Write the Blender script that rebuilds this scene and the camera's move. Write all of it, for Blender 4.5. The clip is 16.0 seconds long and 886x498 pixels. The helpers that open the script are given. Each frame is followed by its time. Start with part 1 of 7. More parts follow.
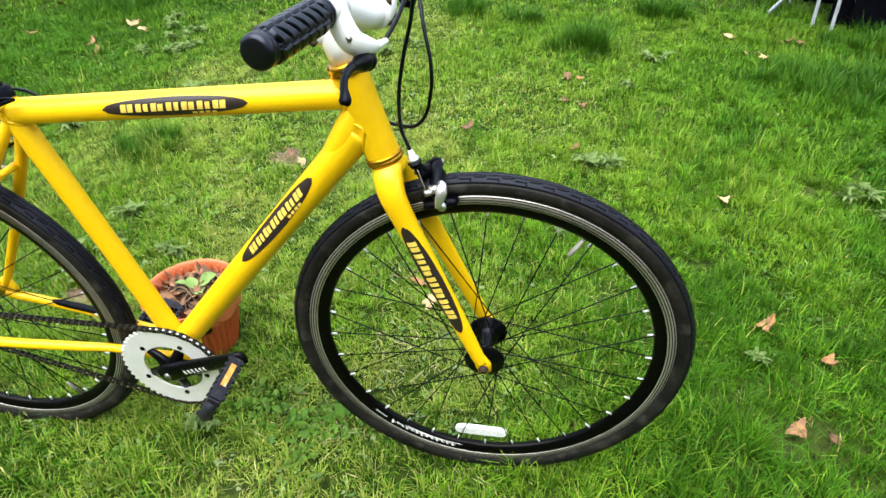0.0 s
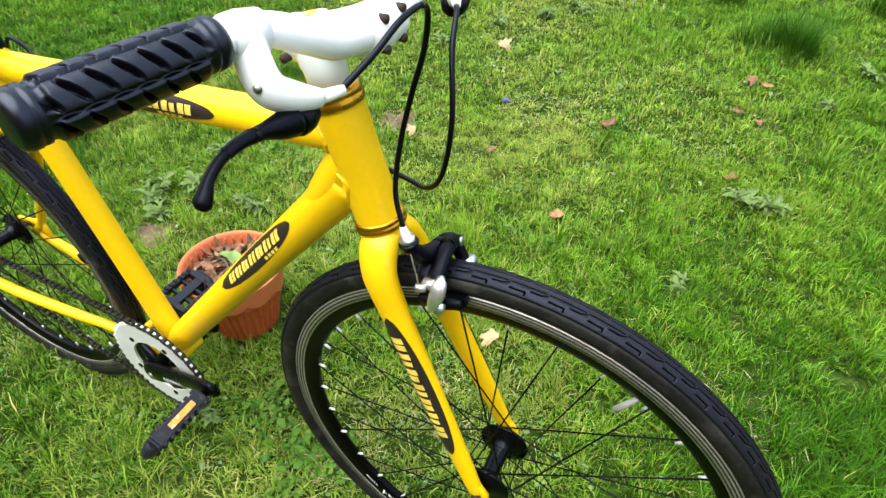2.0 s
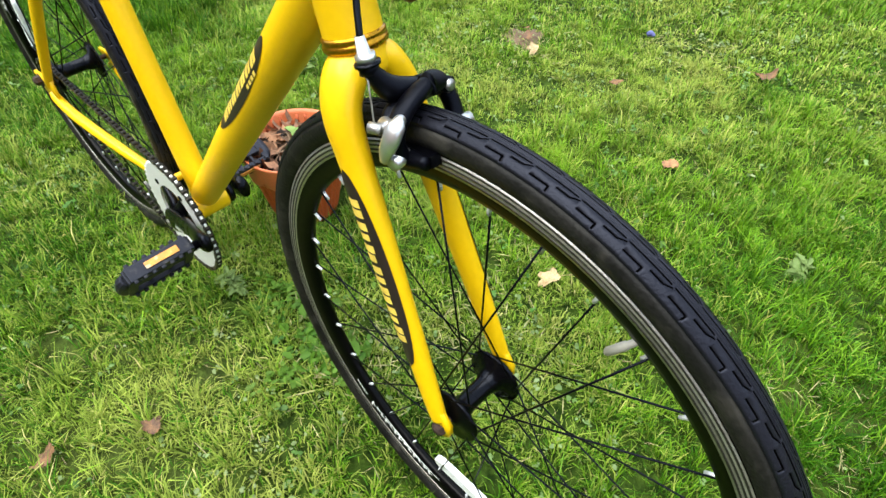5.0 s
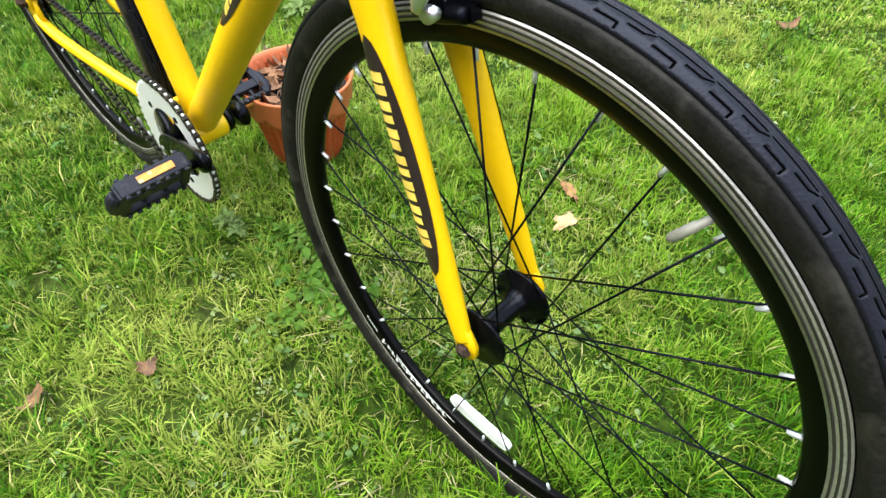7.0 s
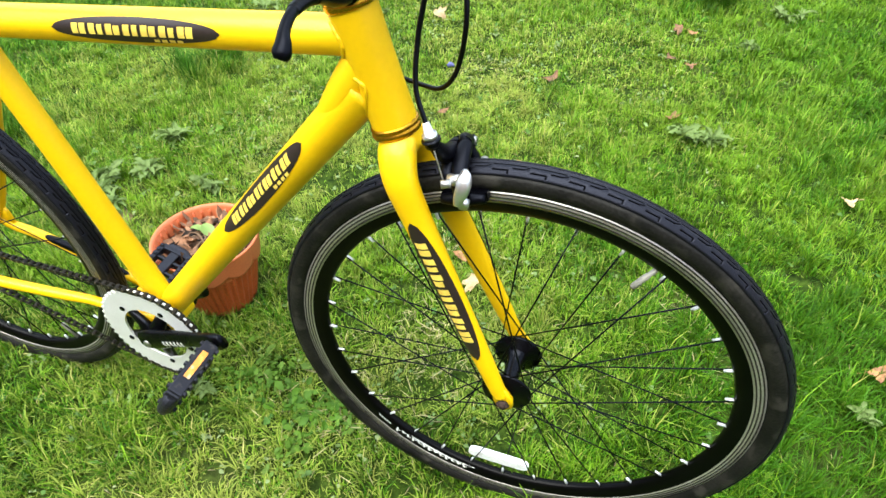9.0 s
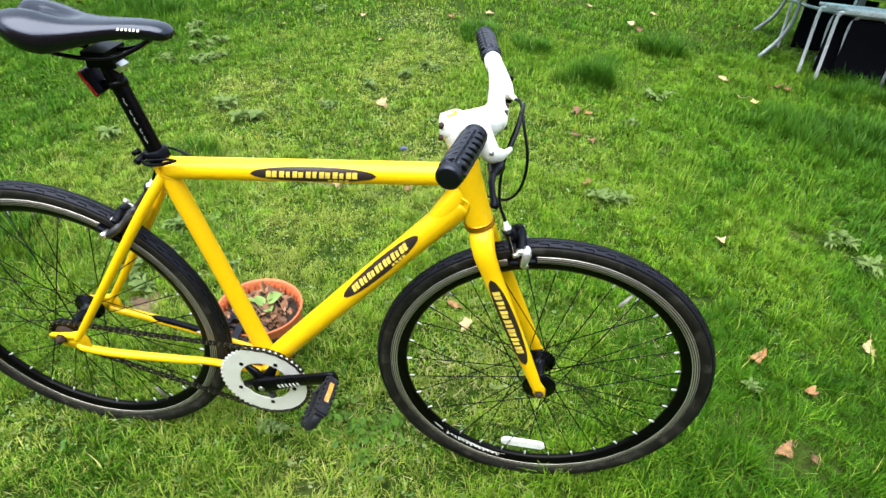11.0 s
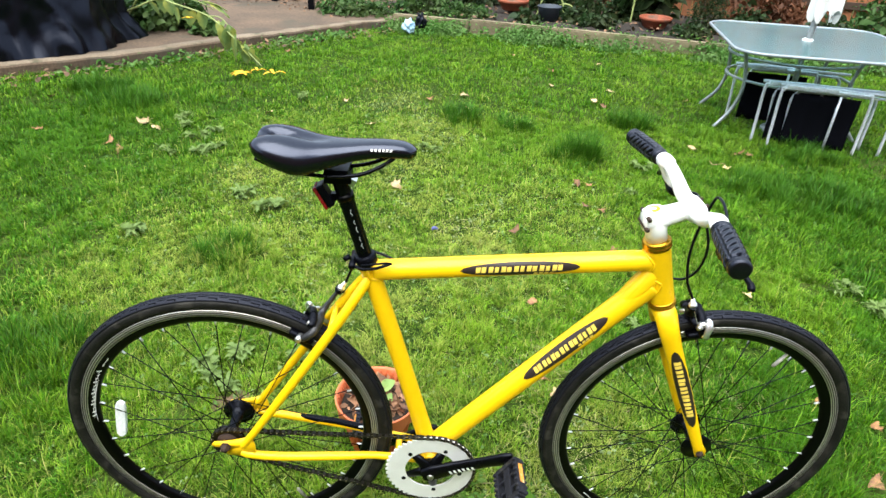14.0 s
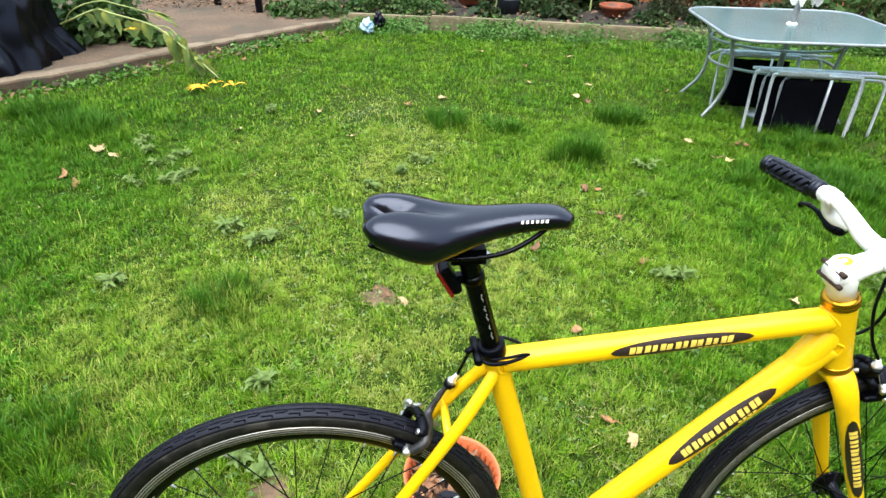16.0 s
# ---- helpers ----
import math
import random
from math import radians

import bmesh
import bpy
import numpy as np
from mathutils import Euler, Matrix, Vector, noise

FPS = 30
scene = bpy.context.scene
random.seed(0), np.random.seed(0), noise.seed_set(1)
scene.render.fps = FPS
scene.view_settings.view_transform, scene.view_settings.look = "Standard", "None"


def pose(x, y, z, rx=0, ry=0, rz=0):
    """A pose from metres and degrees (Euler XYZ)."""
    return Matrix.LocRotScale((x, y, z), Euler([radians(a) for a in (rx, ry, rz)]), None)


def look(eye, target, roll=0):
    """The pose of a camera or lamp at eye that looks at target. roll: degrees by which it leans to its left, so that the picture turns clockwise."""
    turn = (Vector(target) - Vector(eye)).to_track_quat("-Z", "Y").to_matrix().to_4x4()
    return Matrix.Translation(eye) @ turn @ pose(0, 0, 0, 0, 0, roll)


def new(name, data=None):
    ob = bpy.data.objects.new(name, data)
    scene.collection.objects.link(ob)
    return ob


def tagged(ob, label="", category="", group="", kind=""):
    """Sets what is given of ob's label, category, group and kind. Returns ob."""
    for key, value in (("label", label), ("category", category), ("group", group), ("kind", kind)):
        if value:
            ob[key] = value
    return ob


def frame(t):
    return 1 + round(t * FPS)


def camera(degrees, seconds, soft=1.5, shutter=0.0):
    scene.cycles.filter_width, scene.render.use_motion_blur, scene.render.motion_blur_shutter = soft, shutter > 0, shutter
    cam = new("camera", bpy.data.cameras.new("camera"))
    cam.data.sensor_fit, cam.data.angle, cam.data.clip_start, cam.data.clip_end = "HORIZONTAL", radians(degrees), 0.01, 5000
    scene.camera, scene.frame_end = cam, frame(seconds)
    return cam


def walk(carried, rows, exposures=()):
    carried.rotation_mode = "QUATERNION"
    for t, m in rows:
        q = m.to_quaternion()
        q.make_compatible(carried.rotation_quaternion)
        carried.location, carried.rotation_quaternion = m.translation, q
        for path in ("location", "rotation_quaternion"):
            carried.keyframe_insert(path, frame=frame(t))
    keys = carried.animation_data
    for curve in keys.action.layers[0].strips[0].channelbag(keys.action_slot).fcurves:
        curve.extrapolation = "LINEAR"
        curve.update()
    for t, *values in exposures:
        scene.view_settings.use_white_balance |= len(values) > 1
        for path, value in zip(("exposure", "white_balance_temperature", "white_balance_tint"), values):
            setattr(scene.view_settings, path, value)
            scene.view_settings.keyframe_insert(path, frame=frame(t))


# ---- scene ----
cam = camera(72.2, 16.0)
PATH = [
    (0, (0.605, -0.716, 1.104), (0.338, 0.862, -0.094), -2.5),
    (0.5, (0.618, -0.617, 1.112), (0.373, 0.991, -0.051), -3.7),
    (1, (0.627, -0.501, 1.087), (0.342, 1.045, -0.149), -1.4),
    (1.5, (0.637, -0.433, 1.078), (0.191, 1.003, -0.241), 0.4),
    (2, (0.676, -0.378, 1.083), (-0.001, 0.963, -0.238), -0.2),
    (2.5, (0.749, -0.309, 1.094), (-0.329, 0.717, -0.243), -2.2),
    (3, (0.792, -0.244, 1.091), (-0.411, 0.595, -0.268), -1.5),
    (3.5, (0.79, -0.22, 1.066), (-0.363, 0.673, -0.303), -0.4),
    (4, (0.782, -0.231, 1.021), (-0.264, 0.779, -0.352), 0.5),
    (4.5, (0.773, -0.249, 0.982), (-0.218, 0.781, -0.417), 0.6),
    (5, (0.764, -0.254, 0.925), (-0.199, 0.76, -0.505), 0.4),
    (5.2, (0.76, -0.254, 0.907), (-0.199, 0.743, -0.537), -0.3),
    (7.3, (0.746, -0.296, 0.829), (-0.155, 0.703, -0.651), 2.1),
    (7.5, (0.738, -0.319, 0.855), (-0.129, 0.727, -0.613), 1.5),
    (8, (0.708, -0.387, 0.916), (-0.032, 0.793, -0.52), -0.2),
    (8.5, (0.664, -0.435, 0.984), (0.139, 0.921, -0.389), 0.3),
    (9, (0.627, -0.484, 1.026), (0.141, 0.918, -0.315), -1.2),
    (9.5, (0.562, -0.545, 1.083), (0.234, 0.928, -0.229), -0.3),
    (10, (0.514, -0.623, 1.159), (0.239, 0.897, -0.111), -0.1),
    (10.2, (0.498, -0.659, 1.194), (0.247, 0.866, -0.075), 0.2),
    (12.3, (0.243, -1.053, 1.347), (0.192, 0.644, 0.29), 4.0),
    (12.5, (0.188, -1.053, 1.349), (0.188, 0.646, 0.293), 3.7),
    (13, (0.057, -1.048, 1.346), (0.121, 0.652, 0.296), 3.0),
    (13.5, (-0.023, -1.026, 1.356), (0.102, 0.679, 0.316), 3.5),
    (14, (-0.054, -0.935, 1.364), (-0.002, 0.789, 0.352), 2.6),
    (14.5, (-0.07, -0.836, 1.363), (-0.073, 0.892, 0.355), 3.0),
    (15, (-0.107, -0.772, 1.366), (-0.15, 0.965, 0.375), 2.6),
    (15.5, (-0.219, -0.693, 1.366), (-0.151, 1.046, 0.381), 0.7),
    (16, (-0.325, -0.648, 1.353), (-0.112, 1.055, 0.327), 1.0),
]
walk(cam, [(t, look(eye, target, roll)) for t, eye, target, roll in PATH],
     [(0, 2.02), (1.5, 2.02), (2.5, 1.92), (4.5, 1.96), (5.2, 2.04), (7.5, 2.15), (9, 2.18), (10, 1.97), (12.5, 2.08), (14.5, 2.06), (16, 2.02)])

# ---- light ----
world = bpy.data.worlds.new("overcast_sky")
scene.world = world
world.use_nodes = True
wn = world.node_tree
wn.nodes.clear()
w_out = wn.nodes.new("ShaderNodeOutputWorld")
w_bg = wn.nodes.new("ShaderNodeBackground")
w_sky = wn.nodes.new("ShaderNodeTexSky")
w_sky.sky_type = "NISHITA"
w_sky.sun_disc = False
w_sky.sun_elevation = radians(65)
w_sky.sun_rotation = radians(200)
w_sky.air_density, w_sky.dust_density, w_sky.ozone_density = 1.0, 6.0, 0.6
w_bg.inputs["Strength"].default_value = 0.052
w_mix = wn.nodes.new("ShaderNodeMix")
w_mix.data_type = "RGBA"
w_mix.inputs["Factor"].default_value = 0.8
w_mix.inputs["B"].default_value = (8.0, 9.2, 11.2, 1)
wn.links.new(w_sky.outputs["Color"], w_mix.inputs["A"])
wn.links.new(w_mix.outputs["Result"], w_bg.inputs["Color"])
wn.links.new(w_bg.outputs["Background"], w_out.inputs["Surface"])
sun_data = bpy.data.lights.new("sun", "SUN")
sun_data.energy, sun_data.angle, sun_data.color = 2.1, radians(74), (1.0, 0.972, 0.925)
sun_ob = new("sun", sun_data)
sun_ob.matrix_world = look((-0.8, -1.7, 5.2), (0, 0, 0))

scene.view_settings.use_white_balance = True
scene.view_settings.white_balance_temperature, scene.view_settings.white_balance_tint = 6450, 5


# ---- materials ----
def mat(name, col, rough=0.5, metal=0.0, col2=None, scale=6.0, fine=80.0, bump=0.1, mix=0.5, rough2=None, random=0.0, island=0.0,
        coat=0.0, spec=0.5, grit=0.18, dirt=None, dirt_scale=3.0, dirt_at=0.6, cool=False):
    """A surface with stains at one scale, grain at another, fine relief and, if asked, a tint of its own for each piece."""
    m = bpy.data.materials.new(name)
    m.use_nodes = True
    nt = m.node_tree
    b = nt.nodes["Principled BSDF"]
    tc = nt.nodes.new("ShaderNodeTexCoord")
    n1, n2 = nt.nodes.new("ShaderNodeTexNoise"), nt.nodes.new("ShaderNodeTexNoise")
    for n, s, d in ((n1, scale, 3), (n2, fine, 2)):
        n.inputs["Scale"].default_value, n.inputs["Detail"].default_value = s, d
        nt.links.new(tc.outputs["Object"], n.inputs["Vector"])
    col2 = col2 or tuple(c * 0.75 for c in col)
    ramp = nt.nodes.new("ShaderNodeValToRGB")
    ramp.color_ramp.elements[0].position, ramp.color_ramp.elements[1].position = 0.5 - mix / 2, 0.5 + mix / 2
    ramp.color_ramp.elements[0].color, ramp.color_ramp.elements[1].color = (*col2, 1), (*col, 1)
    nt.links.new(n1.outputs["Fac"], ramp.inputs["Fac"])
    out = ramp.outputs["Color"]

    def blend(a, fac, kind, other):
        x = nt.nodes.new("ShaderNodeMix")
        x.data_type, x.blend_type = "RGBA", kind
        nt.links.new(a, x.inputs["A"])
        if isinstance(fac, float):
            x.inputs["Factor"].default_value = fac
        else:
            nt.links.new(fac, x.inputs["Factor"])
        if isinstance(other, tuple):
            x.inputs["B"].default_value = (*other, 1)
        else:
            nt.links.new(other, x.inputs["B"])
        return x.outputs["Result"]

    grain = nt.nodes.new("ShaderNodeMapRange")
    grain.inputs["From Min"].default_value, grain.inputs["From Max"].default_value = 0.3, 0.7
    grain.inputs["To Min"].default_value, grain.inputs["To Max"].default_value = 1 - grit, 1 + grit * 0.8
    nt.links.new(n2.outputs["Fac"], grain.inputs["Value"])
    out = blend(out, 1.0, "MULTIPLY", grain.outputs["Result"])
    if random or island:
        src = nt.nodes.new("ShaderNodeObjectInfo") if random else nt.nodes.new("ShaderNodeNewGeometry")
        sock = src.outputs["Random"] if random else src.outputs["Random Per Island"]
        hs = nt.nodes.new("ShaderNodeMapRange")
        hs.inputs["To Min"].default_value, hs.inputs["To Max"].default_value = 1 - (random or island), 1 + (random or island)
        nt.links.new(sock, hs.inputs["Value"])
        out = blend(out, 1.0, "MULTIPLY", hs.outputs["Result"])
    if dirt:
        n3 = nt.nodes.new("ShaderNodeTexNoise")
        n3.inputs["Scale"].default_value, n3.inputs["Detail"].default_value = dirt_scale, 6
        nt.links.new(tc.outputs["Object"], n3.inputs["Vector"])
        r3 = nt.nodes.new("ShaderNodeMapRange")
        r3.inputs["From Min"].default_value, r3.inputs["From Max"].default_value = dirt_at, dirt_at + 0.12
        nt.links.new(n3.outputs["Fac"], r3.inputs["Value"])
        out = blend(out, r3.outputs["Result"], "MIX", dirt)
    nt.links.new(out, b.inputs["Base Color"])
    rr = nt.nodes.new("ShaderNodeMapRange")
    rr.inputs["To Min"].default_value, rr.inputs["To Max"].default_value = rough, min(1.0, rough2 if rough2 is not None else rough + 0.15)
    nt.links.new(n1.outputs["Fac"], rr.inputs["Value"])
    nt.links.new(rr.outputs["Result"], b.inputs["Roughness"])
    b.inputs["Metallic"].default_value = metal
    b.inputs["Coat Weight"].default_value = coat
    b.inputs["Coat Roughness"].default_value = 0.08
    b.inputs["Specular IOR Level"].default_value = spec
    if cool:
        b.inputs["Specular Tint"].default_value = (0.70, 0.76, 1.0, 1)
    if bump:
        bp = nt.nodes.new("ShaderNodeBump")
        bp.inputs["Strength"].default_value, bp.inputs["Distance"].default_value = bump, 0.002
        nt.links.new(n2.outputs["Fac"], bp.inputs["Height"])
        nt.links.new(bp.outputs["Normal"], b.inputs["Normal"])
    return m


def leafy(name, col, col2, yellow, island=0.35, rough=0.5, translucent=0.35, patch=0.9, top=None, spec=0.2, clump=0.22):
    """Blades and leaves: each one its own green, drier in patches, with light coming through."""
    m = bpy.data.materials.new(name)
    m.use_nodes = True
    nt = m.node_tree
    b = nt.nodes["Principled BSDF"]
    geo, tc = nt.nodes.new("ShaderNodeNewGeometry"), nt.nodes.new("ShaderNodeTexCoord")
    n1 = nt.nodes.new("ShaderNodeTexNoise")
    n1.inputs["Scale"].default_value, n1.inputs["Detail"].default_value = patch, 4
    nt.links.new(tc.outputs["Object"], n1.inputs["Vector"])
    ramp = nt.nodes.new("ShaderNodeValToRGB")
    ramp.color_ramp.elements[0].color, ramp.color_ramp.elements[1].color = (*col2, 1), (*col, 1)
    nt.links.new(geo.outputs["Random Per Island"], ramp.inputs["Fac"])
    el = ramp.color_ramp.elements.new(0.93)
    el.color = (*col, 1)
    ramp.color_ramp.elements[-1].color = (*yellow, 1)
    r2 = nt.nodes.new("ShaderNodeMapRange")
    r2.inputs["From Min"].default_value, r2.inputs["From Max"].default_value = 0.40, 0.64
    r2.inputs["To Min"].default_value, r2.inputs["To Max"].default_value = 0.0, 0.55
    nt.links.new(n1.outputs["Fac"], r2.inputs["Value"])
    x = nt.nodes.new("ShaderNodeMix")
    x.data_type = "RGBA"
    nt.links.new(r2.outputs["Result"], x.inputs["Factor"])
    nt.links.new(ramp.outputs["Color"], x.inputs["A"])
    x.inputs["B"].default_value = (*(top or yellow), 1)
    n2 = nt.nodes.new("ShaderNodeTexNoise")
    n2.inputs["Scale"].default_value, n2.inputs["Detail"].default_value = 15.0, 3
    nt.links.new(tc.outputs["Object"], n2.inputs["Vector"])
    r3 = nt.nodes.new("ShaderNodeMapRange")
    r3.inputs["From Min"].default_value, r3.inputs["From Max"].default_value = 0.32, 0.68
    r3.inputs["To Min"].default_value, r3.inputs["To Max"].default_value = 1 - clump, 1 + clump
    nt.links.new(n2.outputs["Fac"], r3.inputs["Value"])
    tint = nt.nodes.new("ShaderNodeMix")
    tint.data_type, tint.blend_type = "RGBA", "MULTIPLY"
    tint.inputs["Factor"].default_value = 1.0
    nt.links.new(x.outputs["Result"], tint.inputs["A"])
    nt.links.new(r3.outputs["Result"], tint.inputs["B"])
    x = tint
    nt.links.new(x.outputs["Result"], b.inputs["Base Color"])
    b.inputs["Roughness"].default_value = rough
    b.inputs["Specular IOR Level"].default_value = spec
    tr = nt.nodes.new("ShaderNodeBsdfTranslucent")
    nt.links.new(x.outputs["Result"], tr.inputs["Color"])
    mx = nt.nodes.new("ShaderNodeMixShader")
    mx.inputs["Fac"].default_value = translucent
    nt.links.new(b.outputs["BSDF"], mx.inputs[1])
    nt.links.new(tr.outputs["BSDF"], mx.inputs[2])
    nt.links.new(mx.outputs["Shader"], nt.nodes["Material Output"].inputs["Surface"])
    return m


YELLOW = mat("yellow_paint", (0.82, 0.505, 0.003), 0.32, col2=(0.79, 0.475, 0.003), scale=7, fine=160, bump=0.03, coat=0.2, spec=0.35, grit=0.025, dirt=(0.62, 0.33, 0.02), dirt_scale=30, dirt_at=0.78)
GOLD = mat("gold_anodised", (0.58, 0.29, 0.02), 0.2, 0.95, bump=0.05, fine=300)
BLACK_PAINT = mat("black_gloss", (0.0014, 0.0014, 0.0018), 0.20, cool=True, bump=0.05, coat=0.06, fine=300, spec=0.14)
BLACK_PLASTIC = mat("black_plastic", (0.0012, 0.0012, 0.0022), 0.32, cool=True, bump=0.08, fine=400, spec=0.13)
RUBBER = mat("grip_rubber", (0.0014, 0.0014, 0.0026), 0.30, cool=True, bump=0.06, fine=300, spec=0.5)
TYRE = mat("tyre_rubber", (0.017, 0.016, 0.014), 0.50, spec=0.16, col2=(0.0035, 0.0035, 0.0036), scale=16, mix=0.5, fine=300, bump=0.3, dirt=(0.028, 0.026, 0.022), dirt_scale=36, dirt_at=0.56, grit=0.40)
# near-black that paints shade into the tread's recesses
GROOVE_SHADE = mat("tread_groove_shade", (0.0012, 0.0012, 0.0016), 0.8, spec=0.02, bump=0)
TREAD = mat("tyre_tread", (0.0065, 0.0065, 0.0095), 0.42, cool=True, spec=0.24, scale=30, fine=420, bump=0.25, rough2=0.5, dirt=(0.036, 0.031, 0.028), dirt_scale=40, dirt_at=0.72)
RIM_BLACK = mat("rim_black", (0.0010, 0.0010, 0.0012), 0.25, bump=0.05, coat=0.03, spec=0.09)
BRAKE_TRACK = mat("machined_aluminium", (0.55, 0.53, 0.48), 0.32, 0.75, bump=0.08, fine=500)
TRACK_DARK = mat("worn_track", (0.05, 0.047, 0.04), 0.45, 0.6, bump=0.1)
SILVER = mat("polished_aluminium", (0.78, 0.78, 0.78), 0.22, 0.9, bump=0.04)
NIPPLE = mat("bright_nipple", (0.66, 0.68, 0.70), 0.3, 0.4, bump=0.02)
VALVE_CAP = mat("valve_cap", (0.30, 0.29, 0.25), 0.45, 0.3, bump=0.1)
WORN_ALLOY = mat("worn_dark_alloy", (0.055, 0.055, 0.058), 0.35, 0.6, col2=(0.015, 0.015, 0.016), scale=60, bump=0.15, fine=300)
STEEL = mat("steel_bolt", (0.5, 0.49, 0.47), 0.3, 0.9, bump=0.1, fine=300)
RUST = mat("rusted_bolt", (0.025, 0.016, 0.013), 0.7, 0.3, col2=(0.055, 0.028, 0.017), scale=300, bump=0.4, fine=600)
RING_SILVER = mat("chainring_alloy", (0.82, 0.83, 0.82), 0.33, 0.3, grit=0.03, col2=(0.72, 0.72, 0.70), scale=20, bump=0.08, fine=300, dirt=(0.3, 0.28, 0.25), dirt_scale=40, dirt_at=0.72)
CHAIN = mat("chain_steel", (0.036, 0.032, 0.027), 0.35, 0.85, bump=0.1, random=0.3)
CHAIN_PIN = mat("chain_pin", (0.30, 0.25, 0.16), 0.3, 0.9, bump=0.0)
WHITE = mat("white_paint", (0.86, 0.86, 0.86), 0.25, grit=0.02, col2=(0.81, 0.81, 0.81), scale=12, bump=0.05, coat=0.3, dirt=(0.5, 0.48, 0.44), dirt_scale=50, dirt_at=0.76)
WHITE_PLASTIC = mat("reflector_white", (0.82, 0.84, 0.85), 0.2, bump=0.4, fine=500)
ORANGE = mat("amber_reflector", (0.78, 0.33, 0.05), 0.25, bump=0.4, fine=700, col2=(0.52, 0.20, 0.03), scale=90, dirt=(0.55, 0.40, 0.24), dirt_scale=120, dirt_at=0.58)
PEDAL_RESIN = mat("pedal_resin", (0.012, 0.012, 0.015), 0.42, cool=True, bump=0.2, fine=400, spec=0.3, dirt=(0.055, 0.050, 0.042), dirt_scale=60, dirt_at=0.60)
RED = mat("red_reflector", (0.26, 0.010, 0.008), 0.18, bump=0.4, fine=700, col2=(0.10, 0.004, 0.004))
DECAL = mat("decal_black", (0.022, 0.013, 0.012), 0.35, bump=0.02)
DECAL_YELLOW = mat("decal_yellow", (0.86, 0.62, 0.10), 0.4, bump=0.02)
DECAL_WHITE = mat("decal_white", (0.75, 0.75, 0.73), 0.4, bump=0.02)
GREY_PRINT = mat("grey_print", (0.36, 0.38, 0.36), 0.4, bump=0.02)
SADDLE_VINYL = mat("saddle_vinyl", (0.0010, 0.0010, 0.0022), 0.21, cool=True, scale=10, fine=900, bump=0.04, rough2=0.26, spec=0.75)
CABLE = mat("cable_housing", (0.0014, 0.0016, 0.0020), 0.22, cool=True, bump=0.03, spec=0.22)
TERRACOTTA = mat("terracotta_plastic", (0.52, 0.105, 0.028), 0.42, col2=(0.43, 0.080, 0.022), scale=14, fine=200, bump=0.12, dirt=(0.46, 0.14, 0.06), dirt_scale=14, dirt_at=0.68)
TERRACOTTA_RIM = mat("terracotta_rim", (0.64, 0.175, 0.070), 0.42, col2=(0.56, 0.14, 0.05), scale=14, fine=200, bump=0.10, grit=0.06)
SOIL = mat("soil", (0.026, 0.018, 0.013), 0.95, col2=(0.010, 0.007, 0.005), scale=30, fine=140, bump=0.9)
DRY_LEAF = mat("dry_leaf", (0.30, 0.150, 0.056), 0.6, col2=(0.11, 0.048, 0.022), scale=2.2, fine=14, bump=0.4, random=0.45, mix=0.35, grit=0.35)
PALE_LEAF = mat("pale_dry_leaf", (0.54, 0.42, 0.22), 0.65, col2=(0.30, 0.19, 0.085), scale=2.2, fine=14, bump=0.4, random=0.3, mix=0.4, grit=0.25)
CHIP = mat("dry_litter", (0.15, 0.080, 0.042), 0.8, col2=(0.09, 0.05, 0.03), scale=60, fine=200, bump=0.3, island=0.75)
POT_LITTER = mat("pot_litter", (0.34, 0.17, 0.085), 0.75, col2=(0.10, 0.045, 0.025), scale=45, fine=200, bump=0.3, island=0.7)
SEEDLING = leafy("seedling_leaf", (0.30, 0.46, 0.13), (0.22, 0.38, 0.09), (0.40, 0.50, 0.2), patch=3)
STRAW = mat("bleached_straw", (0.36, 0.33, 0.16), 0.8, col2=(0.22, 0.21, 0.08), scale=30, bump=0.3, island=0.35)
STALK_DEAD = mat("dead_stalk", (0.15, 0.09, 0.05), 0.8, bump=0.4)
TWIG = mat("dry_stem", (0.36, 0.29, 0.16), 0.8, bump=0.4)
CONCRETE_EDGE = mat("worn_concrete_edge", (0.21, 0.160, 0.112), 0.9, col2=(0.12, 0.088, 0.058), scale=4, fine=60, bump=0.7, dirt=(0.075, 0.066, 0.036), dirt_scale=6, dirt_at=0.56, grit=0.3)
CONCRETE = mat("weathered_concrete", (0.122, 0.079, 0.050), 0.9, col2=(0.058, 0.041, 0.027), scale=2.6, fine=55, bump=0.8, dirt=(0.060, 0.048, 0.032), dirt_scale=2.2, dirt_at=0.54, grit=0.3)
KERB = mat("kerb_concrete", (0.23, 0.185, 0.115), 0.9, col2=(0.13, 0.105, 0.062), scale=5, fine=70, bump=0.6, random=0.15, dirt=(0.10, 0.11, 0.045), dirt_scale=5, dirt_at=0.50)
FENCE = mat("stained_fence_board", (0.30, 0.115, 0.045), 0.8, col2=(0.19, 0.07, 0.03), scale=5, fine=50, bump=0.5, random=0.35)
# for the added wall behind the camera, which is never in view
UNSEEN_WALL = mat("unseen_wall", (0.28, 0.15, 0.10), 0.9, col2=(0.20, 0.10, 0.07), scale=1.5, fine=30, bump=0.5)
DARK_WOOD = mat("dark_post_wood", (0.06, 0.035, 0.022), 0.85, bump=0.5)
TARP = mat("black_cover_sheet", (0.0010, 0.0010, 0.0022), 0.28, cool=True, scale=3, fine=120, bump=0.15, rough2=0.34, spec=0.26)
TUBE_GREY = mat("silver_tube_paint", (0.33, 0.36, 0.37), 0.32, 0.35, bump=0.05)
TABLE_RIM = mat("table_rim_paint", (0.27, 0.30, 0.33), 0.35, 0.3, bump=0.05)
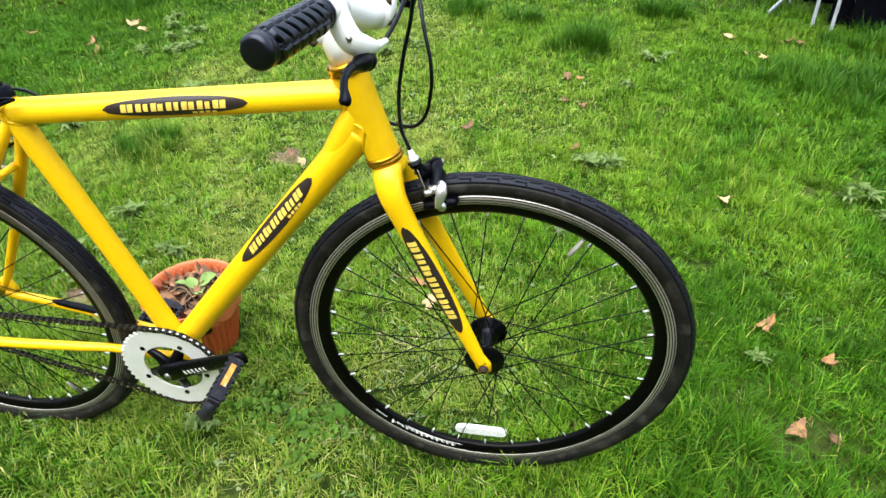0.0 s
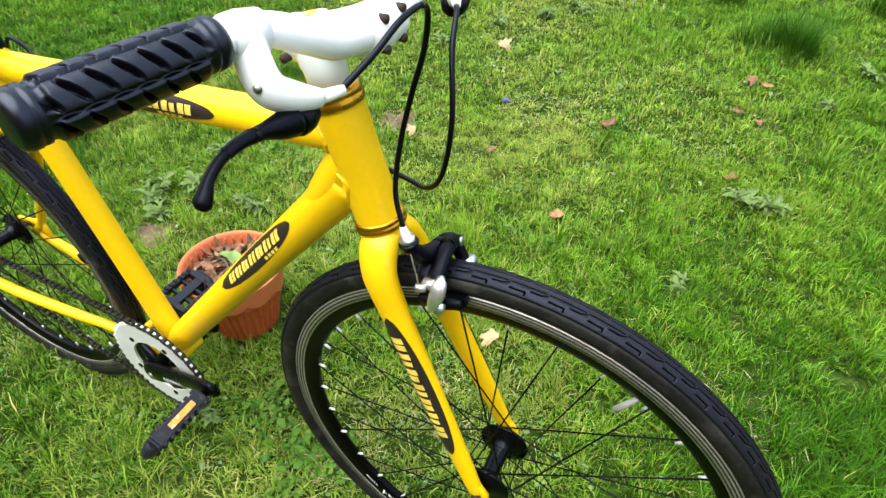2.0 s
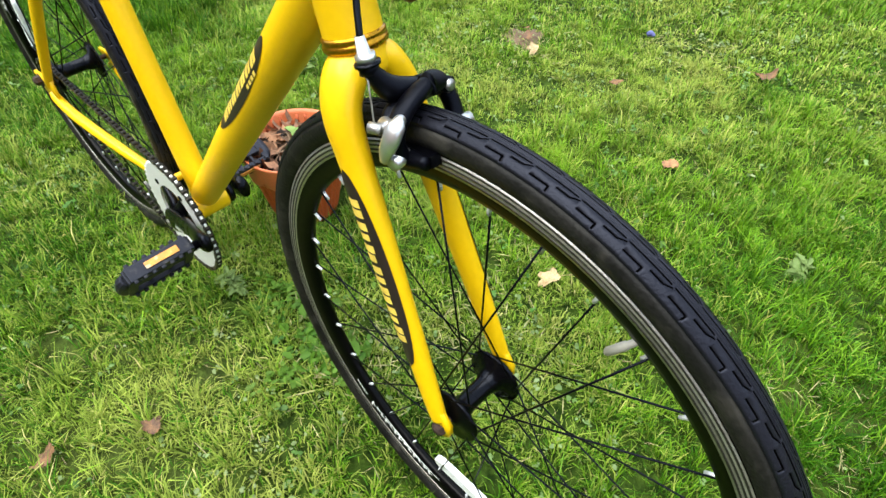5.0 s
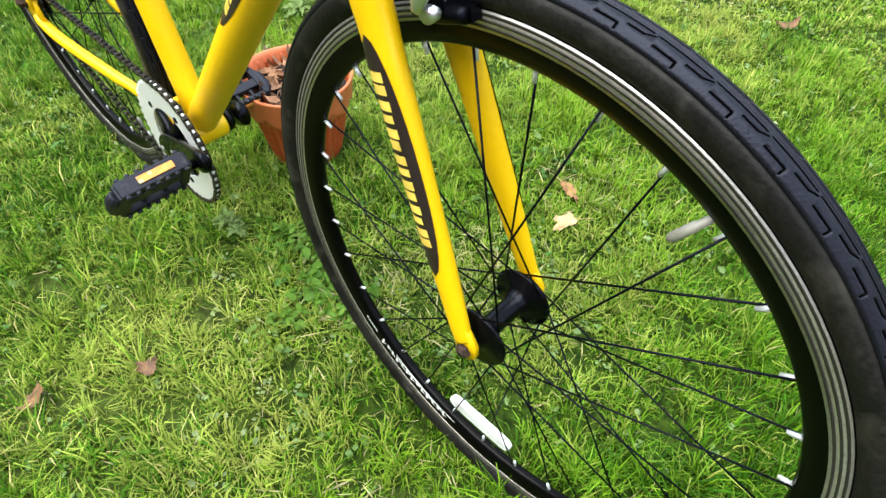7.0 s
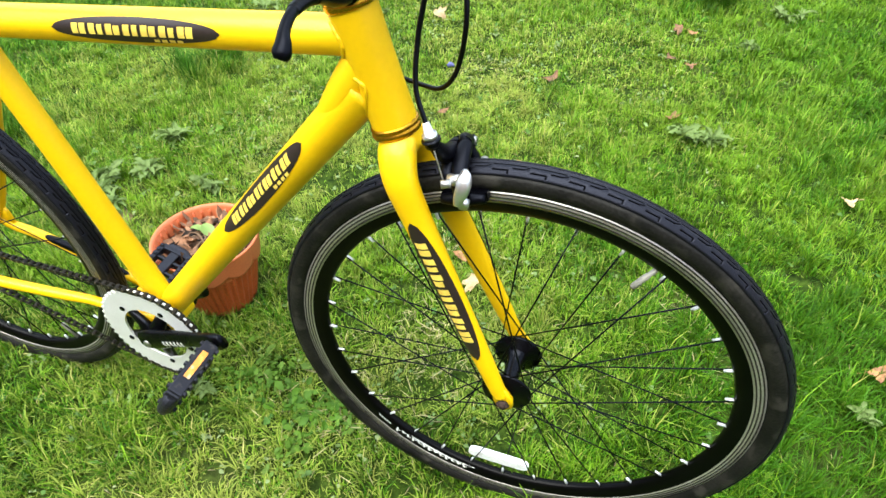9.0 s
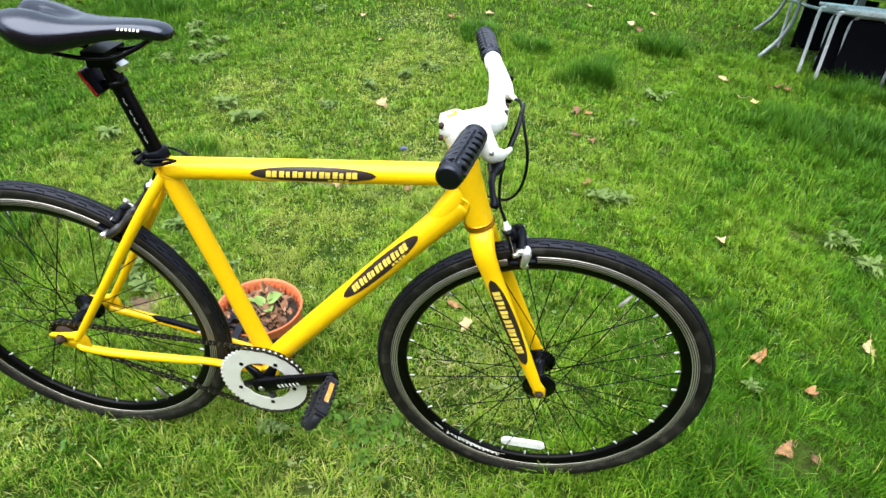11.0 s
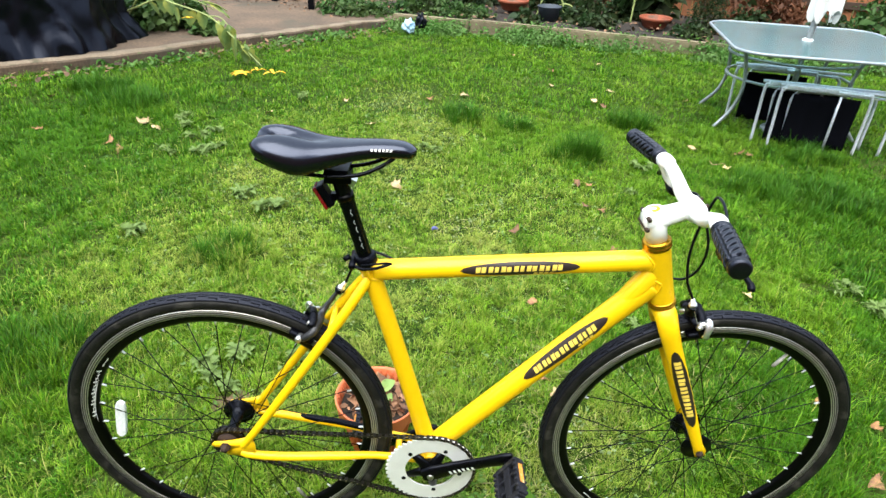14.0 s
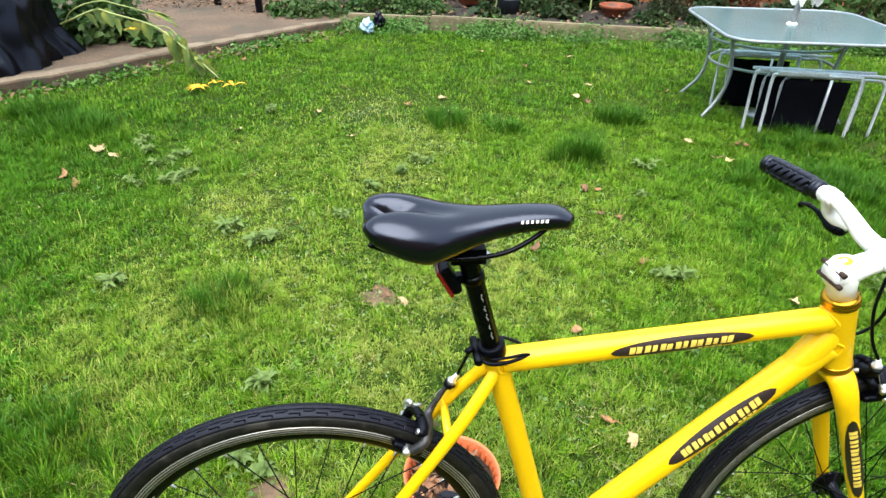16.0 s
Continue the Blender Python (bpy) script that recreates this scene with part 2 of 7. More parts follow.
CHAIR_TUBE = mat("pale_chair_tube", (0.66, 0.68, 0.76), 0.28, 0.2, bump=0.05, dirt=(0.40, 0.40, 0.40), dirt_scale=25, dirt_at=0.62)
BOWL = mat("dull_terracotta", (0.26, 0.060, 0.022), 0.6, col2=(0.16, 0.038, 0.016), scale=9, fine=120, bump=0.2, dirt=(0.09, 0.045, 0.025), dirt_scale=8, dirt_at=0.56)
FABRIC = mat("black_mesh_fabric", (0.0025, 0.0025, 0.004), 0.8, cool=True, spec=0.08, bump=0.5, fine=900)
CLOTH = mat("white_cloth", (0.80, 0.80, 0.78), 0.8, bump=0.3, fine=400)
BLUE_BAG = mat("pale_blue_plastic", (0.22, 0.42, 0.66), 0.35, col2=(0.50, 0.64, 0.76), scale=15, bump=0.3)
BLUE_LITTER = mat("blue_litter", (0.10, 0.11, 0.30), 0.5, bump=0.3)
POT_BLACK = mat("dark_blue_pot", (0.03, 0.04, 0.055), 0.5)
PETAL = mat("sunflower_petal", (0.80, 0.42, 0.01), 0.6, bump=0.2, island=0.2)
GRASS = leafy("grass_blade", (0.166, 0.330, 0.015), (0.038, 0.115, 0.003), (0.42, 0.38, 0.11), top=(0.225, 0.360, 0.024), patch=1.7, rough=0.42, spec=0.16, translucent=0.20, island=0.55, clump=0.30)
CALM = leafy("far_grass_blade", (0.130, 0.270, 0.014), (0.074, 0.172, 0.007), (0.24, 0.30, 0.06), top=(0.195, 0.300, 0.024), patch=1.7, rough=0.45, spec=0.12, translucent=0.20, clump=0.26)
LUSH = leafy("lush_grass_blade", (0.057, 0.176, 0.008), (0.010, 0.040, 0.001), (0.15, 0.23, 0.03), top=(0.075, 0.195, 0.010), patch=3, rough=0.45, spec=0.10, translucent=0.18)
TUFT = leafy("tuft_grass_blade", (0.062, 0.180, 0.013), (0.012, 0.048, 0.002), (0.16, 0.26, 0.04), top=(0.05, 0.135, 0.010), patch=3, rough=0.42, spec=0.14, translucent=0.2)
BROAD = leafy("broad_leaf", (0.105, 0.220, 0.020), (0.045, 0.120, 0.008), (0.20, 0.28, 0.06), patch=3)
CLOVER = leafy("clover_leaf", (0.085, 0.205, 0.035), (0.035, 0.105, 0.012), (0.18, 0.26, 0.09), patch=3)
THATCH = leafy("dry_moss_grass", (0.290, 0.385, 0.055), (0.095, 0.165, 0.014), (0.58, 0.49, 0.22), patch=4, top=(0.34, 0.36, 0.085), rough=0.5, spec=0.1, translucent=0.2)
MOSS = leafy("moss_weed_leaf", (0.20, 0.31, 0.105), (0.085, 0.165, 0.040), (0.34, 0.39, 0.20), patch=5, rough=0.6)
WEED = leafy("weed_leaf", (0.205, 0.300, 0.082), (0.090, 0.155, 0.032), (0.27, 0.35, 0.16), patch=3)
PLANT = leafy("garden_foliage", (0.055, 0.125, 0.028), (0.022, 0.06, 0.014), (0.12, 0.15, 0.05), patch=2, top=(0.09, 0.12, 0.04))
DARK_PLANT = leafy("dark_foliage", (0.028, 0.062, 0.018), (0.012, 0.030, 0.010), (0.10, 0.06, 0.03), patch=2, top=(0.05, 0.05, 0.02))
RUSSET_PLANT = leafy("russet_foliage", (0.20, 0.085, 0.045), (0.09, 0.04, 0.022), (0.26, 0.13, 0.08), patch=3, top=(0.2, 0.09, 0.05))
SUNFLOWER = leafy("sunflower_leaf", (0.20, 0.29, 0.105), (0.11, 0.19, 0.055), (0.40, 0.36, 0.06), patch=6)
STALK = mat("green_stalk", (0.26, 0.31, 0.10), 0.6, bump=0.2)

GROUND = bpy.data.materials.new("lawn_soil")
GROUND.use_nodes = True
gt = GROUND.node_tree
g_tc = gt.nodes.new("ShaderNodeTexCoord")
g_big, g_fine = gt.nodes.new("ShaderNodeTexNoise"), gt.nodes.new("ShaderNodeTexNoise")
for g_n, g_s in ((g_big, 1.3), (g_fine, 45.0)):
    g_n.inputs["Scale"].default_value, g_n.inputs["Detail"].default_value = g_s, 5
    gt.links.new(g_tc.outputs["Object"], g_n.inputs["Vector"])
g_ramp = gt.nodes.new("ShaderNodeValToRGB")
g_ramp.color_ramp.elements[0].color, g_ramp.color_ramp.elements[1].color = (0.008, 0.019, 0.002, 1), (0.045, 0.078, 0.009, 1)
g_ramp.color_ramp.elements[0].position, g_ramp.color_ramp.elements[1].position = 0.35, 0.7
gt.links.new(g_fine.outputs["Fac"], g_ramp.inputs["Fac"])
g_mix = gt.nodes.new("ShaderNodeMix")
g_mix.data_type = "RGBA"
g_r = gt.nodes.new("ShaderNodeMapRange")
g_r.inputs["From Min"].default_value, g_r.inputs["From Max"].default_value = 0.5, 0.7
g_r.inputs["To Max"].default_value = 0.4
gt.links.new(g_big.outputs["Fac"], g_r.inputs["Value"])
gt.links.new(g_r.outputs["Result"], g_mix.inputs["Factor"])
gt.links.new(g_ramp.outputs["Color"], g_mix.inputs["A"])
g_mix.inputs["B"].default_value = (0.10, 0.115, 0.030, 1)
gt.links.new(g_mix.outputs["Result"], gt.nodes["Principled BSDF"].inputs["Base Color"])
gt.nodes["Principled BSDF"].inputs["Roughness"].default_value = 0.95
gt.nodes["Principled BSDF"].inputs["Specular IOR Level"].default_value = 0.08
g_bump = gt.nodes.new("ShaderNodeBump")
g_bump.inputs["Strength"].default_value, g_bump.inputs["Distance"].default_value = 0.9, 0.02
gt.links.new(g_fine.outputs["Fac"], g_bump.inputs["Height"])
gt.links.new(g_bump.outputs["Normal"], gt.nodes["Principled BSDF"].inputs["Normal"])

GLASS = bpy.data.materials.new("frosted_glass")
GLASS.use_nodes = True
gl = GLASS.node_tree.nodes["Principled BSDF"]
gl.inputs["Base Color"].default_value = (0.22, 0.38, 0.40, 1)
gl.inputs["Transmission Weight"].default_value = 0.8
gl.inputs["Roughness"].default_value = 0.22
gl.inputs["IOR"].default_value = 1.3


# ---- mesh helpers ----
def obj(name, bm, material, parent=None, label="", smooth=True):
    me = bpy.data.meshes.new(name)
    bm.normal_update()
    bm.to_mesh(me)
    bm.free()
    return obj_from(name, me, material, parent, label, smooth)


def obj_from(name, me, material, parent=None, label="", smooth=True):
    if material and not me.materials:
        me.materials.append(material)
    if smooth:
        me.polygons.foreach_set("use_smooth", [True] * len(me.polygons))
    ob = new(name, me)
    if parent:
        ob.parent = parent
    if label:
        ob["label"] = label
    return ob


def part(name, bm, material, parent, label="", smooth=True):
    return obj(name, bm, material, parent, label, smooth)


def crisp(ob, width=0.0015, segments=2):
    """Rounded edges."""
    m = ob.modifiers.new("bevel", "BEVEL")
    m.width, m.segments, m.limit_method, m.angle_limit = width, segments, "ANGLE", radians(40)
    return ob


def smoothed(pts, n):
    """n points along a smooth line through pts (lists of any length)."""
    p = np.array(pts, float)
    k = len(p)
    q = np.vstack([2 * p[0] - p[1], p, 2 * p[-1] - p[-2]])
    out = []
    for s in np.linspace(0, k - 1, n):
        i = min(int(s), k - 2)
        u = s - i
        a, b, c, d = q[i], q[i + 1], q[i + 2], q[i + 3]
        out.append(0.5 * (2 * b + (c - a) * u + (2 * a - 5 * b + 4 * c - d) * u * u + (3 * b - a - 3 * c + d) * u**3))
    return np.array(out)


def frames(p, side=(0, -1, 0)):
    """Tangent, normal (nearest to side) and binormal at each point."""
    t = np.gradient(p, axis=0)
    still = np.linalg.norm(t, axis=1) < 1e-8
    t[still] = p[-1] - p[0]
    t /= np.linalg.norm(t, axis=1)[:, None]
    s = np.array(side, float)
    n = s - (t @ s)[:, None] * t
    bad = np.linalg.norm(n, axis=1) < 0.15
    n[bad] = np.array((0.3, 0.2, 1.0)) - (t[bad] @ np.array((0.3, 0.2, 1.0)))[:, None] * t[bad]
    n /= np.linalg.norm(n, axis=1)[:, None]
    return t, n, np.cross(t, n)


def sweep(pts, radii, segs=16, n=None, side=(0, -1, 0), flat=1.0, cap=True, bm=None):
    """A tube through pts; radii: one or one a point; flat: how much wider it is along the binormal."""
    bm = bm or bmesh.new()
    pts = np.array(pts, float)
    radii = np.full(len(pts), radii) if np.isscalar(radii) else np.array(radii, float)
    if n:
        both = smoothed(np.c_[pts, radii], n)
        pts, radii = both[:, :3], both[:, 3]
    t, nn, bb = frames(pts, side)
    th = np.linspace(0, 2 * np.pi, segs, endpoint=False)
    rings = [[bm.verts.new(c + r * (np.cos(a) * x + flat * np.sin(a) * y)) for a in th] for c, r, x, y in zip(pts, radii, nn, bb)]
    for a, b in zip(rings, rings[1:]):
        for i in range(segs):
            j = (i + 1) % segs
            bm.faces.new((a[i], a[j], b[j], b[i]))
    if cap:
        bm.faces.new(rings[0][::-1])
        bm.faces.new(rings[-1])
    return bm


def lathe(profile, segs=64, axis="y", close=False, bm=None):
    """Turns a profile of (radius, height along the axis)."""
    bm = bm or bmesh.new()
    rings = []
    for k in range(segs):
        a = 2 * math.pi * k / segs
        c, s = math.cos(a), math.sin(a)
        rings.append([bm.verts.new((r * c, h, r * s) if axis == "y" else (r * c, r * s, h) if axis == "z" else (h, r * c, r * s)) for r, h in profile])
    m = len(profile)
    for k in range(segs):
        a, b = rings[k], rings[(k + 1) % segs]
        for i in range(m if close else m - 1):
            j = (i + 1) % m
            bm.faces.new((a[i], b[i], b[j], a[j]))
    bmesh.ops.remove_doubles(bm, verts=bm.verts, dist=1e-6)
    return bm


def box(size, at=(0, 0, 0), turn=None, bm=None, taper=1.0):
    bm = bm or bmesh.new()
    m = Matrix.Translation(at) @ (turn.to_4x4() if turn else Matrix())
    vs = []
    for z in (-1, 1):
        k = taper if z > 0 else 1.0
        for x, y in ((-1, -1), (1, -1), (1, 1), (-1, 1)):
            vs.append(bm.verts.new(m @ Vector((x * k * size[0] / 2, y * k * size[1] / 2, z * size[2] / 2))))
    for f in ((3, 2, 1, 0), (4, 5, 6, 7), (0, 1, 5, 4), (1, 2, 6, 5), (2, 3, 7, 6), (3, 0, 4, 7)):
        bm.faces.new([vs[i] for i in f])
    return bm


def rod(a, b, r, segs=10, r2=None, bm=None):
    a, b = np.array(a, float), np.array(b, float)
    return sweep([a, (a + b) / 2, b], [r, (r + (r2 or r)) / 2, r2 or r], segs, bm=bm)


def plate(outline, y0, y1, bm=None, holes=None):
    """A flat piece from an outline of (x, z), between y0 and y1."""
    bm = bm or bmesh.new()
    a, b = [bm.verts.new((x, y0, z)) for x, z in outline], [bm.verts.new((x, y1, z)) for x, z in outline]
    bm.faces.new(a)
    bm.faces.new(b[::-1])
    for i in range(len(a)):
        j = (i + 1) % len(a)
        bm.faces.new((a[j], a[i], b[i], b[j]))
    bmesh.ops.recalc_face_normals(bm, faces=bm.faces)
    return bm


class Tube:
    """A tube's middle line and radii, to lay print on its skin."""

    def __init__(self, pts, radii, side=(0, -1, 0), n=80, flat=1.0):
        self.flat = flat
        pts = np.array(pts, float)
        radii = np.full(len(pts), radii) if np.isscalar(radii) else np.array(radii, float)
        both = smoothed(np.c_[pts, radii], n)
        self.p, self.r = both[:, :3], both[:, 3]
        self.t, self.n, self.b = frames(self.p, side)
        self.s = np.r_[0, np.cumsum(np.linalg.norm(np.diff(self.p, axis=0), axis=1))]

    def at(self, u, v, lift):
        """The point u metres along and v metres round the skin."""
        g = lambda arr: np.array([np.interp(u, self.s, arr[:, k]) for k in range(3)])
        r = float(np.interp(u, self.s, self.r))
        a = v / r
        return g(self.p) + (r + lift) * (math.cos(a) * g(self.n) + self.flat * math.sin(a) * g(self.b))

    def strip(self, u0, u1, low, high, lift, nu=24, nv=6, shear=0.0, bm=None):
        """A print between the lines low(k) and high(k), k from 0 to 1."""
        bm = bm or bmesh.new()
        grid = []
        for i in range(nu + 1):
            k = i / nu
            a, b = low(k), high(k)
            grid.append([bm.verts.new(self.at(u0 + (u1 - u0) * k + shear * (a + (b - a) * j / nv), a + (b - a) * j / nv, lift)) for j in range(nv + 1)])
        for i in range(nu):
            for j in range(nv):
                bm.faces.new((grid[i][j], grid[i + 1][j], grid[i + 1][j + 1], grid[i][j + 1]))
        bmesh.ops.recalc_face_normals(bm, faces=bm.faces)
        return bm


def oval_badge(name, tube, u0, u1, v, half, marks, parent, shear=-0.18, sign=-1, small=True):
    """A dark oval with a row of plain slanted marks in pale yellow."""
    mid = lambda k: half * math.sqrt(max(0.0, 1 - (2 * k - 1) ** 2))
    badge = part(name, tube.strip(u0, u1, lambda k: v - mid(k), lambda k: v + mid(k), 0.0005, 32, 6), DECAL, parent, "dark oval badge with pale yellow marks")
    length = (u1 - u0) * 0.74 / marks
    h = half * 0.40
    for i in range(marks):
        a = u0 + (u1 - u0) * 0.13 + i * length
        for k0, k1, drop in ((0.0, 0.36, 0.0), (0.44 + 0.06 * (i % 2), 0.80, 0.12 * (i % 3))):
            part("badge_mark", tube.strip(a + length * k0, a + length * k1, lambda k: v - h * (1 - drop), lambda k: v + h * (1 - 0.1 * drop), 0.0009, 2, 4, shear), DECAL_YELLOW, badge)
    if small:
        for i in range(4):
            a = u0 + (u1 - u0) * 0.62 + i * length * 0.42
            c = v - sign * half * 0.72
            part("badge_mark", tube.strip(a, a + length * 0.3, lambda k: c - half * 0.13, lambda k: c + half * 0.13, 0.0009, 2, 2, shear), DECAL_YELLOW, badge)
    return badge

# ---- the bicycle ----
BIKE_Y = 0.025
REAR_AXLE, FRONT_AXLE = (-0.466, 0, 0.339), (0.548, 0, 0.338)
BB, SEAT_TOP = (-0.032, 0, 0.264), (-0.167, 0, 0.778)
HEAD_LOW, HEAD_TOP = (0.401, 0, 0.702), (0.366, 0, 0.824)
WHEEL_R = 0.340

bicycle = new("bicycle")
bicycle.location = (0, BIKE_Y, 0)
tagged(bicycle, "yellow single-speed bicycle with white handlebar standing on the lawn", "bicycle")


def spun(i, count):
    return (0, 2 * math.pi * i / count, 0)


def build_wheel(name, at, half, cog, reflector_angle, valve_angle, print_angle):
    """A wheel with its rim as the part and all else below it; half: half the hub's flange width."""
    rim_prof = [(0.311, 0.0108), (0.295, 0.0108), (0.286, 0.0088), (0.279, 0.0056), (0.2762, 0.0), (0.279, -0.0056), (0.286, -0.0088),
                (0.295, -0.0108), (0.311, -0.0108), (0.309, -0.008), (0.303, 0.0), (0.309, 0.008)]
    rim = part(name, lathe(rim_prof, 128, close=True), RIM_BLACK, bicycle, "black deep rim wheel with thin dark spokes")
    rim.location = at
    for s in (-1, 1):
        part("brake_track", lathe([(0.2958, s * 0.0112), (0.3100, s * 0.0112), (0.3100, s * 0.0104), (0.2958, s * 0.0104)], 128, close=True), BRAKE_TRACK, rim, "machined aluminium braking surface")
        for r in (0.2980, 0.3022, 0.3064):
            part("wear_groove", lathe([(r, s * 0.0108), (r, s * 0.0116), (r + 0.0019, s * 0.0116), (r + 0.0019, s * 0.0108)], 128, close=True), TRACK_DARK, rim)
    mid, sec = WHEEL_R - 0.0172, 0.0158
    ty = [(mid + (sec - (0.0034 if abs(a) < 0.93 else 0.0)) * math.cos(a), 1.03 * (sec - (0.0034 if abs(a) < 0.93 else 0.0)) * math.sin(a)) for a in [math.radians(d) for d in range(-144, 145, 12)]]
    part("tyre", lathe(ty, 144), TYRE, rim, "black road tyre with dusty sidewalls")
    # tread: a skin of rubber with running grooves, stepped branches and square cuts to the shoulder
    pitch = 54
    stops = [0.0, 0.012, 0.29, 0.37, 0.45, 0.465, 0.482, 0.494, 0.866, 0.876, 0.900, 0.910]
    steps = sorted({round((q + off) % 1, 4) for q in stops for off in (0.0, 0.5)})
    arc = np.concatenate([k + np.array(steps) for k in range(pitch)])
    turns = len(arc)
    lip = (-0.036, -0.026, 0.026, 0.036)
    T, D = [], []
    for sd in (-1, 1):
        ph = (arc + (0.5 if sd > 0 else 0.0)) % 1
        branch = np.interp(ph, [0, 0.29, 0.45, 0.60, 1], [0.43, 0.43, 0.266, 0.43, 0.43])
        cut = ((ph > 0.87) & (ph < 0.905)).astype(float)
        rows = []
        for base, on in ((0.07, np.full(turns, 0.8)), (0.19, np.where((ph > 0.40) & (ph < 0.47), 0.0, 1.0)), (branch, ((ph > 0.005) & (ph < 0.455)).astype(float)), (0.59, ((ph > 0.485) & (ph < 0.905)).astype(float))):
            rows += [(base + d + 0 * ph, on * (abs(d) < 0.03)) for d in lip]
        rows[-1] = (rows[-1][0], cut)
        rows += [(q + 0 * ph, cut * (q < 0.82)) for q in (0.70, 0.81, 0.83, 0.91, 0.98)]
        for tt, dd in (rows[::-1] if sd < 0 else rows):
            T.append(sd * tt)
            D.append(dd)
        if sd < 0:
            T.append(0 * ph)
            D.append(0 * ph)
    T, depth = np.stack(T, 1), np.stack(D, 1)
    across, reach = T.shape[1] - 1, 0.98
    A = -(arc * 2 * np.pi / pitch)[:, None] + 0 * T
    edge = np.clip((reach - np.abs(T)) / 0.08, 0, 1)
    R = sec + 0.0015 * edge - 0.0020 * depth - 0.0002
    rad = mid + R * np.cos(T)
    verts = np.stack([rad * np.cos(A), 1.03 * R * np.sin(T), rad * np.sin(A)], -1).reshape(-1, 3)
    k, q = np.meshgrid(np.arange(turns), np.arange(across), indexing="ij")
    w = across + 1
    k2 = (k + 1) % turns
    quads = np.stack([k * w + q, k2 * w + q, k2 * w + q + 1, k * w + q + 1], -1).reshape(-1, 4)
    me = bpy.data.meshes.new("tread")
    me.vertices.add(len(verts))
    me.vertices.foreach_set("co", verts.astype(np.float32).ravel())
    me.loops.add(quads.size)
    me.loops.foreach_set("vertex_index", quads.astype(np.int32).ravel())
    me.polygons.add(len(quads))
    me.polygons.foreach_set("loop_start", np.arange(0, quads.size, 4, dtype=np.int32))
    me.polygons.foreach_set("loop_total", np.full(len(quads), 4, dtype=np.int32))
    me.update(calc_edges=True)
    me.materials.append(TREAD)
    me.materials.append(GROOVE_SHADE)
    # faces down in the grooves get the near-black, so their shade is coloured in
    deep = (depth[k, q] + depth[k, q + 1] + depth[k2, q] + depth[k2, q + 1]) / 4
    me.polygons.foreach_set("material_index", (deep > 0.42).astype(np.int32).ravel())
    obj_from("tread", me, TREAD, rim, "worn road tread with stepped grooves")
    # hub
    barrel = [(0.0, -half - 0.006), (0.010, -half - 0.006), (0.013, -half - 0.003), (0.033, -half - 0.0022), (0.034, -half), (0.033, -half + 0.0022), (0.016, -half + 0.006),
              (0.0115, -half + 0.02), (0.0115, half - 0.02), (0.016, half - 0.006), (0.033, half - 0.0022), (0.034, half), (0.033, half + 0.0022), (0.013, half + 0.003), (0.010, half + 0.006), (0.0, half + 0.006)]
    part("hub", lathe(barrel, 40), BLACK_PAINT, rim, "black high-flange hub")
    end = 0.061 if not cog else 0.072
    part("axle", rod((0, -end, 0), (0, end, 0), 0.0046, 12), RUST, rim)
    for s in (-1, 1):
        part("axle_nut", lathe([(0.0, s * (end - 0.001)), (0.0062, s * (end - 0.001)), (0.0088, s * (end - 0.004)), (0.0088, s * (end - 0.010)), (0.0118, s * (end - 0.011)), (0.0118, s * (end - 0.013)), (0, s * (end - 0.013))], 6), RUST, rim, smooth=False)
    if cog:
        teeth = 16
        out = []
        for k in range(teeth * 4):
            a = 2 * math.pi * k / (teeth * 4)
            out.append(((0.0355 if k % 4 in (0, 1) else 0.0300) * math.cos(a), (0.0355 if k % 4 in (0, 1) else 0.0300) * math.sin(a)))
        part("cog", plate(out, -0.0455, -0.0425), CHAIN, rim, "greasy steel sprocket", smooth=False)
        part("freewheel", lathe([(0, -0.05), (0.02, -0.05), (0.022, -0.044), (0.022, -half - 0.003), (0, -half - 0.003)], 32), RUST, rim)
    # spokes, 32, crossed
    meshes = []
    for kind in range(4):
        s, turn = (-1 if kind % 2 else 1), (1 if kind < 2 else -1)
        d = radians(62) * turn
        a = np.array((0.0295 * math.cos(d), s * (half + 0.002 * turn), 0.0295 * math.sin(d)))
        b = np.array((0.2790, s * 0.002, 0.0))
        me = bpy.data.meshes.new("spoke")
        bm = rod(a, b, 0.00105, 6)
        bm.to_mesh(me)
        bm.free()
        meshes.append(me)
    nip = bpy.data.meshes.new("nipple")
    bm = rod((0.2665, 0, 0), (0.2775, 0, 0), 0.0018, 8, 0.0022)
    bm.to_mesh(nip)
    bm.free()
    for i in range(32):
        kind = (i % 2) + 2 * ((i // 2) % 2)
        sp = obj_from("spoke", meshes[kind], BLACK_PLASTIC, rim)
        sp.rotation_euler = spun(i, 32)
        ni = obj_from("nipple", nip, NIPPLE, rim)
        ni.rotation_euler = spun(i, 32)
    # reflector between two spokes, valve
    side_ = [(0.0108 * (1 - abs(q) ** 9) ** 0.5 * (1 - 0.08 * q * q), 0.051 * q) for q in np.linspace(-0.99, 0.99, 25)]
    skew = 0.14 if cog else 0.0
    bm = plate([(0.238 + x + skew * z, z) for x, z in side_ + [(-x, z) for x, z in side_[::-1]]], -0.0048, 0.0048)
    refl = part("spoke_reflector", bm, WHITE_PLASTIC, rim, "white plastic spoke reflector", smooth=False)
    refl.rotation_euler = (0, -reflector_angle, 0)
    crisp(refl, 0.002)
    val = part("valve", sweep([(0.279, 0, 0), (0.262, 0, 0), (0.2615, 0, 0), (0.240, 0, 0), (0.237, 0, 0)], [0.0030, 0.0030, 0.0038, 0.0038, 0.0024], 10), VALVE_CAP, rim, "capped inner tube valve")
    val.rotation_euler = (0, -valve_angle, 0)
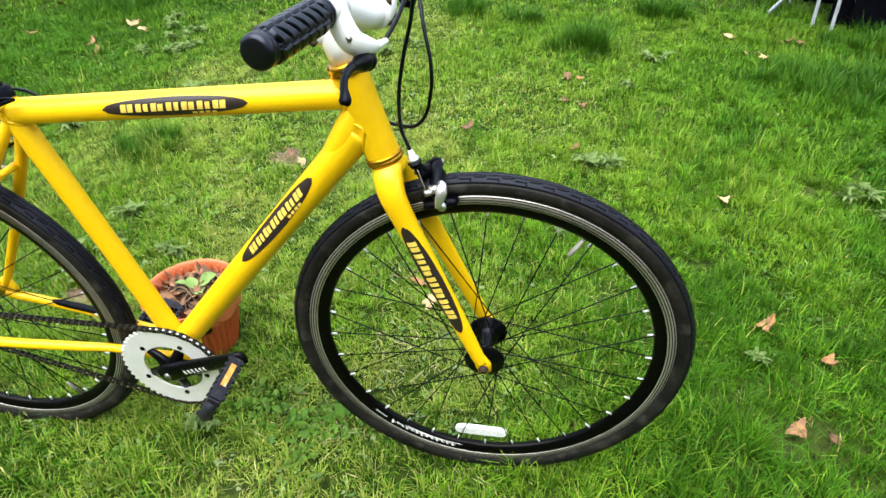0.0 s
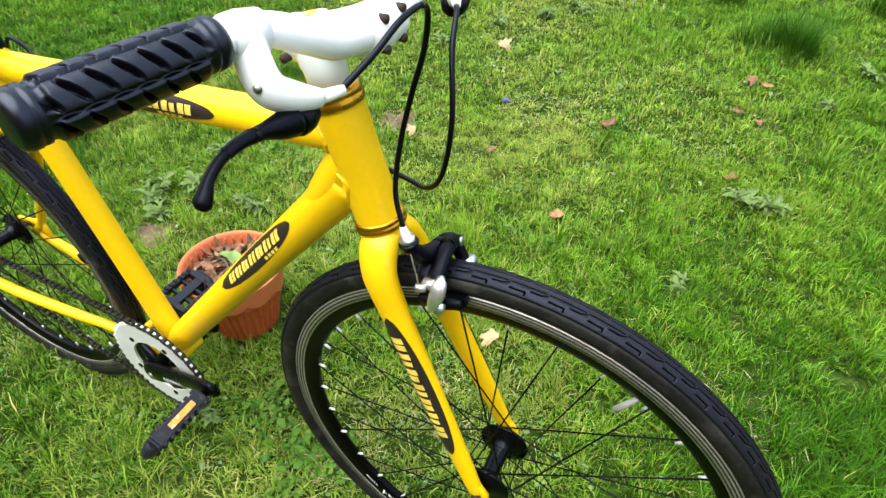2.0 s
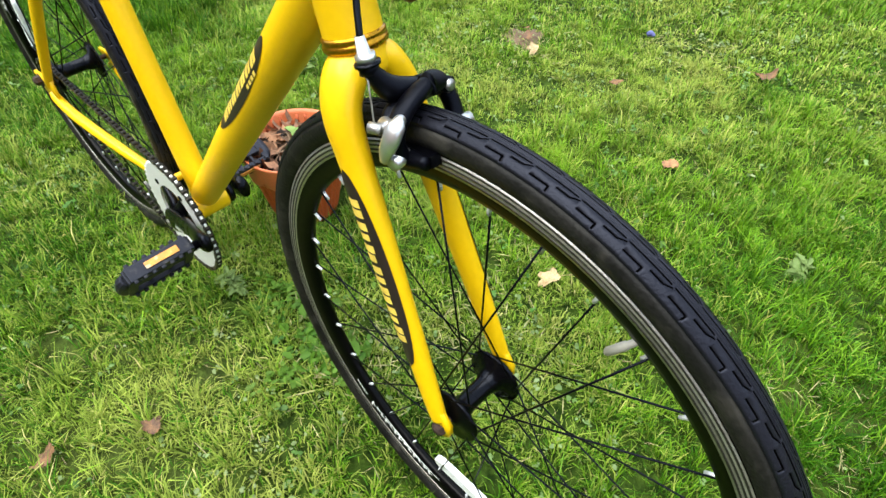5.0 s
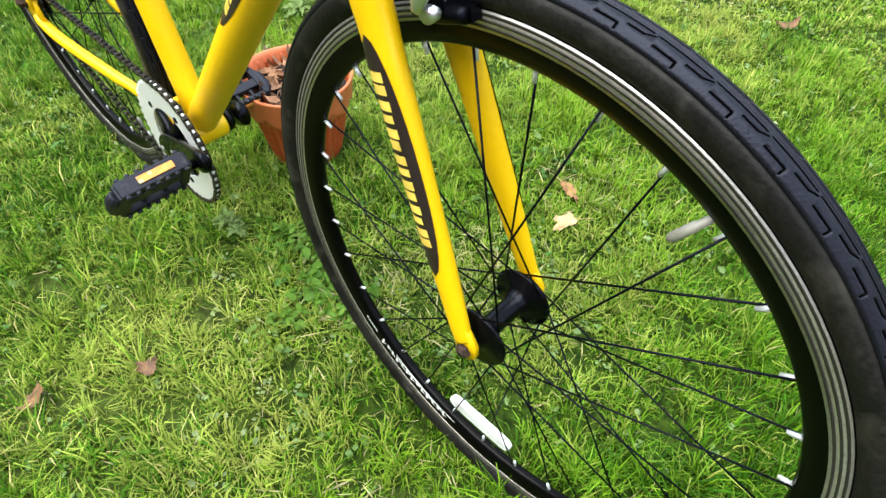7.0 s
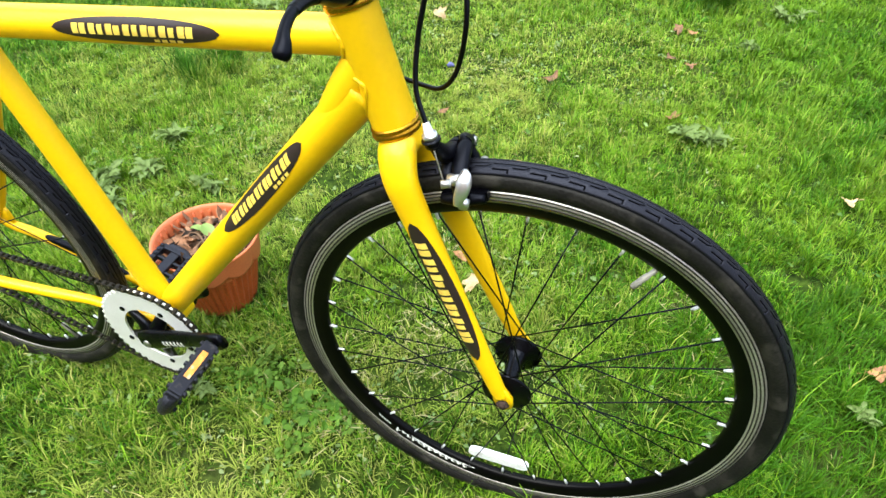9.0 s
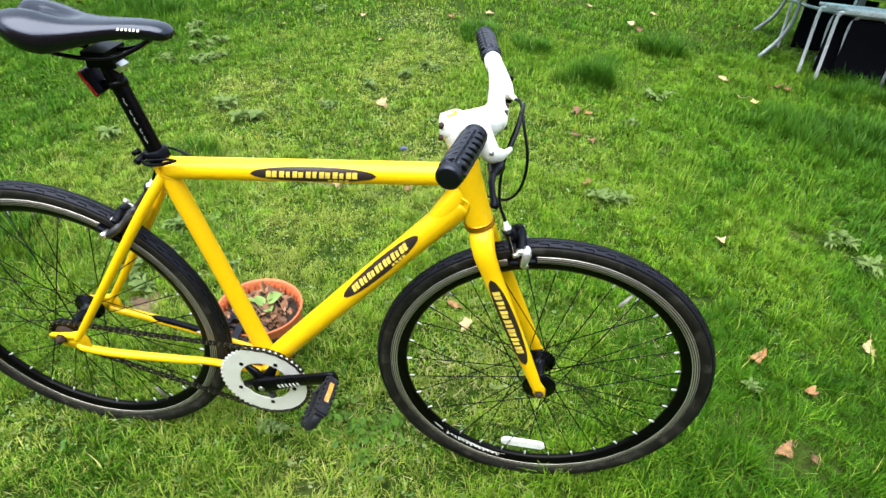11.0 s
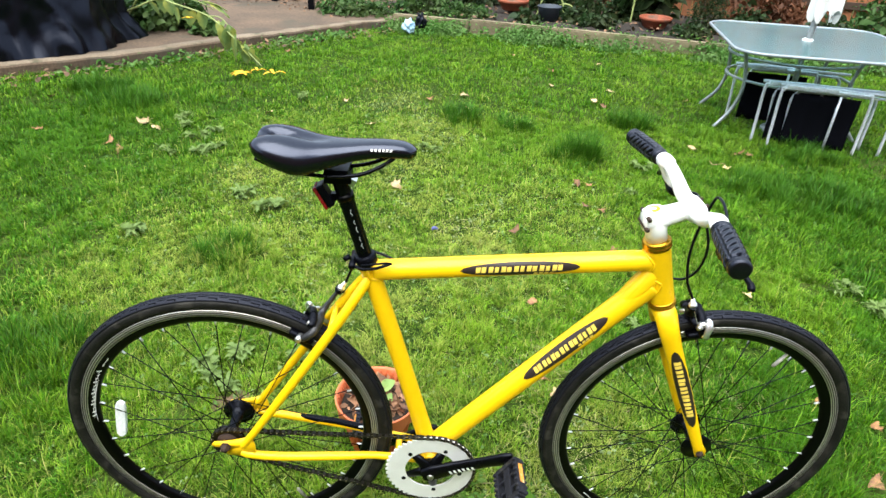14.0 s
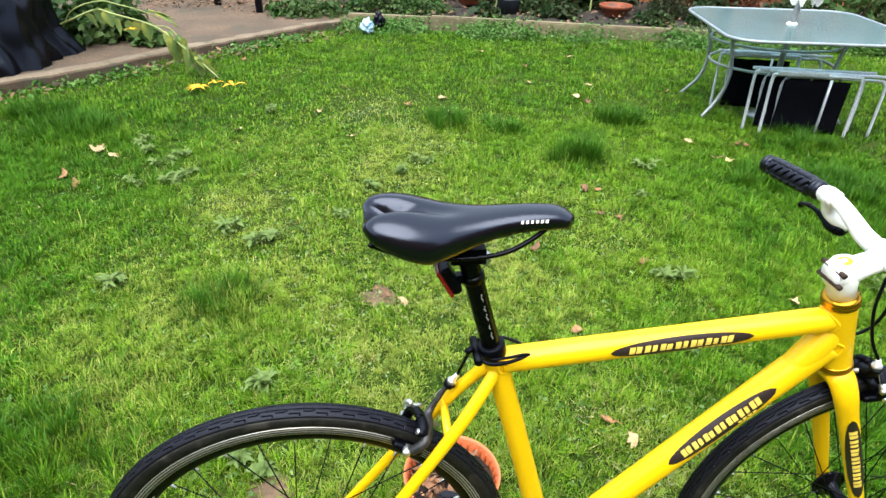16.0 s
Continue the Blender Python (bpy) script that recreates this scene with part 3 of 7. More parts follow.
    # maker's print on the rim's dark flank
    bm = bmesh.new()

    def mark(a0, a1, r0, r1, slant=0.0):
        q = []
        for a, r in ((a0, r0), (a1, r0), (a1 + slant, r1), (a0 + slant, r1)):
            yy = -np.interp(r, [0.279, 0.286, 0.295], [0.0056, 0.0088, 0.0108]) - 0.0006
            q.append(bm.verts.new((r * math.cos(a), yy, r * math.sin(a))))
        bm.faces.new(q)

    for k in range(5):
        mark(print_angle + 0.020 * k, print_angle + 0.020 * k + 0.014, 0.2850, 0.2872, 0.004)
    for k in range(13):
        a = print_angle + radians(8) + 0.038 * k
        mark(a, a + 0.013, 0.2838, (0.2900, 0.2875, 0.2888)[k % 3] + (0.0015 if k == 0 else 0), 0.012)
        mark(a + 0.016, a + 0.034, (0.2862, 0.2845)[k % 2], (0.2874, 0.2858)[k % 2], 0.004)
    for k in range(24):
        a = print_angle + radians(14) + 0.018 * k
        mark(a, a + 0.0181, 0.2822 - 0.0004 * math.sin(k / 4), 0.2830 + 0.0010 * math.sin(math.pi * k / 23))
    part("rim_print", bm, DECAL_WHITE, rim, "worn pale marks printed on the rim")
    return rim


build_wheel("front_wheel", FRONT_AXLE, 0.034, False, radians(-92), radians(59), radians(222))
rear_wheel = build_wheel("rear_wheel", REAR_AXLE, 0.036, True, radians(178), radians(300), radians(140))
rear_wheel.scale = (1.022, 1.06, 1.022)

# frame tubes
tubes = {
    "top_tube": Tube([(-0.152, 0, 0.751), (0.11, 0, 0.771), (0.372, 0, 0.791)], 0.0198),
    "down_tube": Tube([(-0.030, 0, 0.286), (0.17, 0, 0.512), (0.374, 0, 0.740)], [0.0225, 0.0232, 0.0242]),
    "seat_tube": Tube([BB, (-0.0975, 0, 0.521), SEAT_TOP], [0.0195, 0.0178, 0.0178]),
    "head_tube": Tube([HEAD_LOW, (0.3835, 0, 0.763), HEAD_TOP], [0.0245, 0.0238, 0.0245]),
}
for nm, tb in tubes.items():
    part(nm, sweep(tb.p, tb.r, 28), YELLOW, bicycle, "yellow painted frame tube")
part("bottom_bracket_shell", lathe([(0.0, -0.032), (0.0175, -0.032), (0.0200, -0.030), (0.0200, 0.027), (0.0175, 0.029), (0, 0.029)], 32), YELLOW, bicycle).location = BB
for s in (-1, 1):
    part("bearing_cup", lathe([(0.0, s * 0.041), (0.016, s * 0.041), (0.0175, s * 0.036), (0.0175, s * 0.033), (0, s * 0.033)], 32), BLACK_PAINT, bicycle).location = BB
    ss = [(-0.158, s * 0.008, 0.742), (-0.185, s * 0.024, 0.703), (-0.225, s * 0.038, 0.643), (-0.315, s * 0.052, 0.508), (-0.402, s * 0.0605, 0.380), (-0.432, s * 0.061, 0.338)]
    part("seat_stay", sweep(ss, [0.0095, 0.0098, 0.0098, 0.0092, 0.0080, 0.0066], 16, 40), YELLOW, bicycle)
    cs = [(-0.040, s * 0.024, 0.267), (-0.09, s * 0.029, 0.277), (-0.16, s * 0.0345, 0.289), (-0.22, s * 0.044, 0.296), (-0.35, s * 0.0585, 0.307), (-0.418, s * 0.061, 0.315), (-0.436, s * 0.061, 0.322)]
    part("chain_stay", sweep(cs, [0.0095, 0.0085, 0.0082, 0.0090, 0.0095, 0.0088, 0.007], 16, 44), YELLOW, bicycle)
    # horizontal fork end with its slot
    outl = [(x + 0.011, z) for x, z in [(-0.416, 0.345), (-0.422, 0.360), (-0.436, 0.362), (-0.455, 0.356), (-0.480, 0.351), (-0.500, 0.349), (-0.506, 0.343), (-0.498, 0.337), (-0.472, 0.3345), (-0.466, 0.3295), (-0.478, 0.326), (-0.482, 0.320), (-0.470, 0.314), (-0.445, 0.311), (-0.430, 0.306), (-0.416, 0.309)]]
    part("dropout", plate(outl, s * 0.0585, s * 0.0635), YELLOW, bicycle, "yellow rear fork end with axle slot")
part("chain_stay_guard", sweep([(-0.13, 0.0310, 0.2880), (-0.17, 0.0355, 0.2945), (-0.24, 0.0455, 0.3025), (-0.31, 0.0530, 0.3085), (-0.345, 0.0570, 0.3100)], [0.003, 0.0072, 0.0078, 0.0074, 0.003], 10, 30, flat=1.1), BLACK_PLASTIC, bicycle, "black rubber strip on the chain stay")
part("stay_bridge", rod((-0.232, -0.034, 0.640), (-0.232, 0.034, 0.640), 0.0065), YELLOW, bicycle)
part("stay_bridge", rod((-0.105, -0.028, 0.281), (-0.105, 0.028, 0.281), 0.007), YELLOW, bicycle)


def weld(start, way, rt, foot, line, rc, bead=0.0026):
    """A wavy bead of weld where one tube runs into the side of another."""
    p0, d, q0, e = (np.array(v, float) for v in (start, way, foot, line))
    d /= np.linalg.norm(d)
    e /= np.linalg.norm(e)
    n = np.cross(d, (0, 1, 0))
    pts = []
    for k in range(56):
        f = 2 * math.pi * k / 56
        a = p0 + rt * (math.cos(f) * n + math.sin(f) * np.array((0, 1.0, 0)))
        w, u = (a - q0) - ((a - q0) @ e) * e, d - (d @ e) * e
        A, B, C = u @ u, 2 * (w @ u), w @ w - rc * rc
        t = (-B - math.sqrt(max(0.0, B * B - 4 * A * C))) / (2 * A)
        pts.append(a + d * t)
    pts = np.array(pts + pts[:2])
    part("weld_bead", sweep(pts, bead * (1 + 0.22 * np.sin(np.arange(len(pts)) * 1.9)), 8, cap=False), YELLOW, bicycle, "rough painted weld bead")


head_line = np.array(HEAD_TOP) - np.array(HEAD_LOW)
seat_line = np.array(SEAT_TOP) - np.array(BB)
weld((0.17, 0, 0.512), (0.204, 0, 0.228), 0.0236, HEAD_LOW, head_line, 0.0240, 0.0021)
part("head_gusset", sweep([(0.322, 0, 0.686), (0.344, 0, 0.717), (0.362, 0, 0.745), (0.378, 0, 0.775)], [0.0185, 0.0222, 0.0228, 0.0195], 28, 24), YELLOW, bicycle, "smooth yellow swelling where the tubes meet")
weld((0.11, 0, 0.771), (0.262, 0, 0.020), 0.0198, HEAD_LOW, head_line, 0.0240)
weld((0.11, 0, 0.771), (-0.262, 0, -0.020), 0.0198, BB, seat_line, 0.0178)

oval_badge("frame_badge", tubes["top_tube"], 0.160, 0.381, -0.003, 0.0138, 7, bicycle)
oval_badge("frame_badge", tubes["down_tube"], 0.287, 0.506, -0.0115, 0.0155, 7, bicycle)

# headset, fork
axis = (Vector(HEAD_TOP) - Vector(HEAD_LOW)).normalized()
tip = Matrix.Translation(HEAD_LOW) @ Vector((0, 0, 1)).rotation_difference(axis).to_matrix().to_4x4()


def on_axis(name, prof, material, label=""):
    ob = part(name, lathe(prof, 40, axis="z"), material, bicycle, label)
    ob.matrix_local = tip
    return ob


HL = (Vector(HEAD_TOP) - Vector(HEAD_LOW)).length
on_axis("headset_cup", [(0.015, -0.009), (0.0248, -0.009), (0.0264, -0.0075), (0.0272, -0.005), (0.0266, -0.0025), (0.0254, -0.0012), (0.0264, 0.0), (0.0266, 0.0015), (0.0252, 0.0035), (0.015, 0.0035)], GOLD, "gold headset ring")
on_axis("headset_cup", [(0.015, HL - 0.004), (0.0258, HL - 0.004), (0.0266, HL - 0.002), (0.0266, HL + 0.003), (0.0252, HL + 0.0045), (0.0262, HL + 0.006), (0.0258, HL + 0.010), (0.0225, HL + 0.013), (0.015, HL + 0.013)], GOLD, "gold headset ring")
on_axis("stem_collar", [(0.0, HL + 0.012), (0.0195, HL + 0.012), (0.0195, HL + 0.032), (0.0205, HL + 0.035), (0.0205, HL + 0.070), (0.018, HL + 0.074), (0, HL + 0.074)], WHITE, "white stem and spacers")
on_axis("top_cap", [(0.0, HL + 0.073), (0.0105, HL + 0.073), (0.0105, HL + 0.0750), (0.0095, HL + 0.076), (0, HL + 0.076)], YELLOW, "small yellow top cap")

part("fork_crown", sweep([(0.4015, 0, 0.706), (0.4052, 0, 0.690), (0.4095, 0, 0.677), (0.412, 0, 0.668)], [0.0222, 0.0238, 0.0222, 0.012], 28, 14), YELLOW, bicycle)
FORK_W = [0.0165, 0.0160, 0.0146, 0.0130, 0.0124, 0.0114, 0.0100, 0.0084, 0.0074]
for s in (-1, 1):
    fp = [(0.4055, s * 0.004, 0.686), (0.4095, s * 0.020, 0.677), (0.417, s * 0.0325, 0.652), (0.433, s * 0.0360, 0.612), (0.448, s * 0.0385, 0.577), (0.478, s * 0.0430, 0.506), (0.510, s * 0.0470, 0.430), (0.536, s * 0.0505, 0.368), (0.544, s * 0.0515, 0.349)]
    blade = part("fork_blade", sweep(fp, FORK_W, 24, 60, flat=1.36), YELLOW, bicycle, "yellow curved fork blade")
    ends = [(0.531, 0.372), (0.548, 0.366), (0.560, 0.348), (0.561, 0.334), (0.553, 0.326), (0.541, 0.328), (0.535, 0.342)]
    part("fork_end", plate(ends, s * 0.0475, s * 0.0545), YELLOW, blade)
    if s < 0:
        tb = Tube(fp, np.array(FORK_W) * 1.02, flat=1.36)
        oval_badge("fork_badge", tb, 0.090, 0.300, 0.001, 0.0122, 7, bicycle, small=False)
    else:
        tb = Tube(fp, np.array(FORK_W) * 1.02, side=(0, 1, 0), flat=1.36)
        oval_badge("fork_badge", tb, 0.090, 0.300, 0.001, 0.0122, 7, bicycle, small=False)


# brake calipers, in a frame that runs along and out from the wheel
def caliper(axle, angle, away, name_label, flip=1, lift=0.0, reach=0.0):
    er = Vector((math.cos(angle), 0, math.sin(angle)))
    et = Vector((-math.sin(angle), 0, math.cos(angle))) * away
    P = lambda a, y, r: tuple(Vector(axle) + et * a + er * (r + lift) + Vector((0, y * flip, 0)))
    stalk = 0.62 if reach else 1.0
    shade = WORN_ALLOY if reach else BLACK_PLASTIC
    body = part("brake_caliper", sweep([P(0.007, 0.028, 0.347), P(0.0105, 0.020, 0.3535), P(0.0135, 0.006, 0.3550), P(0.0145, -0.010, 0.3515), P(0.0145, -0.024, 0.3435), P(0.0135, -0.0335, 0.330), P(0.0125, -0.031, 0.310)],
                                       [0.0062, 0.0068, 0.0070, 0.0070, 0.0068, 0.0066, 0.0064], 16, 40, flat=1.3), BLACK_PLASTIC, bicycle, name_label)
    part("brake_arm", sweep([P(-0.004, -0.029, 0.380 + reach), P(-0.003, -0.026, 0.372 + reach * 0.7), P(-0.002, -0.016, 0.359), P(-0.001, 0.002, 0.350), P(-0.001, 0.022, 0.347), P(0.0, 0.0345, 0.340), P(0.006, 0.036, 0.322), P(0.010, 0.031, 0.311)],
                            [0.0062 * stalk, 0.0072 * stalk, 0.0100 * stalk, 0.0108, 0.0092, 0.0078, 0.0074, 0.0068], 16, 40), shade, body)
    part("arm_shoulder", sweep([P(0.000, -0.004, 0.345), P(-0.001, -0.020, 0.340), P(0.002, -0.028, 0.334)], [0.0095, 0.0080, 0.006], 14, 14), shade, body)
    part("pivot_cap", rod(P(0.002, 0.026, 0.348), P(0.0165, 0.026, 0.348), 0.0066, 16), BLACK_PAINT, body)
    part("pivot_bolt", rod(P(0.013, 0.026, 0.348), P(0.0185, 0.026, 0.348), 0.0046, 12), STEEL, body)
    part("centre_bolt", rod(P(-0.02, 0, 0.352), P(0.012, 0, 0.352), 0.0042, 12), STEEL, body)
    for s in (-1, 1):
        pad = sweep([P(k * 0.0085 + 0.010, s * 0.0172, 0.3090 - (k * 0.0085) ** 2 * 1.4) for k in range(-3, 4)], 0.0072, 4, side=(0, 0.707, 0.707))
        pd = part("brake_pad", pad, BLACK_PLASTIC, body, smooth=False)
        part("pad_holder", sweep([P(-0.014, s * 0.0245, 0.309), P(0.010, s * 0.026, 0.3095), P(0.034, s * 0.0245, 0.308)], [0.0055, 0.0082, 0.0055], 10, 12), BLACK_PLASTIC, body)
        part("pad_bolt", rod(P(0.013, s * 0.026, 0.313), P(0.016, s * 0.043, 0.3125), 0.0062, 12), SILVER, body)
    # release lever and cable clamp
    part("release_lever", sweep([P(0.021, -0.030, 0.344), P(0.0225, -0.037, 0.342), P(0.021, -0.043, 0.334), P(0.016, -0.046, 0.325), P(0.011, -0.047, 0.316)], [0.0040, 0.0056, 0.0054, 0.0044, 0.0026], 12, 24, flat=1.45), SILVER, body, "polished quick release lever")
    part("clamp_bolt", rod(P(0.004, -0.034, 0.339), P(0.021, -0.035, 0.338), 0.0062, 14), SILVER, body)
    part("clamp_bolt", rod(P(0.008, -0.040, 0.338), P(-0.001, -0.044, 0.340), 0.0046, 10), STEEL, body)
    part("barrel_adjuster", sweep([P(-0.005, -0.0285, 0.378 + reach), P(-0.005, -0.0288, 0.3845 + reach), P(-0.005, -0.0290, 0.385 + reach), P(-0.005, -0.0294, 0.389 + reach), P(-0.005, -0.0296, 0.3895 + reach), P(-0.005, -0.030, 0.402 + reach)],
                                  [0.0068, 0.0072, 0.0078, 0.0078, 0.0052, 0.0036], 16), SILVER, body, "silver cable adjuster")
    part("adjuster_ring", sweep([P(-0.005, -0.0285, 0.375 + reach), P(-0.005, -0.0287, 0.3818 + reach)], [0.0078, 0.0080], 16), BLACK_PLASTIC, body)
    part("adjuster_flange", sweep([P(-0.005, -0.0287, 0.3812 + reach), P(-0.005, -0.0288, 0.3832 + reach)], [0.0100, 0.0100], 20), BLACK_PAINT, body)
    part("bare_wire", rod(P(-0.005, -0.0295, 0.390 + reach), P(0.001, -0.0405, 0.338), 0.0008, 6), STEEL, body)
    return P


PF = caliper(FRONT_AXLE, radians(104.0), -1, "black dual-pivot front brake caliper")
PR = caliper(REAR_AXLE, radians(55.5), 1, "black dual-pivot rear brake caliper", -1, 0.009, 0.032)

# stem, handlebar, grips
STEERER = Vector(HEAD_TOP) + axis * 0.054
CLAMP = Vector((0.413, 0, 0.899))
part("stem", sweep([STEERER - Vector((0.021, 0, 0.002)), STEERER, STEERER + (CLAMP - STEERER) * 0.35, STEERER + (CLAMP - STEERER) * 0.7, CLAMP], [0.0185, 0.0205, 0.0175, 0.0165, 0.0175], 22, 24, flat=1.1), WHITE, bicycle, "white handlebar stem")
part("stem_faceplate", sweep([tuple(CLAMP + Vector((0.001, -0.023, 0))), tuple(CLAMP + Vector((0.001, -0.015, 0))), tuple(CLAMP + Vector((0.001, 0.015, 0))), tuple(CLAMP + Vector((0.001, 0.023, 0)))], [0.0178, 0.0196, 0.0196, 0.0178], 26, side=(0, 0, 1)), WHITE, bicycle)
for dz in (-0.012, 0.012):
    for s in (-1, 1):
        part("stem_bolt", rod(tuple(CLAMP + Vector((0.008, s * 0.013, dz))), tuple(CLAMP + Vector((0.0200, s * 0.013, dz))), 0.0036, 12), RUST, bicycle, "rusted stem bolt")
for dz in (-0.012, 0.008):
    part("stem_bolt", rod(tuple(STEERER + Vector((-0.018, -0.024, dz))), tuple(STEERER + Vector((-0.018, 0.024, dz))), 0.004, 12), RUST, bicycle)
bar = [(0.374, -0.262, 0.936), (0.385, -0.20, 0.936), (0.396, -0.138, 0.936), (0.403, -0.110, 0.932), (0.409, -0.080, 0.918), (0.412, -0.048, 0.904), (0.413, 0, 0.899)]
bar_r = [0.0098, 0.0098, 0.0110, 0.0116, 0.0126, 0.0140, 0.0145]
bar_all = bar + [(x, -y, z) for x, y, z in bar[-2::-1]]
part("handlebar", sweep(bar_all, bar_r + bar_r[-2::-1], 24, 90, side=(0, 0, 1)), WHITE, bicycle, "white bent handlebar")

for s in (-1, 1):
    a, b = np.array((0.3728, s * 0.267, 0.9362)), np.array((0.3950, s * 0.144, 0.9360))
    d = (b - a) / np.linalg.norm(b - a)
    L = np.linalg.norm(b - a)
    # rubber sleeve with end beads and rows of curved slots
    e1 = np.cross(d, (0, 0, 1.0))
    e1 /= np.linalg.norm(e1)
    e2 = np.cross(d, e1)
    beads = ((0.0, 0.0118), (0.0008, 0.0142), (0.004, 0.0162), (0.0088, 0.0164), (0.0098, 0.0146), (0.0108, 0.0160), (0.0136, 0.0160), (0.0146, 0.0146), (0.018, 0.0144))
    bu = [h for h, r in beads] + [L - h for h, r in beads[::-1]]
    br_ = [r for h, r in beads] + [r for h, r in beads[::-1]]
    us = np.unique(np.r_[np.array(bu), np.linspace(0.018, L - 0.018, 170)])
    bm = bmesh.new()
    rings = []
    for u in us:
        ring = []
        for k in range(96):
            q = 2 * math.pi * k / 96
            r = float(np.interp(u, bu, br_))
            col = (q / (2 * math.pi) * 5 + 0.9) % 5
            c = col % 1 if s < 0 else 1 - col % 1
            along = ((u - 0.018) / 0.0146 - 0.95 * c + 0.5 * (int(col) % 2)) % 1
            wide = 0.0029 * math.sqrt(max(0.0, math.sin(math.pi * min(1, c / 0.80))))
            slot = max(0.0, 1 - (abs(along - 0.5) * 0.0146 / wide) ** 3) if wide > 0.0004 else 0.0
            valley = max(0.0, 1 - (abs(c - 0.90) / 0.085) ** 2) * (0.45 + 0.55 * abs(math.sin(math.pi * along)))
            inside = min(1.0, max(0.0, min(u - 0.017, L - 0.017 - u) / 0.003))
            r += inside * (0.0034 - 0.0062 * slot - 0.0048 * valley)
            ring.append(bm.verts.new(a + d * u + r * (math.cos(q) * e1 + math.sin(q) * e2)))
        rings.append(ring)
    for ra, rb_ in zip(rings, rings[1:]):
        for k in range(96):
            bm.faces.new((ra[k], ra[(k + 1) % 96], rb_[(k + 1) % 96], rb_[k]))
    bm.faces.new(rings[0][::-1])
    bm.faces.new(rings[-1])
    bmesh.ops.recalc_face_normals(bm, faces=bm.faces)
    grip = part("grip", bm, RUBBER, bicycle, "black rubber grip with rows of curved slots")
    # lever bracket in white, lever in black
    sg = lambda pts: [(x, s * y, z) for x, y, z in pts]
    br = part("lever_bracket", sweep(sg([(0.399, 0.127, 0.935), (0.408, 0.133, 0.919), (0.416, 0.133, 0.904), (0.425, 0.120, 0.894), (0.433, 0.104, 0.8885)]), [0.0116, 0.0110, 0.0110, 0.0098, 0.0058], 16, 24, flat=1.25), WHITE, bicycle, "white brake lever bracket")
    part("bracket_clamp", sweep(sg([(0.3962, 0.1395, 0.9362), (0.3985, 0.130, 0.9355), (0.4020, 0.116, 0.9335)]), [0.0140, 0.0148, 0.0142], 24, side=(0, 0, 1)), WHITE, br)
    part("cable_nut", sweep(sg([(0.431, 0.107, 0.889), (0.4365, 0.099, 0.8895), (0.442, 0.089, 0.890)]), [0.0050, 0.0046, 0.0036], 12), WHITE, br)
    part("bracket_screw", rod(*sg([(0.410, 0.136, 0.908), (0.4185, 0.1455, 0.910)]), 0.0030, 10), STEEL, br)
    part("brake_lever", sweep(sg([(0.426, 0.106, 0.880), (0.425, 0.118, 0.879), (0.4240, 0.134, 0.881), (0.4225, 0.150, 0.8845), (0.4215, 0.165, 0.887), (0.4215, 0.180, 0.8875), (0.4230, 0.194, 0.886), (0.4255, 0.206, 0.882), (0.428, 0.213, 0.878), (0.4285, 0.217, 0.874), (0.428, 0.219, 0.871)]),
                              [0.0066, 0.0104, 0.0098, 0.0060, 0.0043, 0.0038, 0.0036, 0.0037, 0.0046, 0.0052, 0.0034], 14, 70, flat=1.2), BLACK_PLASTIC, br, "black brake lever")

# cables
part("brake_cable", sweep([(0.440, -0.092, 0.8895), (0.449, -0.060, 0.905), (0.454, -0.024, 0.920), (0.455, 0.008, 0.917), (0.449, 0.015, 0.882), (0.438, 0.010, 0.840), (0.431, -0.001, 0.797), (0.433, -0.018, 0.755), PF(-0.005, -0.030, 0.400)],
                          0.0026, 10, 90), CABLE, bicycle, "black front brake cable")
part("brake_cable", sweep([(0.440, 0.092, 0.8895), (0.451, 0.070, 0.892), (0.459, 0.045, 0.868), (0.470, 0.024, 0.825), (0.470, 0.016, 0.790), (0.461, 0.017, 0.756), (0.444, 0.023, 0.736), (0.420, 0.032, 0.732), (0.385, 0.032, 0.741), (0.345, 0.029, 0.762), (0.27, 0.0235, 0.783), (0.0, 0.0235, 0.763), (-0.12, 0.022, 0.752)],
                          0.0026, 10, 130), CABLE, bicycle, "black rear brake cable")
part("brake_cable", sweep([(-0.108, 0.019, 0.752), (-0.122, 0.025, 0.762), (-0.150, 0.030, 0.771), (-0.176, 0.033, 0.769), (-0.193, 0.033, 0.742), PR(-0.005, -0.030, 0.434)], 0.0026, 10, 60), CABLE, bicycle, "black rear brake cable")

# chainring, cranks, pedals
CY = -0.048
teeth, out = 48, []
for k in range(teeth * 4):
    a = 2 * math.pi * k / (teeth * 4)
    r = 0.0992 if k % 4 in (0, 1) else 0.0942
    out.append((r * math.cos(a), r * math.sin(a)))
bm = bmesh.new()
n_in = teeth * 4
rings = []
for yy in (CY - 0.0018, CY + 0.0018):
    ro = [bm.verts.new((x, yy, z)) for x, z in out]
    ri = [bm.verts.new((0.056 * math.cos(2 * math.pi * k / n_in), yy, 0.056 * math.sin(2 * math.pi * k / n_in))) for k in range(n_in)]
    rings.append((ro, ri))
(fo, fi), (bo, bi) = rings
for k in range(n_in):
    j = (k + 1) % n_in
    bm.faces.new((fo[k], fo[j], fi[j], fi[k]))
    bm.faces.new((bo[j], bo[k], bi[k], bi[j]))
    bm.faces.new((fo[j], fo[k], bo[k], bo[j]))
    bm.faces.new((fi[k], fi[j], bi[j], bi[k]))
bmesh.ops.recalc_face_normals(bm, faces=bm.faces)
chainring = part("chainring", bm, RING_SILVER, bicycle, "silver chainring with five bolts", smooth=False)
chainring.location = BB
CRANK = radians(25.5)
spider = bmesh.new()
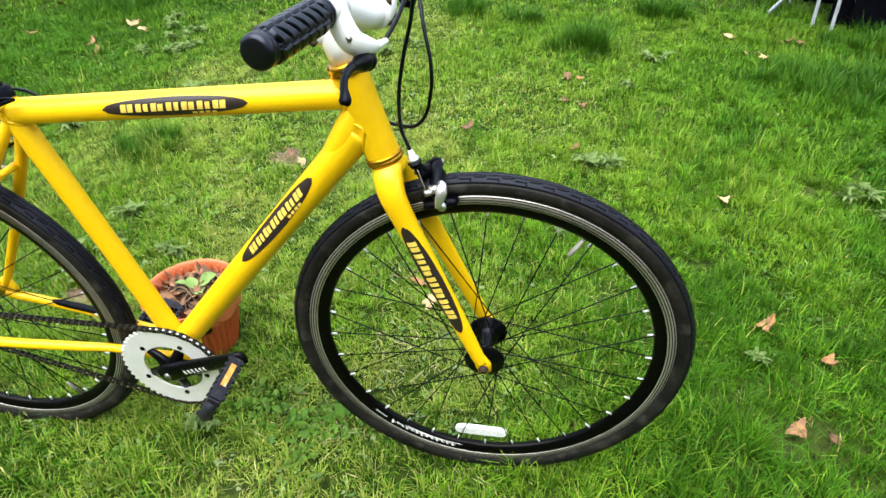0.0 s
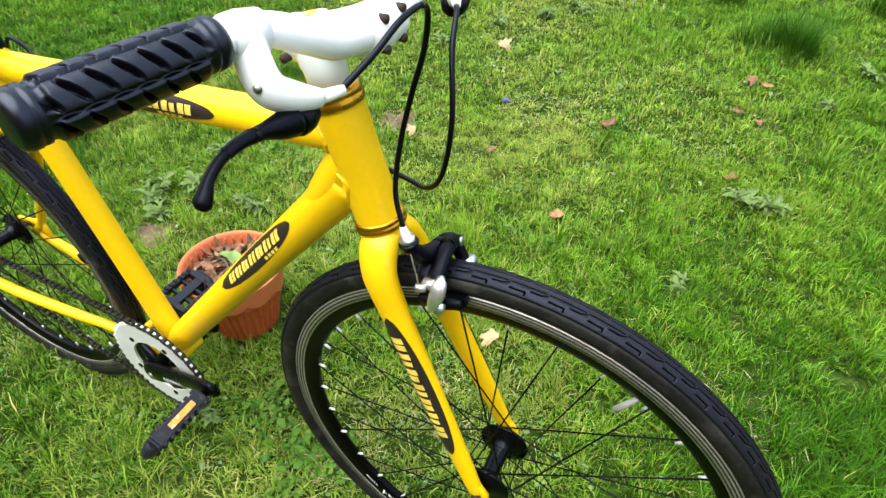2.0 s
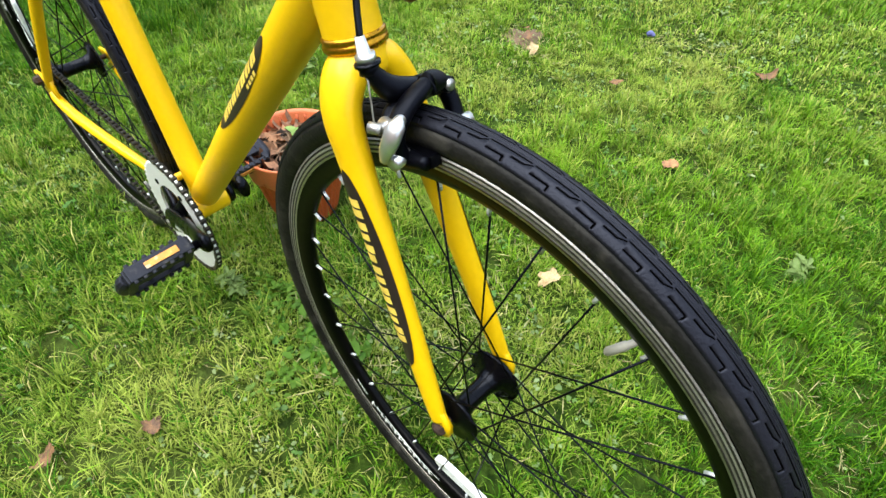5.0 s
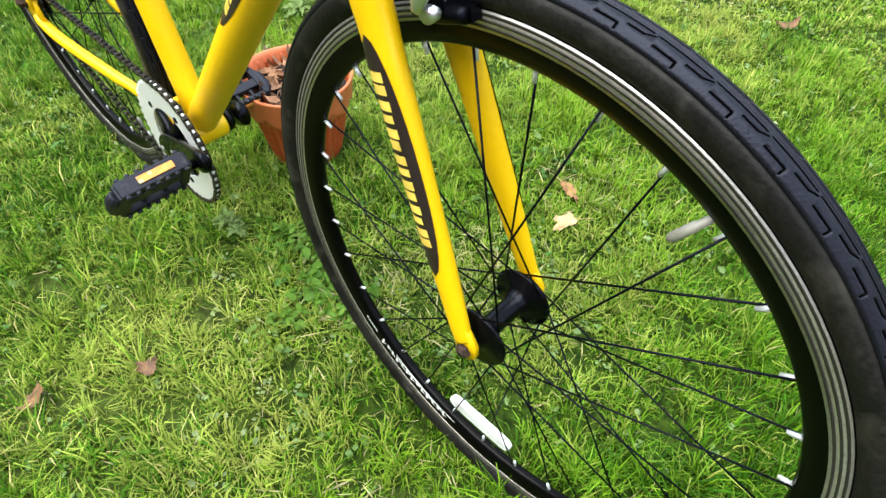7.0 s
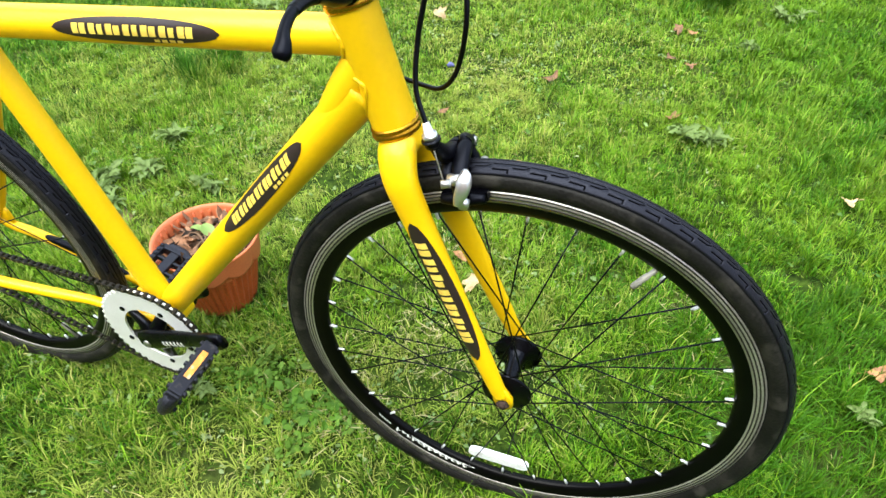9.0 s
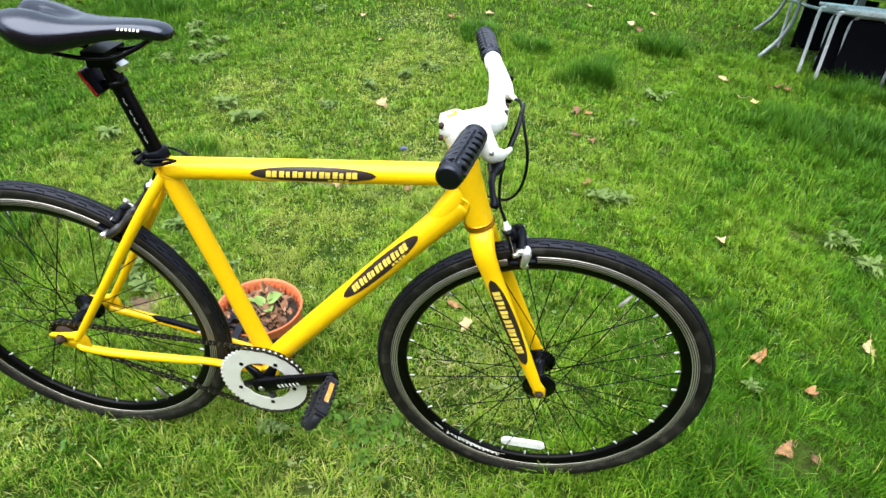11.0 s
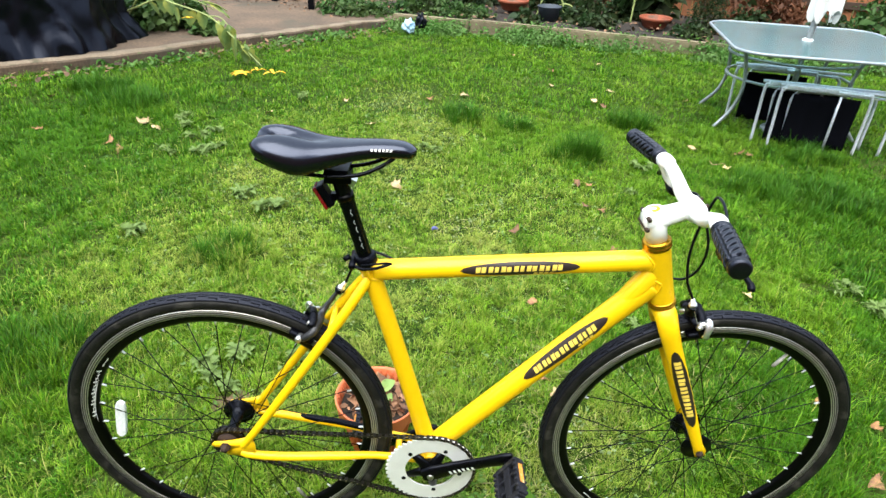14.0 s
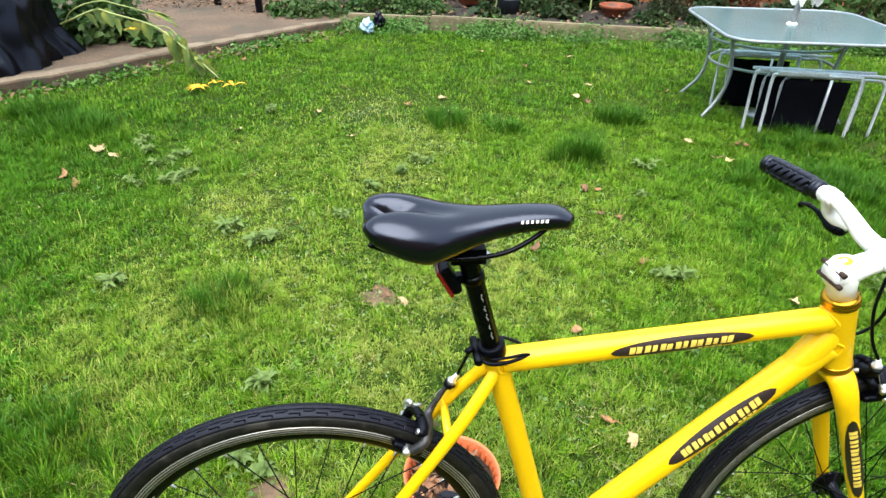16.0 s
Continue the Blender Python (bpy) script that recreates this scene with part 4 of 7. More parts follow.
for k in range(5):
    a = CRANK + 2 * math.pi * (k + 0.5) / 5
    sweep([(0, CY - 0.004, 0), (0.03 * math.cos(a), CY + 0.002, 0.03 * math.sin(a)), (0.0655 * math.cos(a), CY + 0.0055, 0.0655 * math.sin(a))], [0.0125, 0.0072, 0.0048], 10, bm=spider, side=(0, -1, 0), flat=1.6)
sp = part("spider", spider, BLACK_PAINT, bicycle)
sp.location = BB
for k in range(5):
    a = CRANK + 2 * math.pi * (k + 0.5) / 5
    b = part("ring_bolt", rod((0.0655 * math.cos(a), CY - 0.0032, 0.0655 * math.sin(a)), (0.0655 * math.cos(a), CY + 0.004, 0.0655 * math.sin(a)), 0.0048, 12), BLACK_PAINT, sp)


def pedal(centre, tilt, side, label):
    """A resin platform pedal with reflectors on both edges; its long way lies along y."""
    m = Euler((0, -tilt, 0)).to_matrix()
    at = lambda x, y, z: tuple(Vector(centre) + m @ Vector((x, side * y, z)))
    body = bmesh.new()
    for x in (-0.030, 0.030):
        box((0.010, 0.084, 0.0205), at(x, 0.0, 0), m, body)
    for y in (-0.039, 0.039):
        box((0.060, 0.012, 0.0195), at(0, y, 0), m, body)
    box((0.018, 0.072, 0.0155), at(0, 0, 0), m, body)
    for y in (-0.014, 0.014):
        box((0.052, 0.006, 0.0105), at(0, y, 0), m, body)
    for x in (-0.031, 0.031):
        for k in range(7):
            for z in (-0.0115, 0.0115):
                box((0.0075, 0.006, 0.0050), at(x, -0.036 + k * 0.012, z), m, body)
    sweep([at(-0.022, 0.043, 0), at(-0.012, 0.047, 0), at(0.012, 0.047, 0), at(0.022, 0.043, 0)], [0.0080, 0.0098, 0.0098, 0.0080], 12, 12, bm=body, side=(0, 1, 0))
    p = part("pedal", body, PEDAL_RESIN, bicycle, label, smooth=False)
    crisp(p, 0.0016)
    for x in (-0.0356, 0.0356):
        rb = box((0.0024, 0.044, 0.0088), at(x, -0.004, 0), m)
        part("pedal_reflector", rb, ORANGE, p, "amber reflector strip", smooth=False)
    part("pedal_axle", rod(at(0, -0.058, 0), at(0, 0.045, 0), 0.0065, 12), BLACK_PAINT, p)
    return p


for s in (-1, 1):
    a = CRANK if s < 0 else CRANK + math.pi
    c, sn = math.cos(a), math.sin(a)
    B = Vector(BB)
    pts = [tuple(B + Vector((-0.017 * c, s * 0.058, -0.017 * sn))), tuple(B + Vector((0.01 * c, s * 0.060, 0.01 * sn))), tuple(B + Vector((0.06 * c, s * 0.064, 0.06 * sn))), tuple(B + Vector((0.12 * c, s * 0.072, 0.12 * sn))), tuple(B + Vector((0.172 * c, s * 0.080, 0.172 * sn))), tuple(B + Vector((0.191 * c, s * 0.081, 0.191 * sn)))]
    ca = part("crank_arm", sweep(pts, [0.0100, 0.0112, 0.0092, 0.0080, 0.0086, 0.0066], 16, 40, flat=1.9), BLACK_PAINT, bicycle, "black crank arm")
    part("crank_bolt", rod(tuple(B + Vector((0, s * 0.062, 0))), tuple(B + Vector((0, s * 0.0715, 0))), 0.0068, 16), STEEL, ca)
    if s < 0:
        tb = Tube(pts, 0.0090)
        for i in range(6):
            u = 0.064 + i * 0.0104
            part("crank_print", tb.strip(u, u + 0.0050, lambda k: -0.0036, lambda k: 0.0036, 0.0032, 2, 2, 0.2), DECAL_WHITE, ca)
pedal((BB[0] + 0.176 * math.cos(CRANK), -0.146, BB[2] + 0.176 * math.sin(CRANK) + 0.002), radians(56), -1, "black resin pedal with amber reflectors")
pedal((BB[0] - 0.176 * math.cos(CRANK), 0.146, BB[2] - 0.176 * math.sin(CRANK) + 0.004), radians(-22), 1, "black resin pedal resting on the flowerpot rim")

# chain: links round both sprockets
RC, RK = 0.0968, 0.0326
b0, k0 = np.array((BB[0], BB[2])), np.array((REAR_AXLE[0], REAR_AXLE[2]))
dd = k0 - b0
D, base = np.linalg.norm(dd), math.atan2(dd[1], dd[0])
off = math.acos((RC - RK) / D)
loop = []
for q in np.linspace(base + off - 2 * math.pi, base - off, 60):
    loop.append(b0 + RC * np.array((math.cos(q), math.sin(q))))
for q in np.linspace(base - off, base + off, 24):
    loop.append(k0 + RK * np.array((math.cos(q), math.sin(q))))
loop.append(loop[0])
loop = np.array(loop)
cum = np.r_[0, np.cumsum(np.linalg.norm(np.diff(loop, axis=0), axis=1))]
n_links = int(cum[-1] / 0.0127)
pos = [np.array([np.interp(u, cum, loop[:, k]) for k in (0, 1)]) for u in np.linspace(0, cum[-1], n_links, endpoint=False)]


def link_mesh(outer):
    bm = bmesh.new()
    w, h = (0.0034, 0.0041) if outer else (0.0024, 0.0038)
    for s in (-1, 1):
        prof = []
        for k in range(12):
            a = 2 * math.pi * k / 12
            prof.append(((0.00635 if math.cos(a) >= 0 else -0.00635) + h * math.cos(a), h * math.sin(a) * (0.95 if abs(math.cos(a)) > 0.3 else 0.78)))
        plate(prof, s * w, s * (w + 0.0009), bm)
    for x in (-0.00635, 0.00635):
        rod((x, -0.0040, 0), (x, 0.0040, 0), 0.0019 if outer else 0.0036, 8, bm=bm)
    me = bpy.data.meshes.new("chain_link")
    bm.to_mesh(me)
    bm.free()
    return me


lk = [link_mesh(True), link_mesh(False)]
bm = bmesh.new()
for i in range(n_links):
    x, z = pos[i]
    rod((x, CY - 0.0047, z), (x, CY + 0.0047, z), 0.0016, 6, bm=bm)
chain = part("chain", bm, CHAIN_PIN, bicycle, "oily bicycle chain with bright pins")
for i in range(n_links):
    p, q = pos[i], pos[(i + 1) % n_links]
    me = lk[i % 2]
    l = obj_from("chain_link", me, CHAIN, chain, smooth=False)
    l.location = ((p[0] + q[0]) / 2, CY, (p[1] + q[1]) / 2)
    l.rotation_euler = (0, -math.atan2(q[1] - p[1], q[0] - p[0]), 0)

# seat post, clamp, saddle, rear light
UP = (Vector(SEAT_TOP) - Vector(BB)).normalized()
ST = Vector(SEAT_TOP)
post_tb = Tube([tuple(ST - UP * 0.03), tuple(ST + UP * 0.07), tuple(ST + UP * 0.172)], 0.0139)
part("seat_post", sweep(post_tb.p, post_tb.r, 24), BLACK_PAINT, bicycle, "black seat post with worn pale print")
for i in range(5):
    u = 0.055 + i * 0.017
    part("post_print", post_tb.strip(u, u + (0.009 if i % 2 else 0.013), lambda k: 0.0035 + 0.001 * math.sin(9 * k), lambda k: 0.0046 + 0.001 * math.sin(9 * k), 0.0005, 6, 2), GREY_PRINT, bicycle)
cl = part("seat_clamp", sweep([tuple(ST - UP * 0.014), tuple(ST - UP * 0.012), tuple(ST + UP * 0.006), tuple(ST + UP * 0.008)], [0.0188, 0.0200, 0.0200, 0.0175], 28), BLACK_PLASTIC, bicycle, "black quick release seat clamp")
part("clamp_lever", sweep([(-0.188, -0.020, 0.772), (-0.172, -0.027, 0.769), (-0.150, -0.030, 0.772), (-0.130, -0.029, 0.778), (-0.118, -0.026, 0.781)], [0.0028, 0.0036, 0.0028, 0.0028, 0.002], 10, 24), BLACK_PLASTIC, cl)
part("clamp_lever", sweep([(-0.172, -0.027, 0.776), (-0.150, -0.031, 0.782), (-0.128, -0.029, 0.784), (-0.117, -0.026, 0.781)], [0.0022, 0.0022, 0.0022, 0.002], 8, 20), BLACK_PLASTIC, cl)
part("clamp_nut", rod((-0.190, -0.027, 0.772), (-0.190, 0.027, 0.772), 0.0062, 14), BLACK_PLASTIC, cl)
part("cable_stop", rod((-0.195, -0.004, 0.782), (-0.206, -0.008, 0.776), 0.005, 10), BLACK_PLASTIC, cl)

TOPP = ST + UP * 0.165
part("post_head", box((0.046, 0.034, 0.020), tuple(TOPP + Vector((0.0, 0, 0.004)))), BLACK_PLASTIC, bicycle, smooth=False)
part("rail_clamp", box((0.040, 0.054, 0.012), tuple(TOPP + Vector((0.0, 0, 0.0165)))), BLACK_PLASTIC, bicycle, smooth=False)
part("clamp_wedge", box((0.020, 0.022, 0.012), tuple(TOPP + Vector((0.020, 0, -0.004))), Euler((0, 0.5, 0)).to_matrix()), SILVER, bicycle, smooth=False)


def saddle_mesh():
    bm = bmesh.new()
    nu, nv = 44, 30
    X = [-0.343, -0.332, -0.312, -0.288, -0.262, -0.235, -0.200, -0.165, -0.130, -0.100, -0.085, -0.076]
    Wd = [0.030, 0.047, 0.058, 0.063, 0.060, 0.048, 0.035, 0.027, 0.0235, 0.0215, 0.0175, 0.006]
    T = [1.012, 1.020, 1.023, 1.021, 1.015, 1.010, 1.008, 1.009, 1.010, 1.008, 1.003, 0.997]
    Bt = [1.003, 0.996, 0.987, 0.977, 0.970, 0.973, 0.981, 0.988, 0.991, 0.991, 0.990, 0.992]
    S = smoothed(np.c_[X, Wd, T, Bt], nu)
    grid = []
    for x, w, t, b in S:
        row = []
        for j in range(nv + 1):
            v = -1 + 2 * j / nv
            a = v * 0.5 * math.pi * 1.12
            yy = w * math.copysign(min(1.0, abs(math.sin(max(-1.5708, min(1.5708, a))))) ** 0.85, v)
            if abs(a) > 1.5708:
                yy *= 1 - 0.10 * (abs(a) - 1.5708) / 0.19
            zz = b + (t - b) * max(0.0, math.cos(max(-1.5708, min(1.5708, a)))) ** 0.55
            if abs(a) > 1.5708:
                zz = b - 0.004 * (abs(a) - 1.5708) / 0.19
            rear = max(0.0, min(1.0, (-0.215 - x) / 0.11))
            zz -= 0.019 * rear * math.exp(-((yy / 0.012) ** 2))
            xx = x + 0.040 * rear**2 * math.exp(-((yy / 0.016) ** 2))
            row.append(bm.verts.new((xx, yy, zz)))
        grid.append(row)
    for i in range(len(grid) - 1):
        for j in range(nv):
            bm.faces.new((grid[i][j], grid[i + 1][j], grid[i + 1][j + 1], grid[i][j + 1]))
    under = [bm.verts.new((r[0].co.x, 0, r[0].co.z + 0.004)) for r in grid]
    for i in range(len(grid) - 1):
        bm.faces.new((grid[i + 1][0], grid[i][0], under[i], under[i + 1]))
        bm.faces.new((grid[i][nv], grid[i + 1][nv], under[i + 1], under[i]))
    bm.faces.new([*grid[0], under[0]])
    bm.faces.new([*grid[-1][::-1], under[-1]])
    bmesh.ops.recalc_face_normals(bm, faces=bm.faces)
    return bm


saddle = part("saddle", saddle_mesh(), SADDLE_VINYL, bicycle, "black vinyl saddle with two rear lobes")
saddle.location = (0, -0.012, 0)
for i in range(6):
    x = -0.150 + i * 0.0062
    b = bmesh.new()
    vs = [b.verts.new((xx, -0.0246 + (z > 1.000) * 0.0016, z)) for k, (xx, z) in enumerate(((x, 0.9998), (x + 0.0036, 0.9998), (x + 0.0044, 1.0036), (x + 0.0008, 1.0036)))]
    b.faces.new(vs)
    part("saddle_print", b, DECAL_WHITE, saddle)
for s in (-1, 1):
    part("saddle_rail", sweep([(-0.112, s * 0.010, 0.984), (-0.135, s * 0.016, 0.970), (-0.165, s * 0.021, 0.958), (-0.20, s * 0.022, 0.953), (-0.245, s * 0.022, 0.954), (-0.300, s * 0.026, 0.966), (-0.335, s * 0.032, 0.985)], 0.0035, 10, 40), BLACK_PAINT, saddle)

LT = ST + UP * 0.128
part("light_strap", sweep([tuple(LT - UP * 0.006), tuple(LT + UP * 0.006)], [0.0158, 0.0158], 24), RIM_BLACK, bicycle, "grey rubber light strap")
part("light_arm", box((0.024, 0.012, 0.012), tuple(LT + Vector((-0.024, 0, 0.0)))), BLACK_PLASTIC, bicycle, smooth=False)
lm = Euler((0, radians(-28), 0)).to_matrix()
LB = Vector((-0.231, -0.006, 0.908))
light = part("rear_light", box((0.014, 0.030, 0.044), tuple(LB), lm), BLACK_PLASTIC, bicycle, "black rear light with red lens", smooth=False)
crisp(light, 0.004)
crisp(part("lens", box((0.006, 0.032, 0.046), tuple(LB + lm @ Vector((-0.0095, 0, 0))), lm), RED, light, "dark red lens", smooth=False), 0.003)

# ---- ground and borders ----
rng = np.random.default_rng(7)


bm = bmesh.new()
bmesh.ops.create_grid(bm, x_segments=40, y_segments=40, size=150)
ground = tagged(obj("ground", bm, GROUND), "green lawn soil with moss between the grass", "ground", kind="structure")

PATIO = [(-9, 1.0), (-4.6, 2.95), (-3.6, 3.66), (-3.05, 4.04), (-2.58, 4.38), (-2.05, 4.98), (-1.72, 5.30), (-1.42, 5.58), (-1.1, 5.90), (-0.82, 6.18), (-0.35, 6.50), (0.1, 7.0), (-0.2, 8.1), (-9, 11.6)]
bm = bmesh.new()
edge = smoothed([(x, y, 0) for x, y in PATIO[1:12]], 60)
wob = lambda k: 0.012 * math.sin(k * 1.7) + 0.010 * math.sin(k * 0.6)
ring = [(PATIO[0][0], PATIO[0][1])] + [(p[0] + wob(k), p[1] + wob(k + 9)) for k, p in enumerate(edge)] + PATIO[12:]
lo = [bm.verts.new((x, y, -0.02)) for x, y in ring]
hi = [bm.verts.new((x, y, 0.068)) for x, y in ring]
cx, cy = -6.0, 7.0
hi2 = [bm.verts.new((x + 0.012 * (cx - x) / math.hypot(cx - x, cy - y), y + 0.012 * (cy - y) / math.hypot(cx - x, cy - y), 0.080)) for x, y in ring]
for i in range(len(ring)):
    j = (i + 1) % len(ring)
    bm.faces.new((lo[i], lo[j], hi[j], hi[i]))
    bm.faces.new((hi[i], hi[j], hi2[j], hi2[i]))
bm.faces.new(hi2)
bmesh.ops.recalc_face_normals(bm, faces=bm.faces)
patio = tagged(obj("pavement", bm, CONCRETE, smooth=False), "worn concrete patio with a rounded edge above the lawn", "patio", kind="structure")

bm = bmesh.new()
strip = []
for k, (x, y) in enumerate(ring[1:-2]):
    d = math.hypot(cx - x, cy - y)
    wide = 0.15 + 0.05 * noise.noise(Vector((k * 0.35, 0, 3.1)))
    strip.append([bm.verts.new((x + q * (cx - x) / d, y + q * (cy - y) / d, z)) for q, z in ((0.010, 0.0802), (0.016, 0.0848), (wide, 0.0845), (wide + 0.004, 0.0805))])
for a, b in zip(strip, strip[1:]):
    for q in range(3):
        bm.faces.new((a[q], a[q + 1], b[q + 1], b[q]))
bmesh.ops.recalc_face_normals(bm, faces=bm.faces)
obj("edge_screed", bm, CONCRETE_EDGE, patio, "paler worn concrete along the edge")

KDIR = Vector((0.961, -0.276, 0))
KNOR = Vector((0.276, 0.961, 0))
K0 = Vector((0.0, 6.34, 0))
K_TURN = math.atan2(KDIR.y, KDIR.x)


def along(u, v, z=0.0):
    return K0 + KDIR * u + KNOR * v + Vector((0, 0, z))


# raised bed behind the kerb
bm = bmesh.new()
nu, nv = 60, 12
grid = [[bm.verts.new(along(-1.0 + 8.5 * i / nu, 0.06 + 2.2 * j / nv, 0.09 + 0.05 * noise.noise(Vector((i * 0.6, j * 0.5, 3))) - (0.2 if j in (0, nv) else 0))) for j in range(nv + 1)] for i in range(nu + 1)]
for i in range(nu):
    for j in range(nv):
        bm.faces.new((grid[i][j], grid[i + 1][j], grid[i + 1][j + 1], grid[i][j + 1]))
tagged(obj("flower_bed_soil", bm, SOIL), "dark soil of a raised flower bed with litter", "soil", kind="structure")
kerb = new("kerb")
tagged(kerb, "row of weathered pale concrete edging blocks along the flower bed", "kerb", kind="structure")
bm = box((0.90, 0.09, 0.18))
bmesh.ops.bevel(bm, geom=bm.edges[:], offset=0.012, segments=2, affect="EDGES")
kerb_me = bpy.data.meshes.new("edging_block")
bm.to_mesh(kerb_me)
bm.free()
for i in range(9):
    b = obj_from("edging_block", kerb_me, KERB, kerb, smooth=False)
    b.location = along(-0.1 + 0.915 * i, 0.02 + 0.012 * math.sin(i * 2.1), 0.045 + 0.008 * math.sin(i * 1.3))
    b.rotation_euler = (0, 0.01 * math.sin(i), K_TURN + 0.012 * math.sin(i * 1.9))

# fence of upright boards
fence = new("fence")
tagged(fence, "fence of upright reddish-brown stained boards behind the bed", "fence", kind="structure")
bm = box((0.105, 0.018, 1.7))
bmesh.ops.bevel(bm, geom=bm.edges[:], offset=0.003, segments=1, affect="EDGES")
board_me = bpy.data.meshes.new("board")
bm.to_mesh(board_me)
bm.free()
rb = random.Random(3)
for i in range(104):
    u = -5.6 + i * 0.112
    b = obj_from("board", board_me, FENCE, fence, smooth=False)
    b.location = along(u, 2.10 + rb.uniform(-0.004, 0.004), 0.88 + rb.uniform(-0.015, 0.015))
    b.rotation_euler = (rb.uniform(-0.01, 0.01), rb.uniform(-0.006, 0.006), K_TURN)
for i in range(7):
    u = -5.4 + i * 1.86
    part("fence_post", box((0.09, 0.09, 1.9), tuple(along(u, 2.03, 0.95)), Euler((0, 0, K_TURN)).to_matrix()), DARK_WOOD, fence, "dark timber fence post", smooth=False)
for z in (0.35, 1.4):
    part("fence_rail", box((12.0, 0.04, 0.08), tuple(along(0.2, 2.065, z)), Euler((0, 0, K_TURN)).to_matrix()), DARK_WOOD, fence, smooth=False)

# added fences and wall out of view that close the garden and block low sky
for name, x in (("fence_west", -7.6), ("fence_east", 6.6)):
    bm = bmesh.new()
    for k in range(118):
        box((0.018, 0.105, 1.8), (x + 0.003 * (k % 3), -5.6 + k * 0.112, 0.9), None, bm)
    tagged(obj(name, bm, FENCE, smooth=False), "added unseen fence of plain upright reddish-brown stained boards that blocks low sky", "fence", kind="structure")
bm = box((14.4, 0.28, 5.2), (-0.5, -5.9, 2.6))
tagged(obj("wall_south", bm, UNSEEN_WALL, smooth=False), "added unseen plain brown brick-coloured wall that closes the garden and blocks low sky", "wall", kind="structure")

# ---- lawn ----
TUFTS = [(0.86, 2.50, 0.22, 2.7), (2.05, 1.97, 0.40, 1.8), (-2.16, 3.2, 0.34, 2.2), (0.18, 3.17, 0.24, 1.9), (1.34, 3.16, 0.20, 2.5), (0.45, 3.05, 0.18, 1.6), (2.3, 2.7, 0.30, 1.5), (-2.5, 3.6, 0.3, 2.0), (1.75, 2.2, 0.25, 1.3), (-1.3, 0.6, 0.3, 1.3), (-0.93, 1.27, 0.2, 1.5)]
BARE = [(-0.17, -0.52, 0.17), (-0.32, 1.27, 0.085), (-0.62, 0.42, 0.07), (-0.12, 0.78, 0.10), (1.20, 0.15, 0.10)]
POT_AT = (-0.178, 0.285)


def patio_line(x):
    return np.interp(x, [p[0] for p in PATIO[:12]], [p[1] for p in PATIO[:12]])


def lawn_mask(x, y):
    ok = (y < patio_line(x) - 0.02) | (x > 0.1)
    v = (x - K0.x) * KNOR.x + (y - K0.y) * KNOR.y
    ok &= (v < -0.03) | (x < -0.4)
    ok &= np.hypot(x - POT_AT[0], y - POT_AT[1]) > 0.078
    return ok


def lumps(x, y, s, seed):
    """Smooth uneven field in 0..1."""
    r = np.random.default_rng(seed)
    out = np.zeros_like(x)
    for k in range(9):
        a, ph, f = r.uniform(0, 6.28), r.uniform(0, 6.28), s * r.uniform(0.6, 1.8)
        out += np.sin((x * np.cos(a) + y * np.sin(a)) * f + ph)
    return 0.5 + 0.5 * np.tanh(out / 3.2)


WORN = [(0.34, 0.32, 0.34), (-0.25, 1.15, 0.60), (-0.45, 2.1, 0.82), (0.0, -0.05, 0.55), (-0.15, 0.60, 0.55), (-0.75, 1.2, 0.65), (0.25, 1.6, 0.60), (-0.8, -0.2, 0.4), (0.25, 1.3, 0.40), (-0.5, 1.65, 0.5), (-0.35, 2.7, 0.7), (-0.3, 3.4, 0.5)]


def worn(x, y):
    """How much the lawn is trodden short and dry, 0 to 1."""
    field = np.zeros_like(x)
    for px, py, pr in WORN:
        field = np.maximum(field, np.exp(-(((x - px) / pr) ** 2 + ((y - py) / pr) ** 2)))
    return np.clip(field * (0.25 + 1.25 * lumps(x, y, 6.0, 17) * (0.35 + lumps(x, y, 15.0, 19))), 0, 1)


def lush(x, y):
    """Where the grass is fuller and darker."""
    field = np.zeros_like(x)
    for px, py, pr in ((1.15, 0.42, 0.50), (-0.40, -0.30, 0.40), (0.05, -0.32, 0.35), (-1.6, -0.1, 0.8), (1.55, 0.15, 0.75), (-2.2, 2.5, 1.0), (2.3, 1.7, 0.9), (-2.0, 0.6, 0.9), (1.6, -0.5, 0.6), (-0.9, -0.5, 0.45)):
        field = np.maximum(field, np.exp(-(((x - px) / pr) ** 2 + ((y - py) / pr) ** 2)))
    return np.clip(field * (0.75 + 0.7 * lumps(x, y, 4.0, 61)), 0, 1)


def tufty(x, y):
    out = np.zeros_like(x)
    for tx, ty, tr, tk in TUFTS:
        out = np.maximum(out, np.clip(tk - 1, 0, 1) * np.exp(-1.6 * (((x - tx) / tr) ** 2 + ((y - ty) / (tr * 0.8)) ** 2)))
    return out * (0.2 + lumps(x, y, 12.0, 33))


